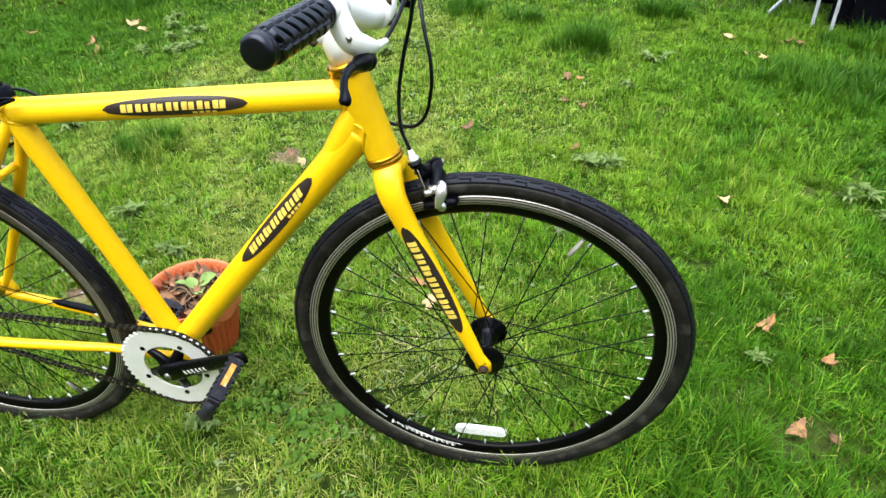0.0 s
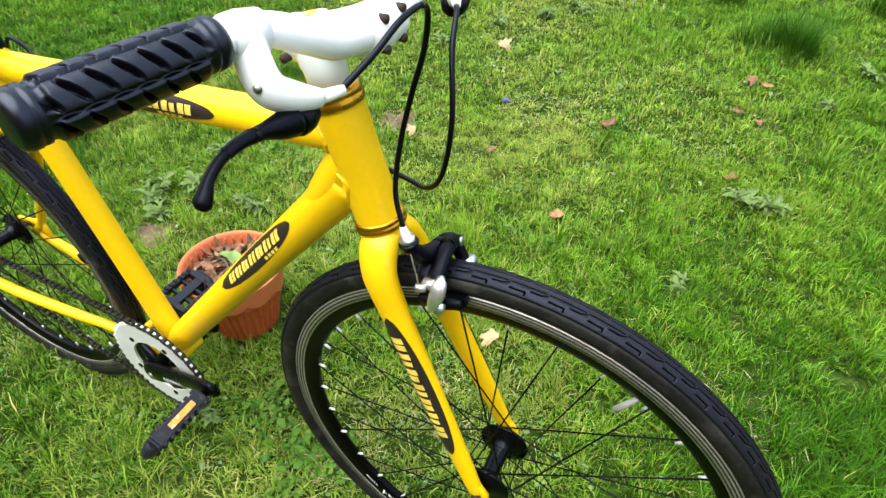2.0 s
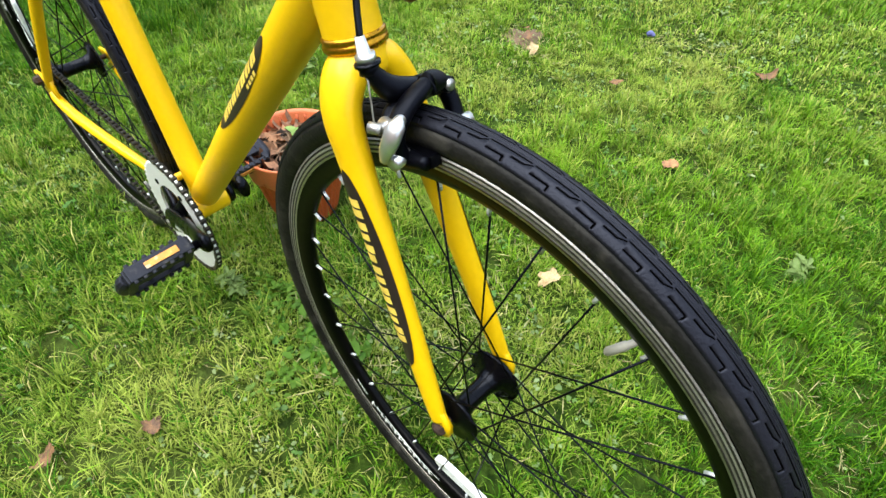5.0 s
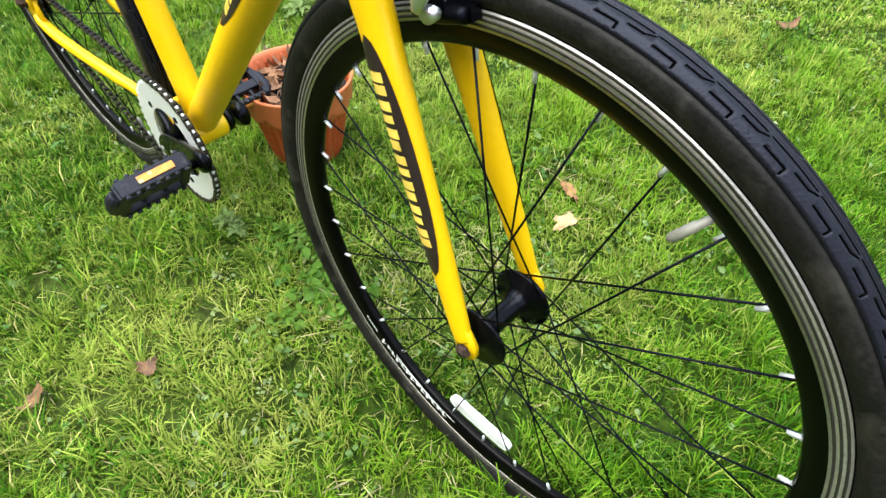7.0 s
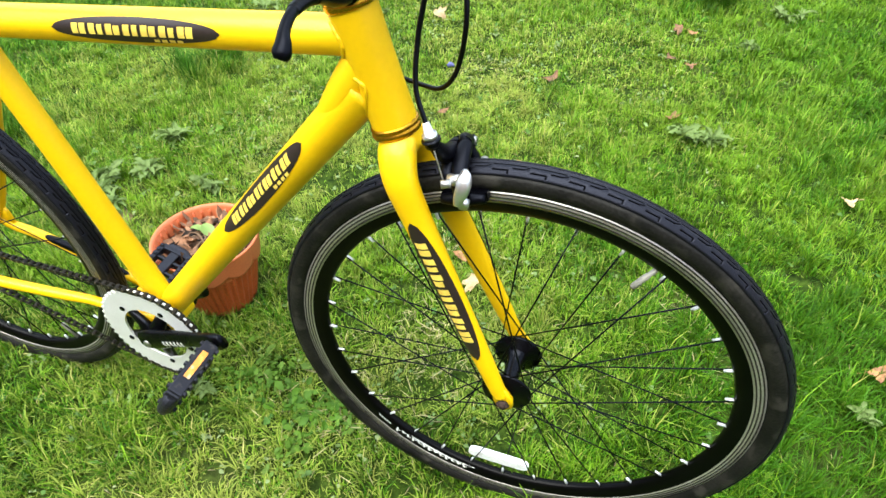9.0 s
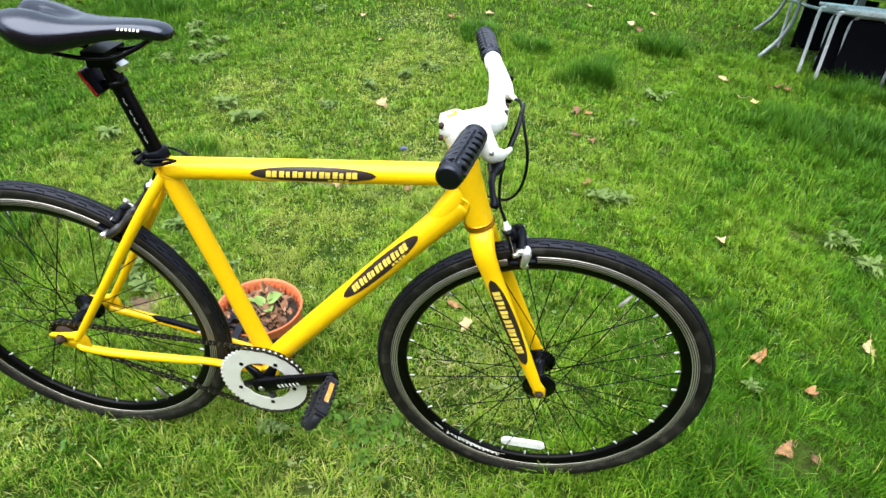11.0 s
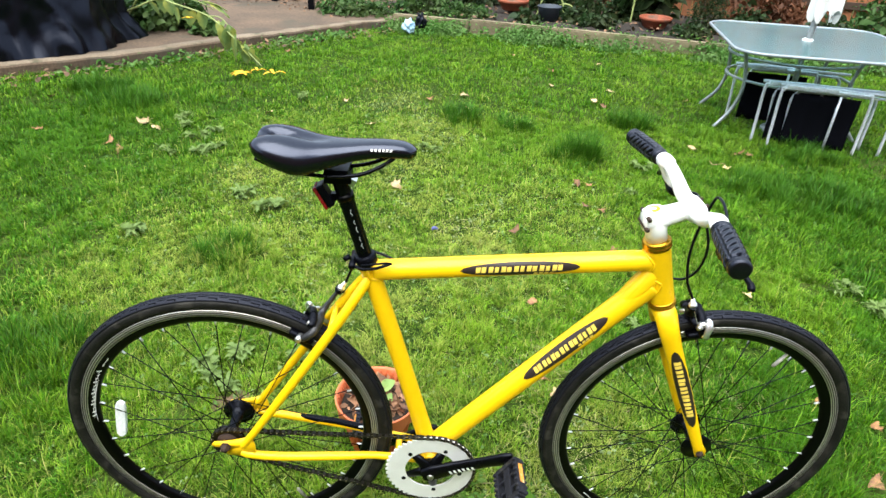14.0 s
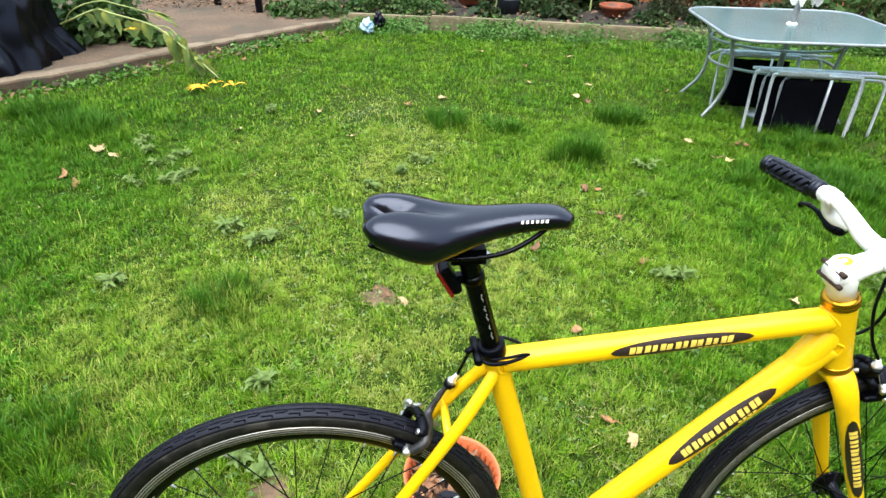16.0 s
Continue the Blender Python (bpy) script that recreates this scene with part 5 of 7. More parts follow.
def blade_mesh(name, x, y, h, stand, head, w, segments, material, label):
    """One mesh of curved, tapering blades that grow at x, y."""
    n = len(x)
    dx, dy = np.cos(head), np.sin(head)
    sx, sy = -dy, dx
    twist = rng.uniform(-0.8, 0.8, n)
    rows = []
    for k in range(segments + 1):
        u = k / segments
        bend = np.clip(stand * u**1.2, 0.001, 3)
        zz = h * (np.sin(bend) / bend) * u * np.cos(stand * 0.25 * u)
        rr = h * u * np.sin(bend * 0.62)
        cx, cy = x + dx * rr, y + dy * rr
        zz = np.maximum(zz, 0.002) if k else np.full(n, -0.004)
        if k == segments:
            rows.append([np.c_[cx, cy, zz]])
        else:
            ww = w * (1 - 0.5 * u**2) / 2
            ux, uy = sx * np.cos(twist * u) + dx * np.sin(twist * u) * 0.5, sy * np.cos(twist * u) + dy * np.sin(twist * u) * 0.5
            rows.append([np.c_[cx - ux * ww, cy - uy * ww, zz], np.c_[cx + ux * ww, cy + uy * ww, zz]])
    per = 2 * segments + 1
    verts = np.stack([c for row in rows for c in row], 1).reshape(-1, 3)
    tris = []
    for k in range(segments - 1):
        a = 2 * k
        tris += [(a, a + 1, a + 3), (a, a + 3, a + 2)]
    a = 2 * (segments - 1)
    tris.append((a, a + 1, a + 2))
    idx = (np.arange(n)[:, None] * per + np.array(tris).reshape(1, -1)).reshape(-1)
    me = bpy.data.meshes.new(name)
    me.vertices.add(len(verts))
    me.vertices.foreach_set("co", verts.ravel().astype(np.float32))
    nt = n * len(tris)
    me.loops.add(nt * 3)
    me.loops.foreach_set("vertex_index", idx.astype(np.int32))
    me.polygons.add(nt)
    me.polygons.foreach_set("loop_start", np.arange(0, nt * 3, 3, dtype=np.int32))
    me.polygons.foreach_set("loop_total", np.full(nt, 3, dtype=np.int32))
    me.update(calc_edges=True)
    return tagged(obj_from(name, me, material), label, "grass", kind="stuff")


def sward(x0, x1, y0, y1, clumps, per, length, width, segments, where, skips=(), spread=0.012, deep=0.0, flat=0.0, calm=True):
    """Grass in small tussocks, each with its own height, lean and blades that arch outwards; sorted by kind into four meshes."""
    m = int((x1 - x0) * (y1 - y0) * clumps)
    cx, cy = rng.uniform(x0, x1, m), rng.uniform(y0, y1, m)
    ok = lawn_mask(cx, cy)
    for a, b, c, d in skips:
        ok &= ~((cx > a) & (cx < b) & (cy > c) & (cy < d))
    cx, cy = cx[ok], cy[ok]
    m = len(cx)
    tall = rng.lognormal(0, 0.30, m) * (0.50 + 0.45 * lumps(cx, cy, 5.0, 3) + 0.50 * lumps(cx, cy, 16.0, 4))
    way, lean = rng.uniform(0, 2 * np.pi, m), rng.uniform(0.0, 0.55, m)
    own = np.repeat(np.arange(m), rng.poisson(per * (0.45 + rng.uniform(0, 1.1, m))))
    n = len(own)
    ox, oy = rng.normal(0, spread, n), rng.normal(0, spread, n)
    x, y = cx[own] + ox, cy[own] + oy
    dry, rich, long_ = worn(x, y), lush(x, y), tufty(x, y)
    rich = np.clip(rich + deep + 1.6 * np.clip(lumps(x, y, 13.0, 81) - 0.58, 0, 1), 0, 1)
    keep = lawn_mask(x, y)
    for bx, by, br in BARE:
        d = np.hypot(x - bx, (y - by) * 1.1) / br
        keep &= rng.uniform(0, 1, n) < np.clip((d - 0.45) * 1.4, 0.10, 1)
    out_x, out_y = ox / spread * 0.8 + lean[own] * 1.6 * np.cos(way[own]) + rng.normal(0, 0.6, n), oy / spread * 0.8 + lean[own] * 1.6 * np.sin(way[own]) + rng.normal(0, 0.6, n)
    head = np.arctan2(out_y, out_x)
    stand = np.clip(0.26 + 0.70 * np.hypot(out_x, out_y) * rng.uniform(0.4, 1.4, n) + 0.35 * dry + flat, 0.1, 2.1)
    h = length * tall[own] * rng.lognormal(0, 0.25, n) * (1 - 0.42 * dry) * (1 + 0.18 * rich)
    for tx, ty, tr, tk in TUFTS:
        g = np.exp(-1.5 * ((x - tx) ** 2 + (y - ty) ** 2) / tr**2)
        h *= 1 + (tk - 1) * g
        stand *= 1 - 0.45 * g
    w = width * rng.uniform(0.6, 1.35, n)
    pick = rng.uniform(0, 1, n)
    kind = np.where(pick < 0.85 * dry, 1, np.where(rng.uniform(0, 1, n) < 0.9 * long_, 3, np.where(rng.uniform(0, 1, n) < 0.85 * rich, 2, 0)))
    for k, (name, material, label) in enumerate((("lawn_grass", CALM if calm else GRASS, "short uneven green lawn grass "), ("thatch", THATCH, "short pale dry moss and thatch in worn patches "),
                                                 ("lawn_grass", LUSH, "fuller dark green lawn grass "), ("long_grass", TUFT, "longer dark green tufts of grass left standing "))):
        q = keep & (kind == k)
        if q.sum() > 50:
            blade_mesh(name, x[q], y[q], h[q], stand[q], head[q], w[q], segments, material, label + where)


NEAR, MID, FAR = (-1.45, 1.65, -0.75, 1.5), (-2.7, 2.6, -0.6, 3.2), (-3.7, 4.4, 1.4, 6.5)
sward(*NEAR, 2080, 22, 0.0300, 0.0022, 2, "round the bicycle", (), 0.010, calm=False)
sward(*MID, 920, 20, 0.0265, 0.0030, 2, "behind the bicycle", [NEAR], 0.016, 0.12)
sward(*MID, 330, 8, 0.018, 0.0068, 2, "low under the longer grass", [NEAR], 0.022, 0.0, 1.2)
sward(*FAR, 420, 13, 0.023, 0.0056, 2, "towards the flower bed", [MID], 0.034, 0.38)
sward(-8.0, 7.0, -5.5, 6.0, 70, 13, 0.050, 0.016, 1, "further off", [FAR, MID, NEAR], 0.04, 0.2, 0.5)
# standing tussocks
for k, (tx, ty, tr, tk) in enumerate(TUFTS):
    for j in range(int(3 + 40 * tr * tr * 3)):
        q, a = tr * 0.75 * math.sqrt(rng.uniform(0, 1)), rng.uniform(0, 6.28)
        n = int(rng.uniform(60, 150))
        ox, oy = rng.normal(0, 1, n), rng.normal(0, 1, n)
        if k == 0 and j == 0:
            stock = []
        stock.append(np.c_[tx + q * math.cos(a) + 0.026 * ox, ty + 0.8 * q * math.sin(a) + 0.026 * oy, 0.054 * tk * rng.lognormal(0, 0.25, n) * (1.15 - 0.6 * q / tr), np.clip(0.20 + 0.45 * np.hypot(ox, oy) * rng.uniform(0.4, 1.2, n), 0.1, 1.6), np.arctan2(oy, ox) + rng.normal(0, 0.4, n), rng.uniform(0.002, 0.0042, n)])
stock = np.concatenate(stock)
stock = stock[lawn_mask(stock[:, 0], stock[:, 1])]
blade_mesh("long_grass", *stock.T, 3, TUFT, "standing dark green tussocks of long grass in the lawn")

# ---- small growth in the lawn ----
def leaf_mesh(name, verts, faces):
    me = bpy.data.meshes.new(name)
    me.from_pydata([tuple(map(float, v)) for v in verts], [], faces)
    return me


def cloud(n, place, size, aspect=0.6, tilt=1.0, seed=1, droop=0.25):
    """Vertices and faces of n small folded leaves at the points that place(rng, n) gives."""
    r = np.random.default_rng(seed)
    p = place(r, n)
    n = len(p)
    az, el = r.uniform(0, 2 * np.pi, n), r.normal(0, 0.5 * tilt, n)
    d = np.c_[np.cos(az) * np.cos(el), np.sin(az) * np.cos(el), np.sin(el)]
    sd = np.c_[-np.sin(az), np.cos(az), np.zeros(n)]
    roll = r.normal(0, 0.6 * tilt, n)[:, None]
    up = np.cross(d, sd)
    sd2 = sd * np.cos(roll) + up * np.sin(roll)
    up2 = np.cross(d, sd2)
    L = (size * r.lognormal(0, 0.3, n))[:, None]
    W = L * aspect / 2
    v = np.stack([p, p + d * L * 0.35 + sd2 * W + up2 * W * 0.25, p + d * L * 0.5 - up2 * L * 0.02, p + d * L * 0.35 - sd2 * W + up2 * W * 0.25,
                  p + d * L * 0.75 + sd2 * W * 0.7, p + d * L - np.array((0, 0, 1)) * L * droop, p + d * L * 0.75 - sd2 * W * 0.7], 1)
    base = np.arange(n)[:, None] * 7
    f = np.array([(0, 1, 2), (0, 2, 3), (1, 4, 2), (2, 4, 5), (2, 5, 6), (2, 6, 3)])
    return v.reshape(-1, 3), (base[:, :, None] + f.reshape(1, 1, -1)).reshape(-1, 3)


def tri_object(name, v, f, material, parent=None, label=""):
    me = bpy.data.meshes.new(name)
    me.vertices.add(len(v))
    me.vertices.foreach_set("co", np.asarray(v, np.float32).ravel())
    me.loops.add(len(f) * 3)
    me.loops.foreach_set("vertex_index", np.asarray(f, np.int32).ravel())
    me.polygons.add(len(f))
    me.polygons.foreach_set("loop_start", np.arange(0, len(f) * 3, 3, dtype=np.int32))
    me.polygons.foreach_set("loop_total", np.full(len(f), 3, dtype=np.int32))
    me.update(calc_edges=True)
    return obj_from(name, me, material, parent, label)


def clover_spots(r, n):
    x, y = r.uniform(-2.6, 2.6, n), r.uniform(-0.9, 4.6, n)
    k = lumps(x, y, 3.4, 21) * lumps(x, y, 9.0, 22)
    near = (np.abs(x - 0.1) < 1.5) & (y < 2.2)
    ok = (r.uniform(0, 1, n) < np.clip(k * 2.4 - 0.45, 0, 1) * np.where(near, 0.8, 0.4) * (1 - 0.8 * worn(x, y))) & lawn_mask(x, y)
    x, y = x[ok], y[ok]
    z = r.uniform(0.008, 0.022, len(x))
    a = r.uniform(0, 6.28, len(x))
    out = []
    for q in range(3):
        out.append(np.c_[x + 0.003 * np.cos(a + q * 2.09), y + 0.003 * np.sin(a + q * 2.09), z])
    return np.concatenate(out)


v, f = cloud(17000, clover_spots, 0.0085, 0.95, 0.55, 31, 0.1)
tagged(tri_object("clover", v, f, CLOVER), "low clover and small broad leaves among the grass", "clover", kind="stuff")


def broad_spots(r, n):
    """A loose mat of broader leaves beside the front wheel."""
    k = r.integers(0, 4, n)
    c = np.array([(0.10, 0.06, 0.10), (0.20, 0.04, 0.08), (0.00, 0.12, 0.06), (-0.55, 0.80, 0.16)])[k]
    p = c[:, :2] + r.normal(0, 0.6, (n, 2)) * c[:, 2:]
    ok = lawn_mask(p[:, 0], p[:, 1]) & (lumps(p[:, 0], p[:, 1], 30.0, 91) > 0.35)
    return np.c_[p, r.uniform(0.012, 0.028, n)][ok]


v, f = cloud(1000, broad_spots, 0.015, 0.55, 0.8, 37, 0.15)
tagged(tri_object("broad_weed", v, f, BROAD), "low mat of broad dark green leaves in the lawn", "weeds", kind="stuff")

def moss_spots(r, n):
    x, y = r.uniform(-1.7, 1.3, n), r.uniform(-0.5, 4.0, n)
    ok = (r.uniform(0, 1, n) < np.clip(1.5 * worn(x, y) * lumps(x, y, 13.0, 71) * (0.3 + lumps(x, y, 4.0, 72)), 0, 1)) & lawn_mask(x, y)
    x, y = x[ok], y[ok]
    z, a = r.uniform(0.006, 0.020, len(x)), r.uniform(0, 6.28, len(x))
    return np.concatenate([np.c_[x + 0.004 * np.cos(a + q * 2.09), y + 0.004 * np.sin(a + q * 2.09), z] for q in range(3)])


v, f = cloud(11000, moss_spots, 0.0085, 0.7, 0.8, 33, 0.15)
tagged(tri_object("moss_weed", v, f, MOSS), "mats of tiny pale grey-green leaves in worn lawn", "weeds", kind="stuff")

# dry straw and dead bits lying in the grass
def straw_spots(r, n):
    x, y = r.uniform(-1.6, 2.2, n), r.uniform(-0.9, 2.6, n)
    ok = (r.uniform(0, 1, n) < 0.25 + 0.9 * lumps(x, y, 2.6, 41)) & lawn_mask(x, y)
    return np.c_[x[ok], y[ok], r.uniform(0.004, 0.020, ok.sum())]


DRY_SPOTS = [(0.22, 0.10, .16), (0.34, 0.30, .13), (-0.30, 1.20, .22), (0.56, -0.14, .15), (0.30, 0.62, .13), (-0.7, 1.9, .28), (-0.5, 0.9, .16), (0.1, 1.55, .2), (0.9, 0.5, .15), (-0.25, 3.2, .3)]


def dry_spots(r, n):
    k = r.integers(0, len(DRY_SPOTS), n)
    c = np.array(DRY_SPOTS)[k]
    p = c[:, :2] + r.normal(0, 0.55, (n, 2)) * c[:, 2:]
    return np.c_[p, r.uniform(0.006, 0.022, n)][lawn_mask(p[:, 0], p[:, 1])]


v, f = cloud(2300, dry_spots, 0.024, 0.055, 0.7, 47, 0.0)
tagged(tri_object("dry_straw", v, f, STRAW), "bleached dead grass in thin spots of the lawn", "straw", kind="stuff")
v, f = cloud(4200, straw_spots, 0.020, 0.040, 0.35, 43, 0.0)
tagged(tri_object("dry_straw", v, f, TWIG), "pale dry grass stalks lying between the blades", "straw", kind="stuff")


def weed_leaf(L, w, lobes, lift, sag, r, n=9, crinkle=0.0):
    """One toothed leaf along +x, folded along its rib."""
    left, right, mid = [], [], []
    for i in range(n + 1):
        u = i / n
        z = lift * math.sin(u * 1.9) - sag * u * u
        ww = w * math.sin(math.pi * (0.08 + 0.90 * u) ** 0.8) * (1 + lobes * (0.45 if i % 2 else -0.35)) + 0.001
        back = lobes * (0.10 * L if i % 2 else 0.0)
        mid.append((L * u, 0, z - 0.002))
        left.append((L * u - back, ww, z + 0.002 + crinkle * r.uniform(-1, 1)))
        right.append((L * u - back, -ww, z + 0.002 + crinkle * r.uniform(-1, 1)))
    v = mid + left + right
    f = []
    for i in range(n):
        f += [(i, i + 1, n + 2 + i, n + 1 + i), (i + 1, i, 2 * n + 2 + i, 2 * n + 3 + i)]
    return v, f


def lawn_weed(x, y, size, leaves, lobes, seed):
    """Two or three ragged rosettes grown together."""
    r = random.Random(seed)
    ob = new("lawn_weed")
    ob.location = (x, y, 0.018)
    hearts = [(r.uniform(-0.5, 0.5) * size, r.uniform(-0.5, 0.5) * size) for k in range(2 + seed % 2)]
    for i in range(leaves):
        L = size * r.uniform(0.22, 0.58)
        lv, lf = weed_leaf(L, L * r.uniform(0.11, 0.20), lobes, L * r.uniform(0.20, 0.7), L * r.uniform(0.1, 0.45), r, 11, L * 0.05)
        o = obj_from("leaf", leaf_mesh("leaf", lv, lf), WEED, ob)
        hx, hy = hearts[i % len(hearts)]
        o.matrix_local = Matrix.Translation((hx, hy, r.uniform(0, 0.015))) @ Matrix.Rotation(r.uniform(0, 6.28), 4, "Z") @ Matrix.Rotation(r.uniform(-0.7, 0.7), 4, "X")
    return tagged(ob, "pale grey-green ragged weed rosettes in the lawn", "weed", "lawn weeds")


WEEDS = [(-0.81, 1.71, 0.14), (-1.0, 1.83, 0.09), (-1.31, 1.41, 0.11), (-1.48, 2.65, 0.12), (-1.71, 2.96, 0.09), (-1.38, 2.36, 0.09), (0.86, 1.22, 0.13), (1.18, 2.36, 0.1), (-0.06, 2.54, 0.09), (-1.0, 3.51, 0.09),
          (-0.21, 2.43, 0.08), (-0.5, 1.92, 0.08), (1.02, 1.98, 0.08), (-1.55, 2.39, 0.08), (-1.39, 2.75, 0.08), (1.65, 1.13, 0.1), (0.7, 0.85, 0.05), (-0.68, 0.84, 0.11), (-0.45, 0.64, 0.08), (-1.65, 2.83, 0.08), (-1.32, 2.48, 0.08), 
          (-0.75, 0.56, 0.09), (1.16, 0.34, 0.04), (-0.07, 0.05, 0.05), (-0.69, 0.47, 0.1), (-0.69, 0.65, 0.09), (1.7, 0.96, 0.11), (-0.32, 2.23, 0.08)]
for i, (x, y, sz) in enumerate(WEEDS):
    lawn_weed(x, y, sz * (0.90, 1.10, 1.0)[i % 3], 36 + i % 12, (1.0, 0.45, 0.75)[i % 3], 100 + i)


# ---- fallen leaves ----
def fallen_leaf_mesh(kind, seed):
    """A dry leaf: pointed lobes, curled rim, raised ribs and a stalk."""
    r = random.Random(seed)
    n = 40
    tips = sorted(r.uniform(0, 6.28) for k in range((5, 3, 4)[kind]))
    reach = [r.uniform(0.25, 0.6) for k in tips]
    bend, roll, turn = r.uniform(0.5, 1.0), r.uniform(0.3, 0.9), r.uniform(0, 3.1)
    ct, st = math.cos(turn), math.sin(turn)

    def shape(x, y, crisp_):
        a, b = x * ct + y * st, -x * st + y * ct
        return (x * (1 - 0.18 * bend * a * a), y * (1 - 0.18 * roll * b * b), 0.55 * bend * a * a + 0.45 * roll * b * b * b - 0.12 + crisp_)

    rings = []
    for q in (0.35, 0.7, 1.0):
        ring = []
        for k in range(n):
            a = 2 * math.pi * k / n
            saw = max(h * math.exp(-((((a - c + math.pi) % (2 * math.pi)) - math.pi) / 0.34) ** 2) for c, h in zip(tips, reach))
            lob = 0.55 + 0.14 * math.cos(a) + saw
            rr = q * (lob if q > 0.5 else 0.5 + 0.3 * lob) * (r.uniform(0.90, 1.08) if q == 1 else 1)
            x, y = rr * math.cos(a), rr * math.sin(a) * (0.9 if kind != 2 else 0.68)
            ring.append(shape(x, y, (0.07 * saw - 0.03) * q + (0.10 * r.uniform(-1, 1) if q == 1 else 0.03 * r.uniform(-1, 1))))
        rings.append(ring)
    v = [shape(0, 0, 0.0)] + [p for ring in rings for p in ring]
    f = [(0, 1 + k, 1 + (k + 1) % n) for k in range(n)]
    for j in (0, 1):
        f += [(1 + j * n + k, 1 + (j + 1) * n + k, 1 + (j + 1) * n + (k + 1) % n, 1 + j * n + (k + 1) % n) for k in range(n)]
    c = len(v)
    v += [(-0.5, 0.025, 0.02), (-0.5, -0.025, 0.02), (-1.3, -0.012, 0.16), (-1.3, 0.018, 0.16), (-0.5, 0.0, 0.06), (-1.3, 0.0, 0.19)]
    f += [(c, c + 1, c + 2, c + 3), (c, c + 3, c + 5, c + 4), (c + 1, c + 4, c + 5, c + 2)]
    return leaf_mesh("fallen_leaf", v, f)


LEAF_ME = [fallen_leaf_mesh(k % 3, 50 + k) for k in range(6)]
LEAVES = [(-0.23, 2.01, 1), (0.36, 0.97, 0), (0.34, 1.53, 0), (0.05, 1.2, 0), (0.32, 0.55, 0), (0.37, 0.48, 1), (0.1, -0.23, 0), (0.03, -0.37, 0), (1.2, 0.47, 0), (1.31, 0.36, 0), (1.19, 0.16, 0), (1.25, 0.14, 0),
          (0.81, 1.78, 0), (0.81, 2.08, 0), (1.7, 2.4, 1), (1.94, 2.62, 0), (-1.84, 2.38, 0), (-1.79, 2.76, 1), (-2.46, 2.66, 0), (1.23, 1.06, 1), (-1.94, 2.47, 0), (-1.89, 2.85, 1), (-2.72, 3.31, 0), (-0.24, 1.21, 1),
          (-0.3, 1.25, 0), (1.54, 0.56, 1), (1.65, 2.44, 1), (1.92, 3.74, 1), (1.01, 4.57, 0), (-0.53, 4.04, 0), (0.19, 3.71, 1), (0.74, 1.82, 0), (0.77, 1.38, 0), (1.24, 3.53, 0), (1.2, 3.67, 1), (1.39, 3.96, 1),
          (0.93, 4.07, 1), (-0.07, 3.58, 0), (-0.68, 3.44, 1), (1.87, 2.64, 0), (1.61, 2.71, 1), (0.76, 2.13, 0), (-1.16, 3.13, 1), (-2.81, 3.74, 1), (-1.42, 4.93, 0), (0.22, 3.35, 1), (-0.34, 1.29, 0), (-0.45, 2.96, 1),
          (0.72, 5.14, 1), (1.52, 4.88, 1)]
PALE_ME = []
for me in LEAF_ME:
    PALE_ME.append(me.copy())
    me.materials.append(DRY_LEAF)
    PALE_ME[-1].materials.append(PALE_LEAF)
for i, (x, y, pale) in enumerate(LEAVES):
    r = random.Random(900 + i)
    ob = obj_from("fallen_leaf", (PALE_ME if pale else LEAF_ME)[i % 6], None)
    sz = r.uniform(0.021, 0.034) * (1.4 if y > 1.9 else 1.05)
    ob.matrix_world = Matrix.Translation((x, y, 0.030)) @ Euler((r.uniform(-0.35, 0.35), r.uniform(-0.35, 0.35), r.uniform(0, 6.28))).to_matrix().to_4x4() @ Matrix.Diagonal((sz, sz, sz, 1))
    tagged(ob, "curled pale buff fallen leaf on the grass" if pale else "curled russet brown fallen leaf on the grass", "leaf", "fallen leaves")
bm = sweep([(0, 0, 0), (0.012, 0.004, 0.006), (0.026, 0.002, 0.002)], [0.007, 0.010, 0.004], 8, 8, side=(0, 0, 1), flat=0.6)
lit = tagged(obj("plastic_scrap", bm, BLUE_LITTER), "small crumpled scrap of dark blue plastic on the lawn", "litter")
lit.location = (-0.035, 1.52, 0.026)

# bare earth showing through the lawn
for bx, by, br in BARE[:3]:
    bm = bmesh.new()
    mid = bm.verts.new((bx, by, 0.006))
    rings = []
    for q in (0.4, 0.75, 1.0):
        rings.append([bm.verts.new((bx + br * q * (1 + 0.75 * noise.noise(Vector((math.cos(a) * 1.8, math.sin(a) * 1.8, bx)))) * math.cos(a), by + br * q * 0.8 * (1 + 0.75 * noise.noise(Vector((math.cos(a) * 1.8, math.sin(a) * 1.8, bx)))) * math.sin(a), 0.006 * (1 - q * q) + 0.003 * noise.noise(Vector((a * 2, q * 5, bx))) - (0.006 if q == 1 else 0))) for a in np.linspace(0, 2 * np.pi, 28, endpoint=False)])
    for k in range(28):
        j = (k + 1) % 28
        bm.faces.new((mid, rings[0][k], rings[0][j]))
        for a, b in zip(rings, rings[1:]):
            bm.faces.new((a[k], b[k], b[j], a[j]))
    tagged(obj("bare_earth", bm, mat("dry_earth", (0.165, 0.105, 0.066), 0.95, col2=(0.070, 0.043, 0.027), scale=14, fine=120, bump=0.9)), "patch of bare reddish earth in the lawn", "earth", kind="structure")

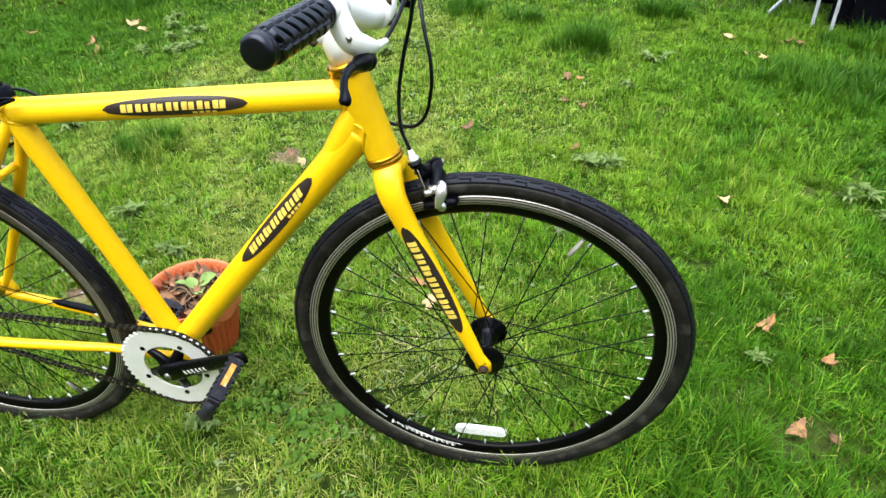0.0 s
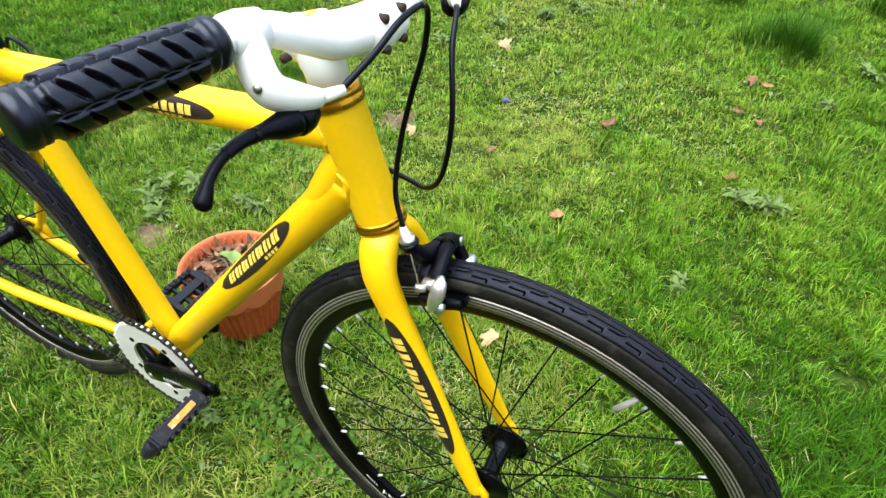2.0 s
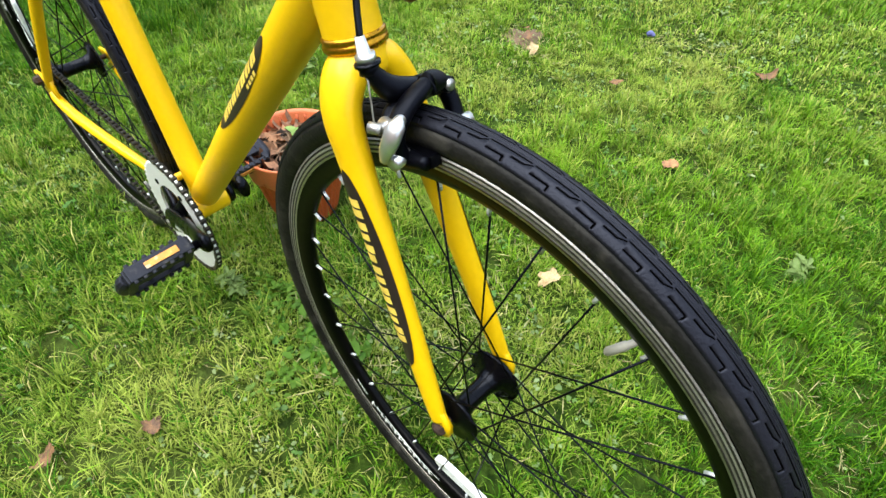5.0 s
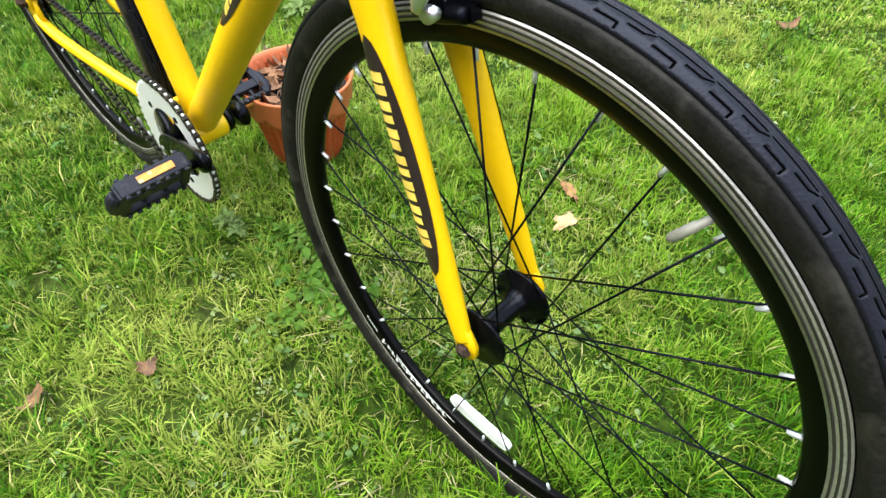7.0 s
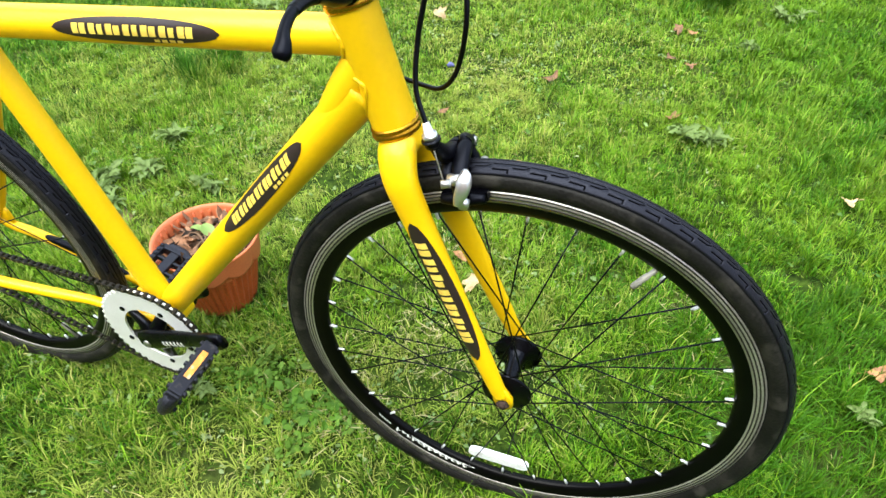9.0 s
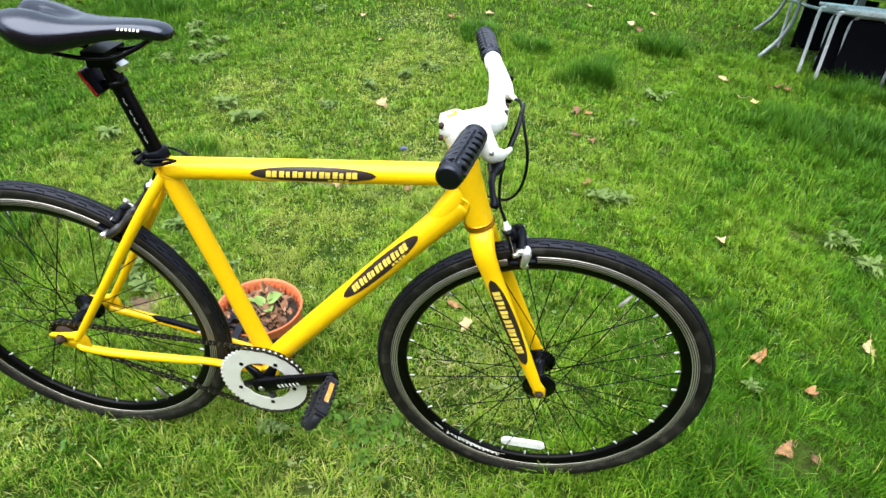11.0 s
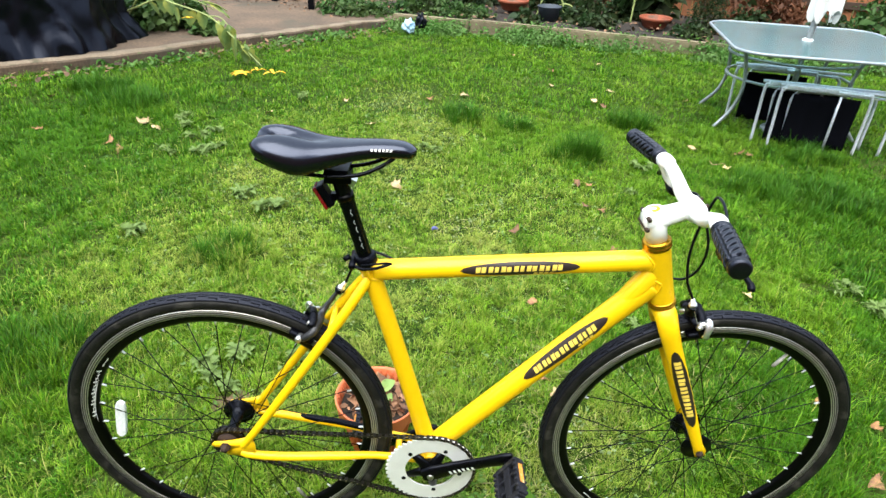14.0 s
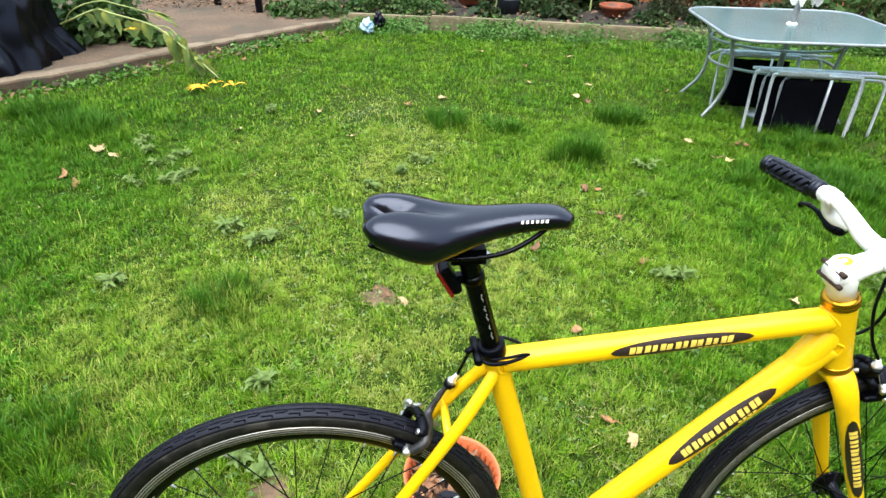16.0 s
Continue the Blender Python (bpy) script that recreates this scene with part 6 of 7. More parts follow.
# ---- flowerpot under the pedal ----
pot = new("flowerpot")
pot.location = (POT_AT[0], POT_AT[1], 0)
tagged(pot, "fluted terracotta-coloured plastic flowerpot with scalloped rim and dead leaves", "flowerpot")
S = 252
bm = bmesh.new()
rows = []
for r0, z, fl in ((0.0, 0.002, 0), (0.064, 0.002, 0.0), (0.070, 0.004, 0.5), (0.072, 0.012, 1.0), (0.086, 0.08, 1.0), (0.0975, 0.138, 1.0), (0.098, 0.146, 0.0)):
    rows.append([bm.verts.new((r0 * (1 + 0.030 * fl * math.cos(36 * a)) * math.cos(a), r0 * (1 + 0.030 * fl * math.cos(36 * a)) * math.sin(a), z)) for a in np.linspace(0, 2 * np.pi, S, endpoint=False)])
for a, b in zip(rows, rows[1:]):
    for k in range(S):
        bm.faces.new((a[k], a[(k + 1) % S], b[(k + 1) % S], b[k]))
part("pot_body", bm, TERRACOTTA, pot, "fluted terracotta pot wall")
bm = bmesh.new()
rows = []
for r0, z, wv in ((0.0975, 0.144, 1), (0.1050, 0.140, 1), (0.1060, 0.144, 1), (0.1110, 0.177, 0), (0.1130, 0.182, 0), (0.1120, 0.186, 0), (0.1085, 0.185, 0), (0.1050, 0.178, 0), (0.096, 0.12, 0)):
    rows.append([bm.verts.new((r0 * math.cos(a), r0 * math.sin(a), z - wv * 0.016 * abs(math.sin(5 * a)) ** 0.7 + wv * 0.002)) for a in np.linspace(0, 2 * np.pi, S, endpoint=False)])
for a, b in zip(rows, rows[1:]):
    for k in range(S):
        bm.faces.new((a[k], a[(k + 1) % S], b[(k + 1) % S], b[k]))
part("pot_rim", bm, TERRACOTTA_RIM, pot, "paler scalloped rim")
for k in range(36):
    a = 2 * math.pi * k / 36
    part("rim_notch", rod((0.1030 * math.cos(a), 0.1030 * math.sin(a), 0.150), (0.1060 * math.cos(a), 0.1060 * math.sin(a), 0.176), 0.0040, 6), TERRACOTTA, pot)
bm = bmesh.new()
bmesh.ops.create_circle(bm, cap_ends=True, segments=40, radius=0.097)
bmesh.ops.subdivide_edges(bm, edges=bm.edges[:], cuts=2)
for q in bm.verts:
    q.co.z = 0.154 + 0.006 * noise.noise(q.co * 40)
part("potting_soil", bm, SOIL, pot, "dark potting soil")


def pot_spots(r, n):
    a, q = r.uniform(0, 6.28, n), np.sqrt(r.uniform(0, 1, n)) * 0.085
    return np.c_[q * np.cos(a), q * np.sin(a), 0.160 + r.uniform(0, 0.016, n)]


v, f = cloud(150, pot_spots, 0.027, 0.55, 0.9, 61, -0.2)
tri_object("leaf_litter", v, f, POT_LITTER, pot, "crumpled dead leaves")
for k in range(6):
    a = k * 1.1
    part("twig", sweep([(0.07 * math.cos(a), 0.07 * math.sin(a), 0.160), (0.02 * math.sin(3 * a), 0.02 * math.cos(2 * a), 0.172 + 0.004 * (k % 3)), (-0.06 * math.cos(a + 0.7), -0.06 * math.sin(a + 0.5), 0.164)], [0.0022, 0.0026, 0.0014], 6, 12), STALK_DEAD, pot)
for k, (dx, dy, a, sz) in enumerate(((0.010, 0.028, 0.5, 0.044), (0.002, 0.010, 2.4, 0.034), (0.022, 0.002, -0.9, 0.036), (-0.02, 0.022, 3.6, 0.028))):
    lv, lf = weed_leaf(sz, sz * 0.40, 0.05, sz * 0.3, sz * 0.2, random)
    lo_ = obj_from("seedling_leaf", leaf_mesh("seedling_leaf", lv, lf), SEEDLING, pot)
    lo_.matrix_local = Matrix.Translation((dx, dy, 0.176)) @ Euler((0.2, -0.25, a)).to_matrix().to_4x4()
part("seedling_stem", sweep([(0.012, 0.018, 0.140), (0.010, 0.018, 0.160), (0.012, 0.020, 0.178)], 0.002, 6), STALK, pot)

# ---- covered heap on the patio ----
bm = bmesh.new()
NA, NZ = 170, 34
foot = smoothed([(-4.7, 3.35, 0), (-4.0, 3.70, 0), (-3.40, 4.02, 0), (-3.02, 4.32, 0), (-2.88, 4.75, 0), (-2.90, 5.15, 0), (-3.2, 5.5, 0), (-4.0, 5.6, 0), (-4.8, 5.0, 0), (-5.0, 4.0, 0), (-4.7, 3.35, 0)], NA + 1)[:-1]
ctr = Vector((-3.95, 4.6, 0))
rows = []
for j in range(NZ + 1):
    u = j / NZ
    z = 0.082 + 1.25 * u**0.9
    row = []
    for k, p in enumerate(foot):
        out = Vector((p[0], p[1], 0)) - ctr
        ang = math.atan2(out.y, out.x)
        fold = 0.10 * noise.noise(Vector((math.cos(ang) * 3 + u, math.sin(ang) * 3, u * 2.2))) + 0.09 * (0.5 - abs(noise.noise(Vector((math.cos(ang) * 7 + 2.5 * u, math.sin(ang) * 7 - 1.5 * u, u * 3))))) + 0.010 * noise.noise(Vector((math.cos(ang) * 16, math.sin(ang) * 16, u * 8)))
        crease = 0.05 * abs(noise.noise(Vector((math.cos(ang) * 7 + u * 4, math.sin(ang) * 7 - u * 3, u * 5))))
        sc = (1.0 - 0.20 * u - 0.45 * max(0, u - 0.8) * 5 * 0.5) * (1 + fold * (0.35 + 0.65 * (1 - u))) - crease
        skirt = 0.03 * (1 - min(1, u * 9))
        q = ctr + out * (sc + skirt)
        row.append(bm.verts.new((q.x, q.y, z + (0.012 * math.sin(ang * 13) if 0 < u < 0.15 else 0))))
    rows.append(row)
for a, b in zip(rows, rows[1:]):
    for k in range(NA):
        bm.faces.new((a[k], a[(k + 1) % NA], b[(k + 1) % NA], b[k]))
bm.faces.new(rows[-1])
tagged(obj("plastic_cover", bm, TARP), "large heap under a creased black plastic cover on the patio", "cover")

# ---- fallen sunflower ----
def heart_leaf(L, r):
    """A broad drooping leaf along +x with a folded rib and a toothed rim."""
    n, v, f = 12, [], []
    for i in range(n + 1):
        u = i / n
        ww = 0.46 * L * max(0.0, math.sin(math.pi * min(1.0, 0.04 + 0.96 * u) ** 0.62)) ** 0.85 * (1 + 0.05 * (-1) ** i)
        z = -0.22 * L * u * u
        v += [(L * u, 0, z - 0.02 * L), (L * (u - 0.10 * (1 - u)), 0.55 * ww, z + 0.03 * L), (L * (u - 0.16 * (1 - u)), ww, z + 0.04 * L * r.uniform(-1, 1)),
              (L * (u - 0.10 * (1 - u)), -0.55 * ww, z + 0.03 * L), (L * (u - 0.16 * (1 - u)), -ww, z + 0.04 * L * r.uniform(-1, 1))]
    for i in range(n):
        a, b = 5 * i, 5 * i + 5
        f += [(a, b, b + 1, a + 1), (a + 1, b + 1, b + 2, a + 2), (b, a, a + 3, b + 3), (b + 3, a + 3, a + 4, b + 4)]
    return v, f


leaf_dice = random.Random(12)
sunf = new("sunflower")
tagged(sunf, "drooping sunflower plant bent over the patio edge with yellowing leaves", "sunflower")
for pts, r0 in (([(-3.0, 5.25, 0.08), (-2.98, 5.15, 0.25), (-2.72, 4.9, 0.37), (-2.50, 4.85, 0.45), (-2.34, 4.75, 0.435), (-2.03, 4.65, 0.366), (-1.834, 4.5, 0.278), (-1.663, 4.4, 0.156), (-1.50, 4.3, 0.03)], 0.010),
                ([(-2.98, 5.2, 0.2), (-2.75, 5.0, 0.42), (-2.5, 4.95, 0.50), (-2.28, 4.8, 0.491), (-2.1, 4.75, 0.45), (-1.97, 4.7, 0.40)], 0.007),
                ([(-2.0, 4.64, 0.36), (-1.9, 4.6, 0.36), (-1.82, 4.55, 0.30), (-1.78, 4.5, 0.22)], 0.005)):
    part("stalk", sweep(pts, [r0 * (1 - 0.5 * k / len(pts)) for k in range(len(pts))], 8, 50, side=(0, 0, 1)), STALK, sunf)
for k, (x, y, z, L, a, dr) in enumerate(((-1.98, 4.72, 0.44, .19, 0.1, 0.5), (-2.31, 4.72, 0.40, .15, 1.0, 1.35), (-2.19, 4.70, 0.38, .15, 2.0, 1.2), (-2.08, 4.68, 0.37, .16, -0.5, 1.35), (-1.87, 4.54, 0.30, .20, 0.3, 1.2), (-1.75, 4.45, 0.235, .24, 3.4, 1.35),
                                         (-1.66, 4.40, 0.17, .15, -0.3, 0.8), (-1.58, 4.36, 0.11, .14, 1.2, 0.9), (-2.45, 4.85, 0.45, .16, 2.2, 1.0), (-1.9, 4.6, 0.32, .12, -1.8, 0.9), (-2.05, 4.74, 0.46, .22, 0.5, 0.25), (-1.84, 4.52, 0.29, .21, -1.0, 1.3), (-1.72, 4.43, 0.21, .18, 0.6, 1.2), (-1.80, 4.50, 0.27, .19, 2.6, 1.2), (-1.62, 4.37, 0.15, .15, 2.4, 1.1), (-2.4, 4.80, 0.44, .14, -0.6, 1.2), (-2.6, 4.9, 0.42, .16, 0.8, 0.9))):
    lv, lf = heart_leaf(L * 0.86, leaf_dice)
    o = obj_from("sunflower_leaf", leaf_mesh("sunflower_leaf", lv, lf), SUNFLOWER, sunf)
    o.matrix_local = Matrix.Translation((x, y, z)) @ Euler((0.3 * math.sin(k), dr, a)).to_matrix().to_4x4()
for base, cnt, L in (((-1.60, 4.03, 0.03), 9, 0.085), ((-1.36, 4.12, 0.02), 3, 0.10), ((-1.50, 4.16, 0.03), 3, 0.07), ((-2.2, 4.66, 0.33), 6, 0.05)):
    for k in range(cnt):
        lv, lf = weed_leaf(L, L * 0.13, 0.0, L * 0.3, L * 0.3, random)
        o = obj_from("petal", leaf_mesh("petal", lv, lf), PETAL, sunf)
        o.matrix_local = Matrix.Translation(base) @ Euler((0.2 * math.sin(k * 3), -0.1, k * 2.4 / (1 + 0.1 * k))).to_matrix().to_4x4()


# ---- shrubs and bed plants ----
def shrub(name, at, radii, n, size, material, label, seed, category="shrub", aspect=0.55, stems=5, stem_mat=None):
    holder = new(name)
    holder.location = at
    tagged(holder, label, category)

    def spots(r, m):
        d = r.normal(0, 1, (m, 3))
        d /= np.linalg.norm(d, axis=1)[:, None]
        rad = r.uniform(0.45, 1.0, m) ** 0.5
        lump = 0.75 + 0.35 * np.sin(d[:, 0] * 5 + seed) * np.cos(d[:, 1] * 4 + d[:, 2] * 6)
        p = d * (rad * lump)[:, None] * np.array(radii)
        p[:, 2] = np.abs(p[:, 2] + radii[2] * 0.15)
        return p

    v, f = cloud(n, spots, size, aspect, 1.3, seed)
    tri_object("foliage", v, f, material, holder)
    r = random.Random(seed)
    for k in range(stems):
        x, y = radii[0] * r.uniform(-0.6, 0.6), radii[1] * r.uniform(-0.6, 0.6)
        part("stem", sweep([(x * 0.3, y * 0.3, -0.02), (x * 0.6, y * 0.6, radii[2] * 0.4), (x, y, radii[2] * 0.9)], [0.008, 0.006, 0.003], 6, 8), stem_mat or DARK_WOOD, holder)
    return holder


def bed(u, v, z=0.10):
    p = along(u, v, z)
    return (p.x, p.y, p.z)


shrub("ground_cover_shrub", (-1.0, 6.75, 0.06), (0.55, 0.35, 0.22), 1500, 0.05, PLANT, "low spreading green shrub beside the patio", 71)
shrub("ground_cover_shrub", (-0.15, 6.95, 0.06), (0.60, 0.32, 0.26), 1500, 0.05, PLANT, "low spreading green shrub at the end of the kerb", 72)
shrub("ground_cover_shrub", (0.30, 6.75, 0.08), (0.42, 0.22, 0.16), 900, 0.05, PLANT, "low green shrub behind the kerb", 73)
shrub("climbing_plant", bed(-0.2, 1.85), (0.55, 0.20, 0.85), 1300, 0.06, DARK_PLANT, "dark leafy climber against the fence", 74)
shrub("climbing_plant", bed(1.25, 1.55), (0.42, 0.25, 0.75), 420, 0.15, DARK_PLANT, "dark large-leaved plant against the fence", 75, aspect=0.8)
shrub("climbing_plant", bed(2.25, 1.30), (0.45, 0.22, 0.80), 420, 0.14, DARK_PLANT, "dark large-leaved plant against the fence", 76, aspect=0.8)
for i, (u, v, w, h) in enumerate(((0.05, 0.85, 0.36, 0.26), (1.55, 1.15, 0.40, 0.34), (3.45, 0.95, 0.38, 0.32), (0.15, 1.40, 0.40, 0.42), (1.95, 1.25, 0.30, 0.30), (4.2, 0.8, 0.35, 0.3), (1.0, 1.45, 0.35, 0.45), (0.95, 0.42, 0.16, 0.11), (1.75, 0.55, 0.26, 0.16), (2.75, 0.45, 0.24, 0.13), (1.45, 0.75, 0.22, 0.18), (-0.35, 0.55, 0.40, 0.20), (3.3, 0.55, 0.22, 0.18))):
    shrub("bed_plant", bed(u, v), (w, 0.24, h), 520, 0.06, DARK_PLANT, "low dark leafy plant in the flower bed", 140 + i, aspect=0.6, stems=3)
shrub("evergreen_shrub", bed(2.95, 0.85), (0.26, 0.26, 0.62), 2600, 0.035, DARK_PLANT, "small dense dark evergreen shrub in the bed", 77, aspect=0.3)
shrub("hydrangea", bed(3.65, 1.25), (0.60, 0.35, 0.75), 1300, 0.075, RUSSET_PLANT, "hydrangea with russet dried flower heads", 78)
shrub("hydrangea", bed(1.80, 1.75), (0.35, 0.2, 0.70), 500, 0.07, RUSSET_PLANT, "hydrangea with russet dried flower heads", 79)
shrub("dark_shrub", (-2.75, 5.55, 0.08), (0.50, 0.40, 0.55), 1400, 0.075, PLANT, "leafy green shrub behind the plastic cover", 80, aspect=0.7)
shrub("dark_shrub", (-2.25, 5.25, 0.08), (0.16, 0.12, 0.14), 160, 0.07, PLANT, "small leafy plant on the patio", 84, aspect=0.8, stems=2)
shrub("dark_shrub", bed(-3.0, 1.8), (0.9, 0.25, 0.40), 900, 0.06, RUSSET_PLANT, "withered brown growth along the fence", 81)
shrub("dark_shrub", bed(4.9, 0.9), (0.8, 0.5, 0.8), 1500, 0.07, PLANT, "green shrub in the flower bed", 82)


for x, y in ((-2.10, 7.42), (-1.54, 6.90)):
    gp = tagged(new("garden_post"), "slim black timber post standing behind the patio", "post", "black posts")
    gp.location = (x, y, 0.07)
    crisp(part("shaft", box((0.075, 0.075, 1.6), (0, 0, 0.8)), TARP, gp, smooth=False), 0.006)
    crisp(part("cap", box((0.095, 0.095, 0.03), (0, 0, 1.615), taper=0.7), TARP, gp, smooth=False), 0.004)


def verge_spots(r, n):
    u, v = r.uniform(-0.6, 6.5, n), r.normal(-0.16, 0.13, n)
    k = lumps(u * 1.0, v * 3.0 + 2.0, 5.0, 55) * (0.5 + 0.8 * lumps(u, v * 0, 2.0, 56))
    ok = r.uniform(0, 1, n) < np.clip(k * 1.9 - 0.25, 0.10, 1)
    u, v = u[ok], v[ok]
    x, y = K0.x + KDIR.x * u + KNOR.x * v, K0.y + KDIR.y * u + KNOR.y * v
    return np.c_[x, y, np.abs(r.normal(0.030, 0.028, len(u))) + np.clip(0.07 + v * 0.25, 0, 0.13)]


v, f = cloud(26000, verge_spots, 0.030, 0.6, 1.2, 91)
tagged(tri_object("verge_weeds", v, f, CLOVER), "tangle of small green weeds along the kerb", "weeds", kind="stuff")


def edge_spots(r, n):
    k = r.integers(3, len(edge) - 8, n)
    k = k[r.uniform(0, 1, n) < np.clip(lumps(k * 1.0, k * 0.0, 0.55, 57) * 1.8 - 0.55, 0.06, 1)]
    n = len(k)
    q = edge[k] + r.normal(0, 0.10, (n, 3))
    return np.c_[q[:, 0] + 0.05, q[:, 1] - 0.09, np.abs(r.normal(0.025, 0.02, n))]


v, f = cloud(2600, edge_spots, 0.042, 0.5, 1.0, 92)
tagged(tri_object("verge_weeds", v, f, CLOVER), "small weeds along the foot of the patio edge", "weeds", kind="stuff")


def litter_spots(r, n):
    u, v = r.uniform(-4.5, 6.5, n), r.uniform(0.12, 1.9, n)
    return np.c_[K0.x + KDIR.x * u + KNOR.x * v, K0.y + KDIR.y * u + KNOR.y * v, 0.115 + r.uniform(0, 0.03, n)]


v, f = cloud(1300, litter_spots, 0.05, 0.6, 0.6, 93, 0.0)
tagged(tri_object("leaf_litter", v, f, CHIP), "brown leaf litter over the flower bed", "leaf litter", kind="stuff")


def patio_litter(r, n):
    k = r.integers(2, len(edge) - 4, n)
    q = edge[k] + r.normal(0, 0.09, (n, 3))
    low = np.c_[q[:, 0] + 0.08, q[:, 1] - 0.13, np.abs(r.normal(0.02, 0.012, n))]
    far = np.c_[r.uniform(-3.0, 0.1, n), 7.8 - np.abs(r.normal(0, 0.45, n)), np.full(n, 0.088)]
    return np.where((r.uniform(0, 1, n) < 0.45)[:, None], low, far)


v, f = cloud(900, patio_litter, 0.045, 0.55, 0.6, 97, 0.0)
tagged(tri_object("leaf_litter", v, f, CHIP), "brown leaf litter along and upon the patio", "leaf litter", kind="stuff")


def bowl(at, r0, label):
    b = tagged(obj("planter_bowl", lathe([(0, 0.0), (r0 * 0.62, 0.0), (r0 * 0.72, 0.02), (r0 * 0.9, 0.085), (r0 * 1.0, 0.09), (r0 * 1.04, 0.12), (r0 * 1.0, 0.125), (r0 * 0.93, 0.115), (r0 * 0.85, 0.06), (0, 0.055)], 48, axis="z"), BOWL), label, "planter")
    b.location = at
    return b


bowl((0.92, 7.12, 0.13), 0.19, "terracotta-coloured planter bowl in the flower bed")
bowl((2.52, 6.50, 0.09), 0.18, "terracotta-coloured planter bowl in the flower bed")
dp = tagged(obj("plant_pot", lathe([(0, 0), (0.10, 0), (0.14, 0.16), (0.15, 0.17), (0.14, 0.175), (0.13, 0.15), (0, 0.15)], 40, axis="z"), POT_BLACK), "dark blue-black plastic plant pot in the bed", "plant pot")
dp.location = (1.30, 6.66, 0.09)
hs = new("garden_hose")
tagged(hs, "loops of pale grey-green garden hose over a pot", "hose")
for dx, h, w in ((0, 0.24, 0.28), (0.22, 0.15, 0.20)):
    part("hose_loop", sweep([(1.2 + dx, 6.95, 0.10), (1.2 + dx + w * 0.2, 6.95, 0.10 + h * 0.75), (1.2 + dx + w * 0.55, 6.93, 0.10 + h), (1.2 + dx + w, 6.9, 0.10 + h * 0.8), (1.2 + dx + w * 1.15, 6.88, 0.12)], 0.010, 8, 40), STALK, hs)
st = new("staked_plant")
tagged(st, "thin pale stalk with a few light green leaves in the bed", "plant")
part("stalk", sweep([(2.30, 6.72, 0.08), (2.31, 6.73, 0.35), (2.33, 6.74, 0.62), (2.30, 6.74, 0.9)], 0.012, 8, 20), STALK, st)
for k in range(8):
    lv, lf = weed_leaf(0.11, 0.035, 0.1, 0.02, 0.05, random)
    o = obj_from("leaf", leaf_mesh("leaf", lv, lf), SUNFLOWER, st)
    o.matrix_local = Matrix.Translation((2.32, 6.735, 0.42 + k * 0.055)) @ Euler((0, 0.5, k * 2.4)).to_matrix().to_4x4()

# ---- pale blue bag on the border ----
def crumple(name, at, size, material, seed, label, category):
    bm = bmesh.new()
    bmesh.ops.create_icosphere(bm, subdivisions=4, radius=1.0)
    for q in bm.verts:
        d = q.co.normalized()
        k = 1 + 0.55 * noise.noise(d * 1.9 + Vector((seed, 0, 0))) + 0.30 * abs(noise.noise(d * 4.0 + Vector((0, seed, 0)))) - 0.10 * abs(noise.noise(d * 8 + Vector((0, 0, seed))))
        q.co = Vector((d.x * size[0], d.y * size[1], d.z * size[2])) * k
    o = tagged(obj(name, bm, material), label, category)
    o.location = at
    return o


crumple("plastic_bag", (-0.33, 6.02, 0.085), (0.060, 0.05, 0.072), BLUE_BAG, 11, "crumpled pale blue plastic bag on the lawn edge", "bag")
crumple("plastic_bag", (-0.20, 6.15, 0.11), (0.05, 0.05, 0.09), TARP, 8, "small dark crumpled plastic bag beside the kerb", "bag")

# ---- garden table with parasol, stacked chairs under it ----
TC, TA, TZ = Vector((2.40, 3.18, 0)), radians(-12), 0.62
tu, tv = Vector((math.cos(TA), math.sin(TA), 0)), Vector((-math.sin(TA), math.cos(TA), 0))
T3 = lambda u, v, z: tuple(TC + tu * u + tv * v + Vector((0, 0, z)))
table = new("garden_table")
tagged(table, "oblong garden table with frosted glass top and silver tubular legs", "table")


def rounded(hl, hw, rad, n=10):
    pts = []
    for cx, cy, a0 in ((hl - rad, hw - rad, 0), (-hl + rad, hw - rad, 90), (-hl + rad, -hw + rad, 180), (hl - rad, -hw + rad, 270)):
        for k in range(n + 1):
            a = radians(a0 + 90 * k / n)
            pts.append((cx + rad * math.cos(a), cy + rad * math.sin(a)))
    return pts


bm = bmesh.new()
ro = [(u + 0.03, v) for u, v in rounded(0.56, 0.57, 0.17)]
for z in (TZ - 0.006, TZ):
    bm.faces.new([bm.verts.new(T3(u, v, z)) for u, v in ro][:: (1 if z == TZ else -1)])
bm.verts.ensure_lookup_table()
m = len(ro)
for k in range(m):
    j = (k + 1) % m
    bm.faces.new((bm.verts[k], bm.verts[j], bm.verts[m + j], bm.verts[m + k]))
part("glass_top", bm, GLASS, table, "frosted pale green glass", smooth=False)
rim_pts = [T3(u, v, TZ - 0.004) for u, v in [(u + 0.03, v) for u, v in rounded(0.57, 0.58, 0.18)]]
part("table_rim", sweep(rim_pts + rim_pts[:2], 0.0095, 10, side=(0, 0, 1), cap=False), TABLE_RIM, table, "pale painted rim")
for su in (-1, 1):
    for v0, v1, v2 in ((-0.16, -0.055, -0.085), (0.55, 0.465, 0.50)):
        part("table_leg", sweep([T3(su * 0.42, v0, TZ - 0.010), T3(su * 0.36, v1, 0.50), T3(su * 0.325, v1, 0.30), T3(su * 0.36, v1, 0.14), T3(su * 0.46, v2, 0.0)], 0.0125, 12, 40), TUBE_GREY, table, "curved silver tubular leg")
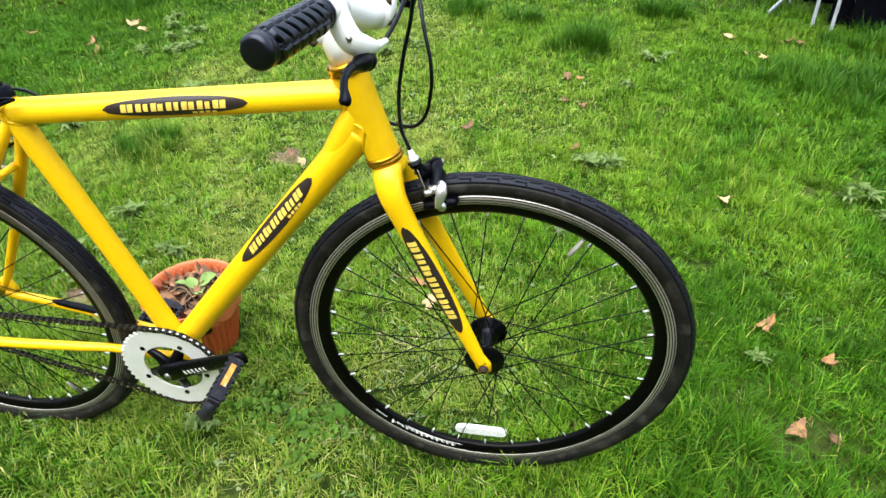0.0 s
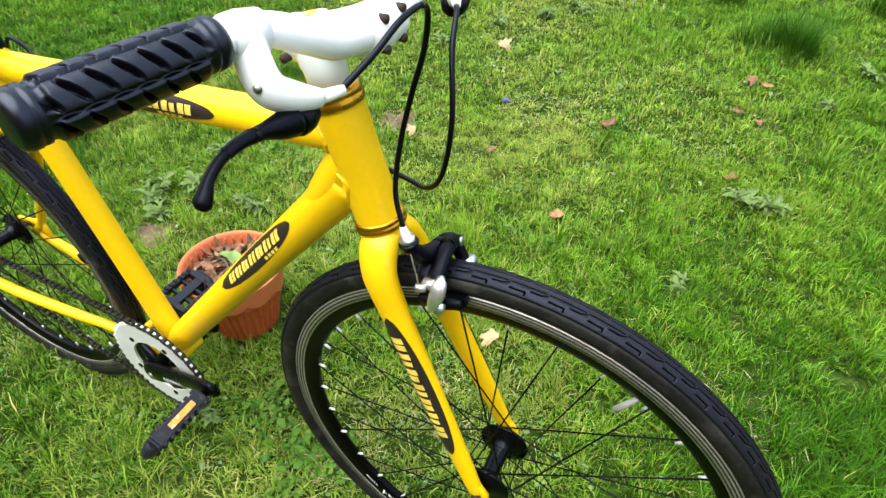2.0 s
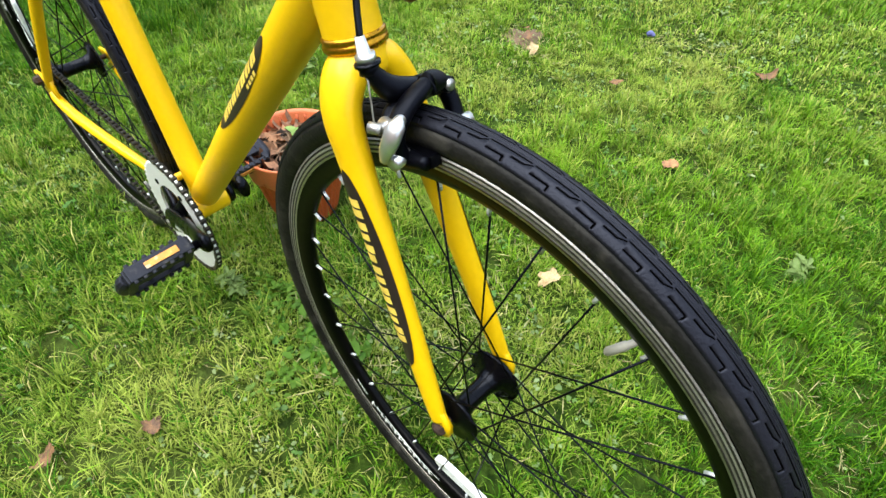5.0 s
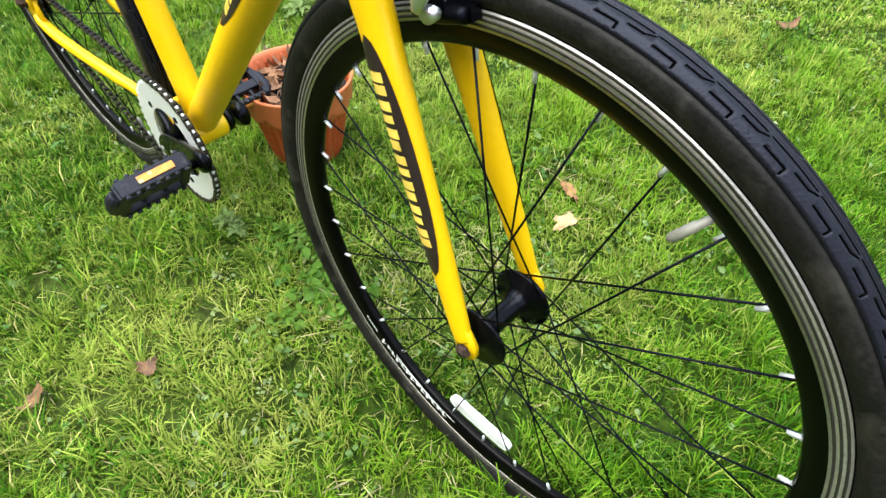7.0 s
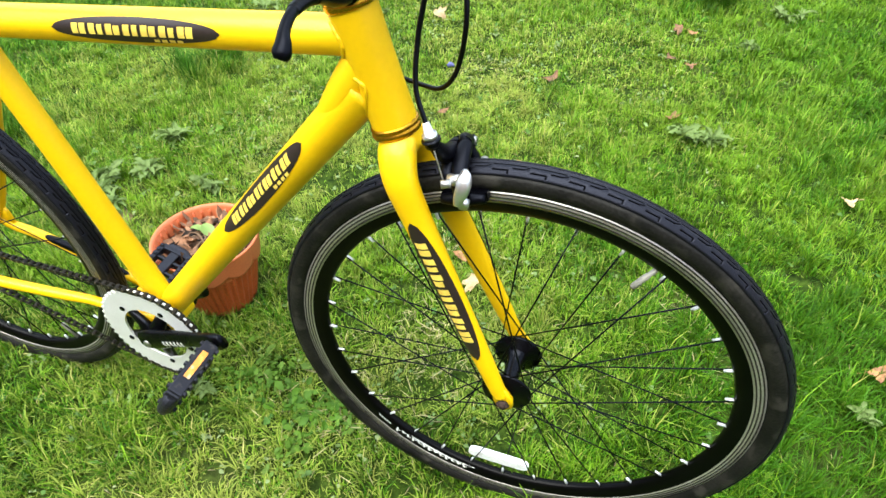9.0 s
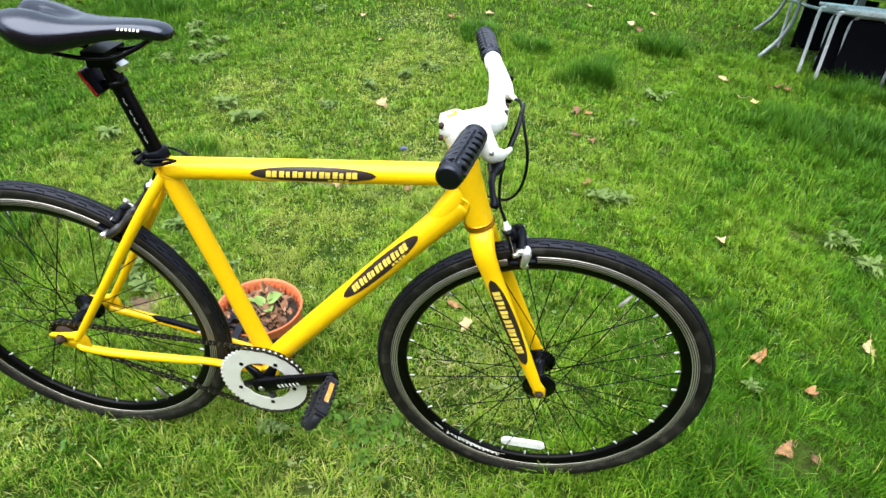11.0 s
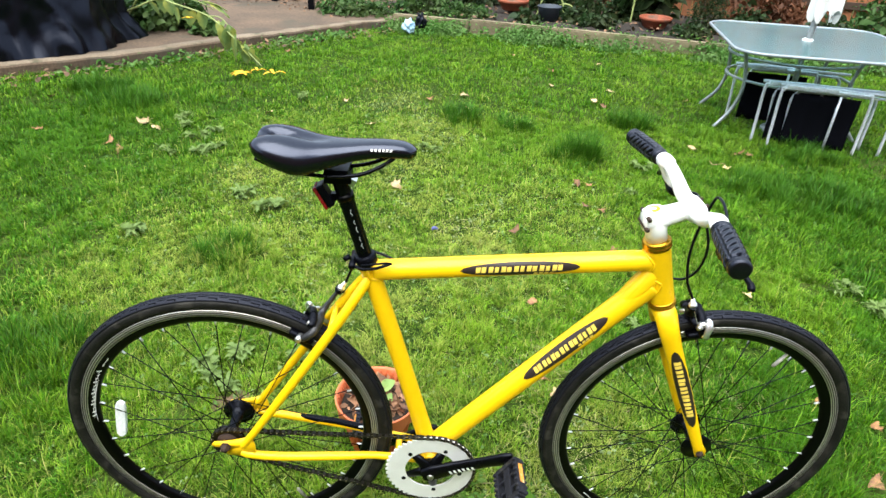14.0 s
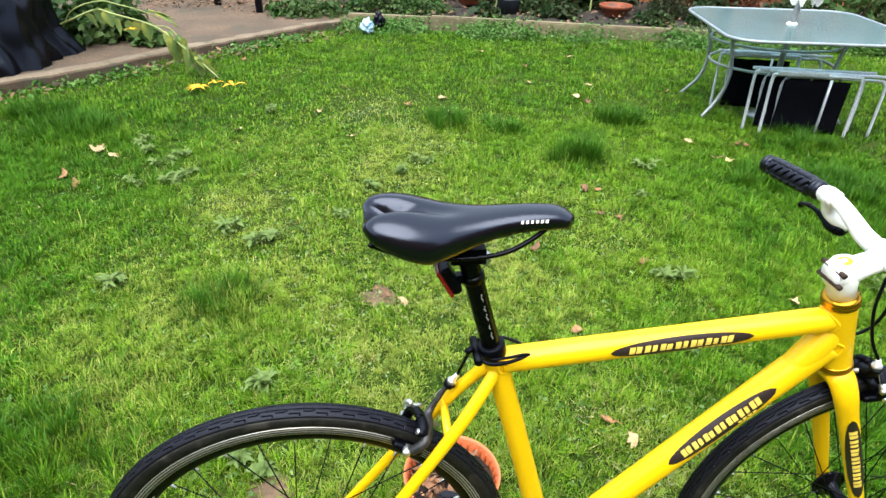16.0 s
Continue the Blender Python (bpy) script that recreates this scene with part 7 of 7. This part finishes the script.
for z, a, b in ((0.49, 0.42, 0.36), (0.34, 0.40, 0.36)):
    el = [T3(a * math.cos(q), 0.16 + b * math.sin(q), z) for q in np.linspace(0, 2 * np.pi, 60)]
    part("brace_ring", sweep(el, 0.0095, 10, side=(0, 0, 1), cap=False), TUBE_GREY, table, "oval silver brace ring")
part("pole_collar", lathe([(0.024, TZ - 0.02), (0.034, TZ - 0.004), (0.034, TZ + 0.004), (0.024, TZ + 0.014), (0.024, TZ - 0.02)], 28, axis="z"), WHITE, table).location = tuple(TC)

parasol = new("parasol")
tagged(parasol, "closed white fabric parasol on a silver pole through the table", "parasol")
part("pole", sweep([T3(0, 0, 0.02), T3(0.005, 0, 0.6), T3(0.02, 0.0, 1.9)], 0.019, 14), TUBE_GREY, parasol)
part("foot", lathe([(0, 0), (0.12, 0), (0.12, 0.02), (0.05, 0.04), (0.03, 0.12), (0, 0.12)], 40, axis="z"), TUBE_GREY, parasol).location = tuple(TC)
bm = bmesh.new()
rows = []
for j in range(16):
    u = j / 15
    rows.append([bm.verts.new(T3(0.045 + (0.05 + 0.028 * (1 - u) + 0.022 * math.sin(7 * a + 3 * u) * (1 - 0.5 * u)) * math.cos(a), (0.05 + 0.028 * (1 - u) + 0.022 * math.sin(7 * a + 3 * u) * (1 - 0.5 * u)) * math.sin(a), 0.775 + 0.045 * math.sin(7 * a + 1.2) * (1 - u) + 1.1 * u)) for a in np.linspace(0, 2 * np.pi, 56, endpoint=False)])
for a, b in zip(rows, rows[1:]):
    for k in range(56):
        bm.faces.new((a[k], a[(k + 1) % 56], b[(k + 1) % 56], b[k]))
part("canopy", bm, CLOTH, parasol, "folded white canopy with hanging flaps")


def folded_chair(origin, turn, label):
    """A garden chair folded and stood on its side: tubular hoops with a dark fabric panel."""
    ch = new("folding_chair")
    ch.location, ch.rotation_euler = origin, (0, 0, turn)
    tagged(ch, label, "chair", "folded chairs under the table")
    L, H = 0.50, 0.385
    part("hoop", sweep([(0.0, 0, 0), (-0.004, 0, 0.15), (-0.010, 0, H - 0.050), (-0.001, 0, H - 0.012), (0.035, 0, H), (L - 0.04, 0, H), (L - 0.002, 0, H - 0.012), (L + 0.010, 0, H - 0.050), (L + 0.012, 0, 0.15), (L + 0.012, 0, 0)], 0.0095, 10, 80), CHAIR_TUBE, ch, "pale tubular hoop")
    part("hoop", sweep([(0.09, 0.055, 0), (0.085, 0.055, 0.15), (0.075, 0.055, H - 0.09), (0.10, 0.055, H - 0.035), (0.15, 0.055, H - 0.025), (L + 0.10, 0.055, H - 0.025), (L + 0.16, 0.055, H - 0.04), (L + 0.18, 0.055, H - 0.1), (L + 0.18, 0.055, 0)], 0.0095, 10, 80), CHAIR_TUBE, ch, "pale tubular hoop")
    crisp(part("arm_rest", box((0.30, 0.042, 0.022), (0.16, 0.01, H + 0.012)), CHAIR_TUBE, ch, "pale plastic arm rest", smooth=False), 0.006)
    part("seat_rail", rod((-0.02, 0.03, H + 0.012), (L + 0.22, 0.03, H + 0.004), 0.010), CHAIR_TUBE, ch)
    bm = bmesh.new()
    grid = [[bm.verts.new((0.075 + (L - 0.115) * i / 20, 0.028 + 0.007 * math.sin(i * 0.9) + 0.006 * math.sin(j * 0.6), 0.012 + (H - 0.050) * j / 8)) for j in range(9)] for i in range(21)]
    for i in range(20):
        for j in range(8):
            bm.faces.new((grid[i][j], grid[i + 1][j], grid[i + 1][j + 1], grid[i][j + 1]))
    fab = part("fabric", bm, FABRIC, ch, "black mesh fabric panel")
    sol = fab.modifiers.new("thickness", "SOLIDIFY")
    sol.thickness = 0.006
    part("strut", rod((L * 0.66, -0.012, H - 0.02), (L * 0.66, -0.012, 0.0), 0.008), CHAIR_TUBE, ch)
    return ch


for k, (x, y, a) in enumerate(((2.10, 2.95, -13), (2.17, 2.87, -15), (2.12, 3.42, -16))):
    folded_chair((x, y, 0.0), radians(a), "folded garden chair with pale tube frame and black fabric")
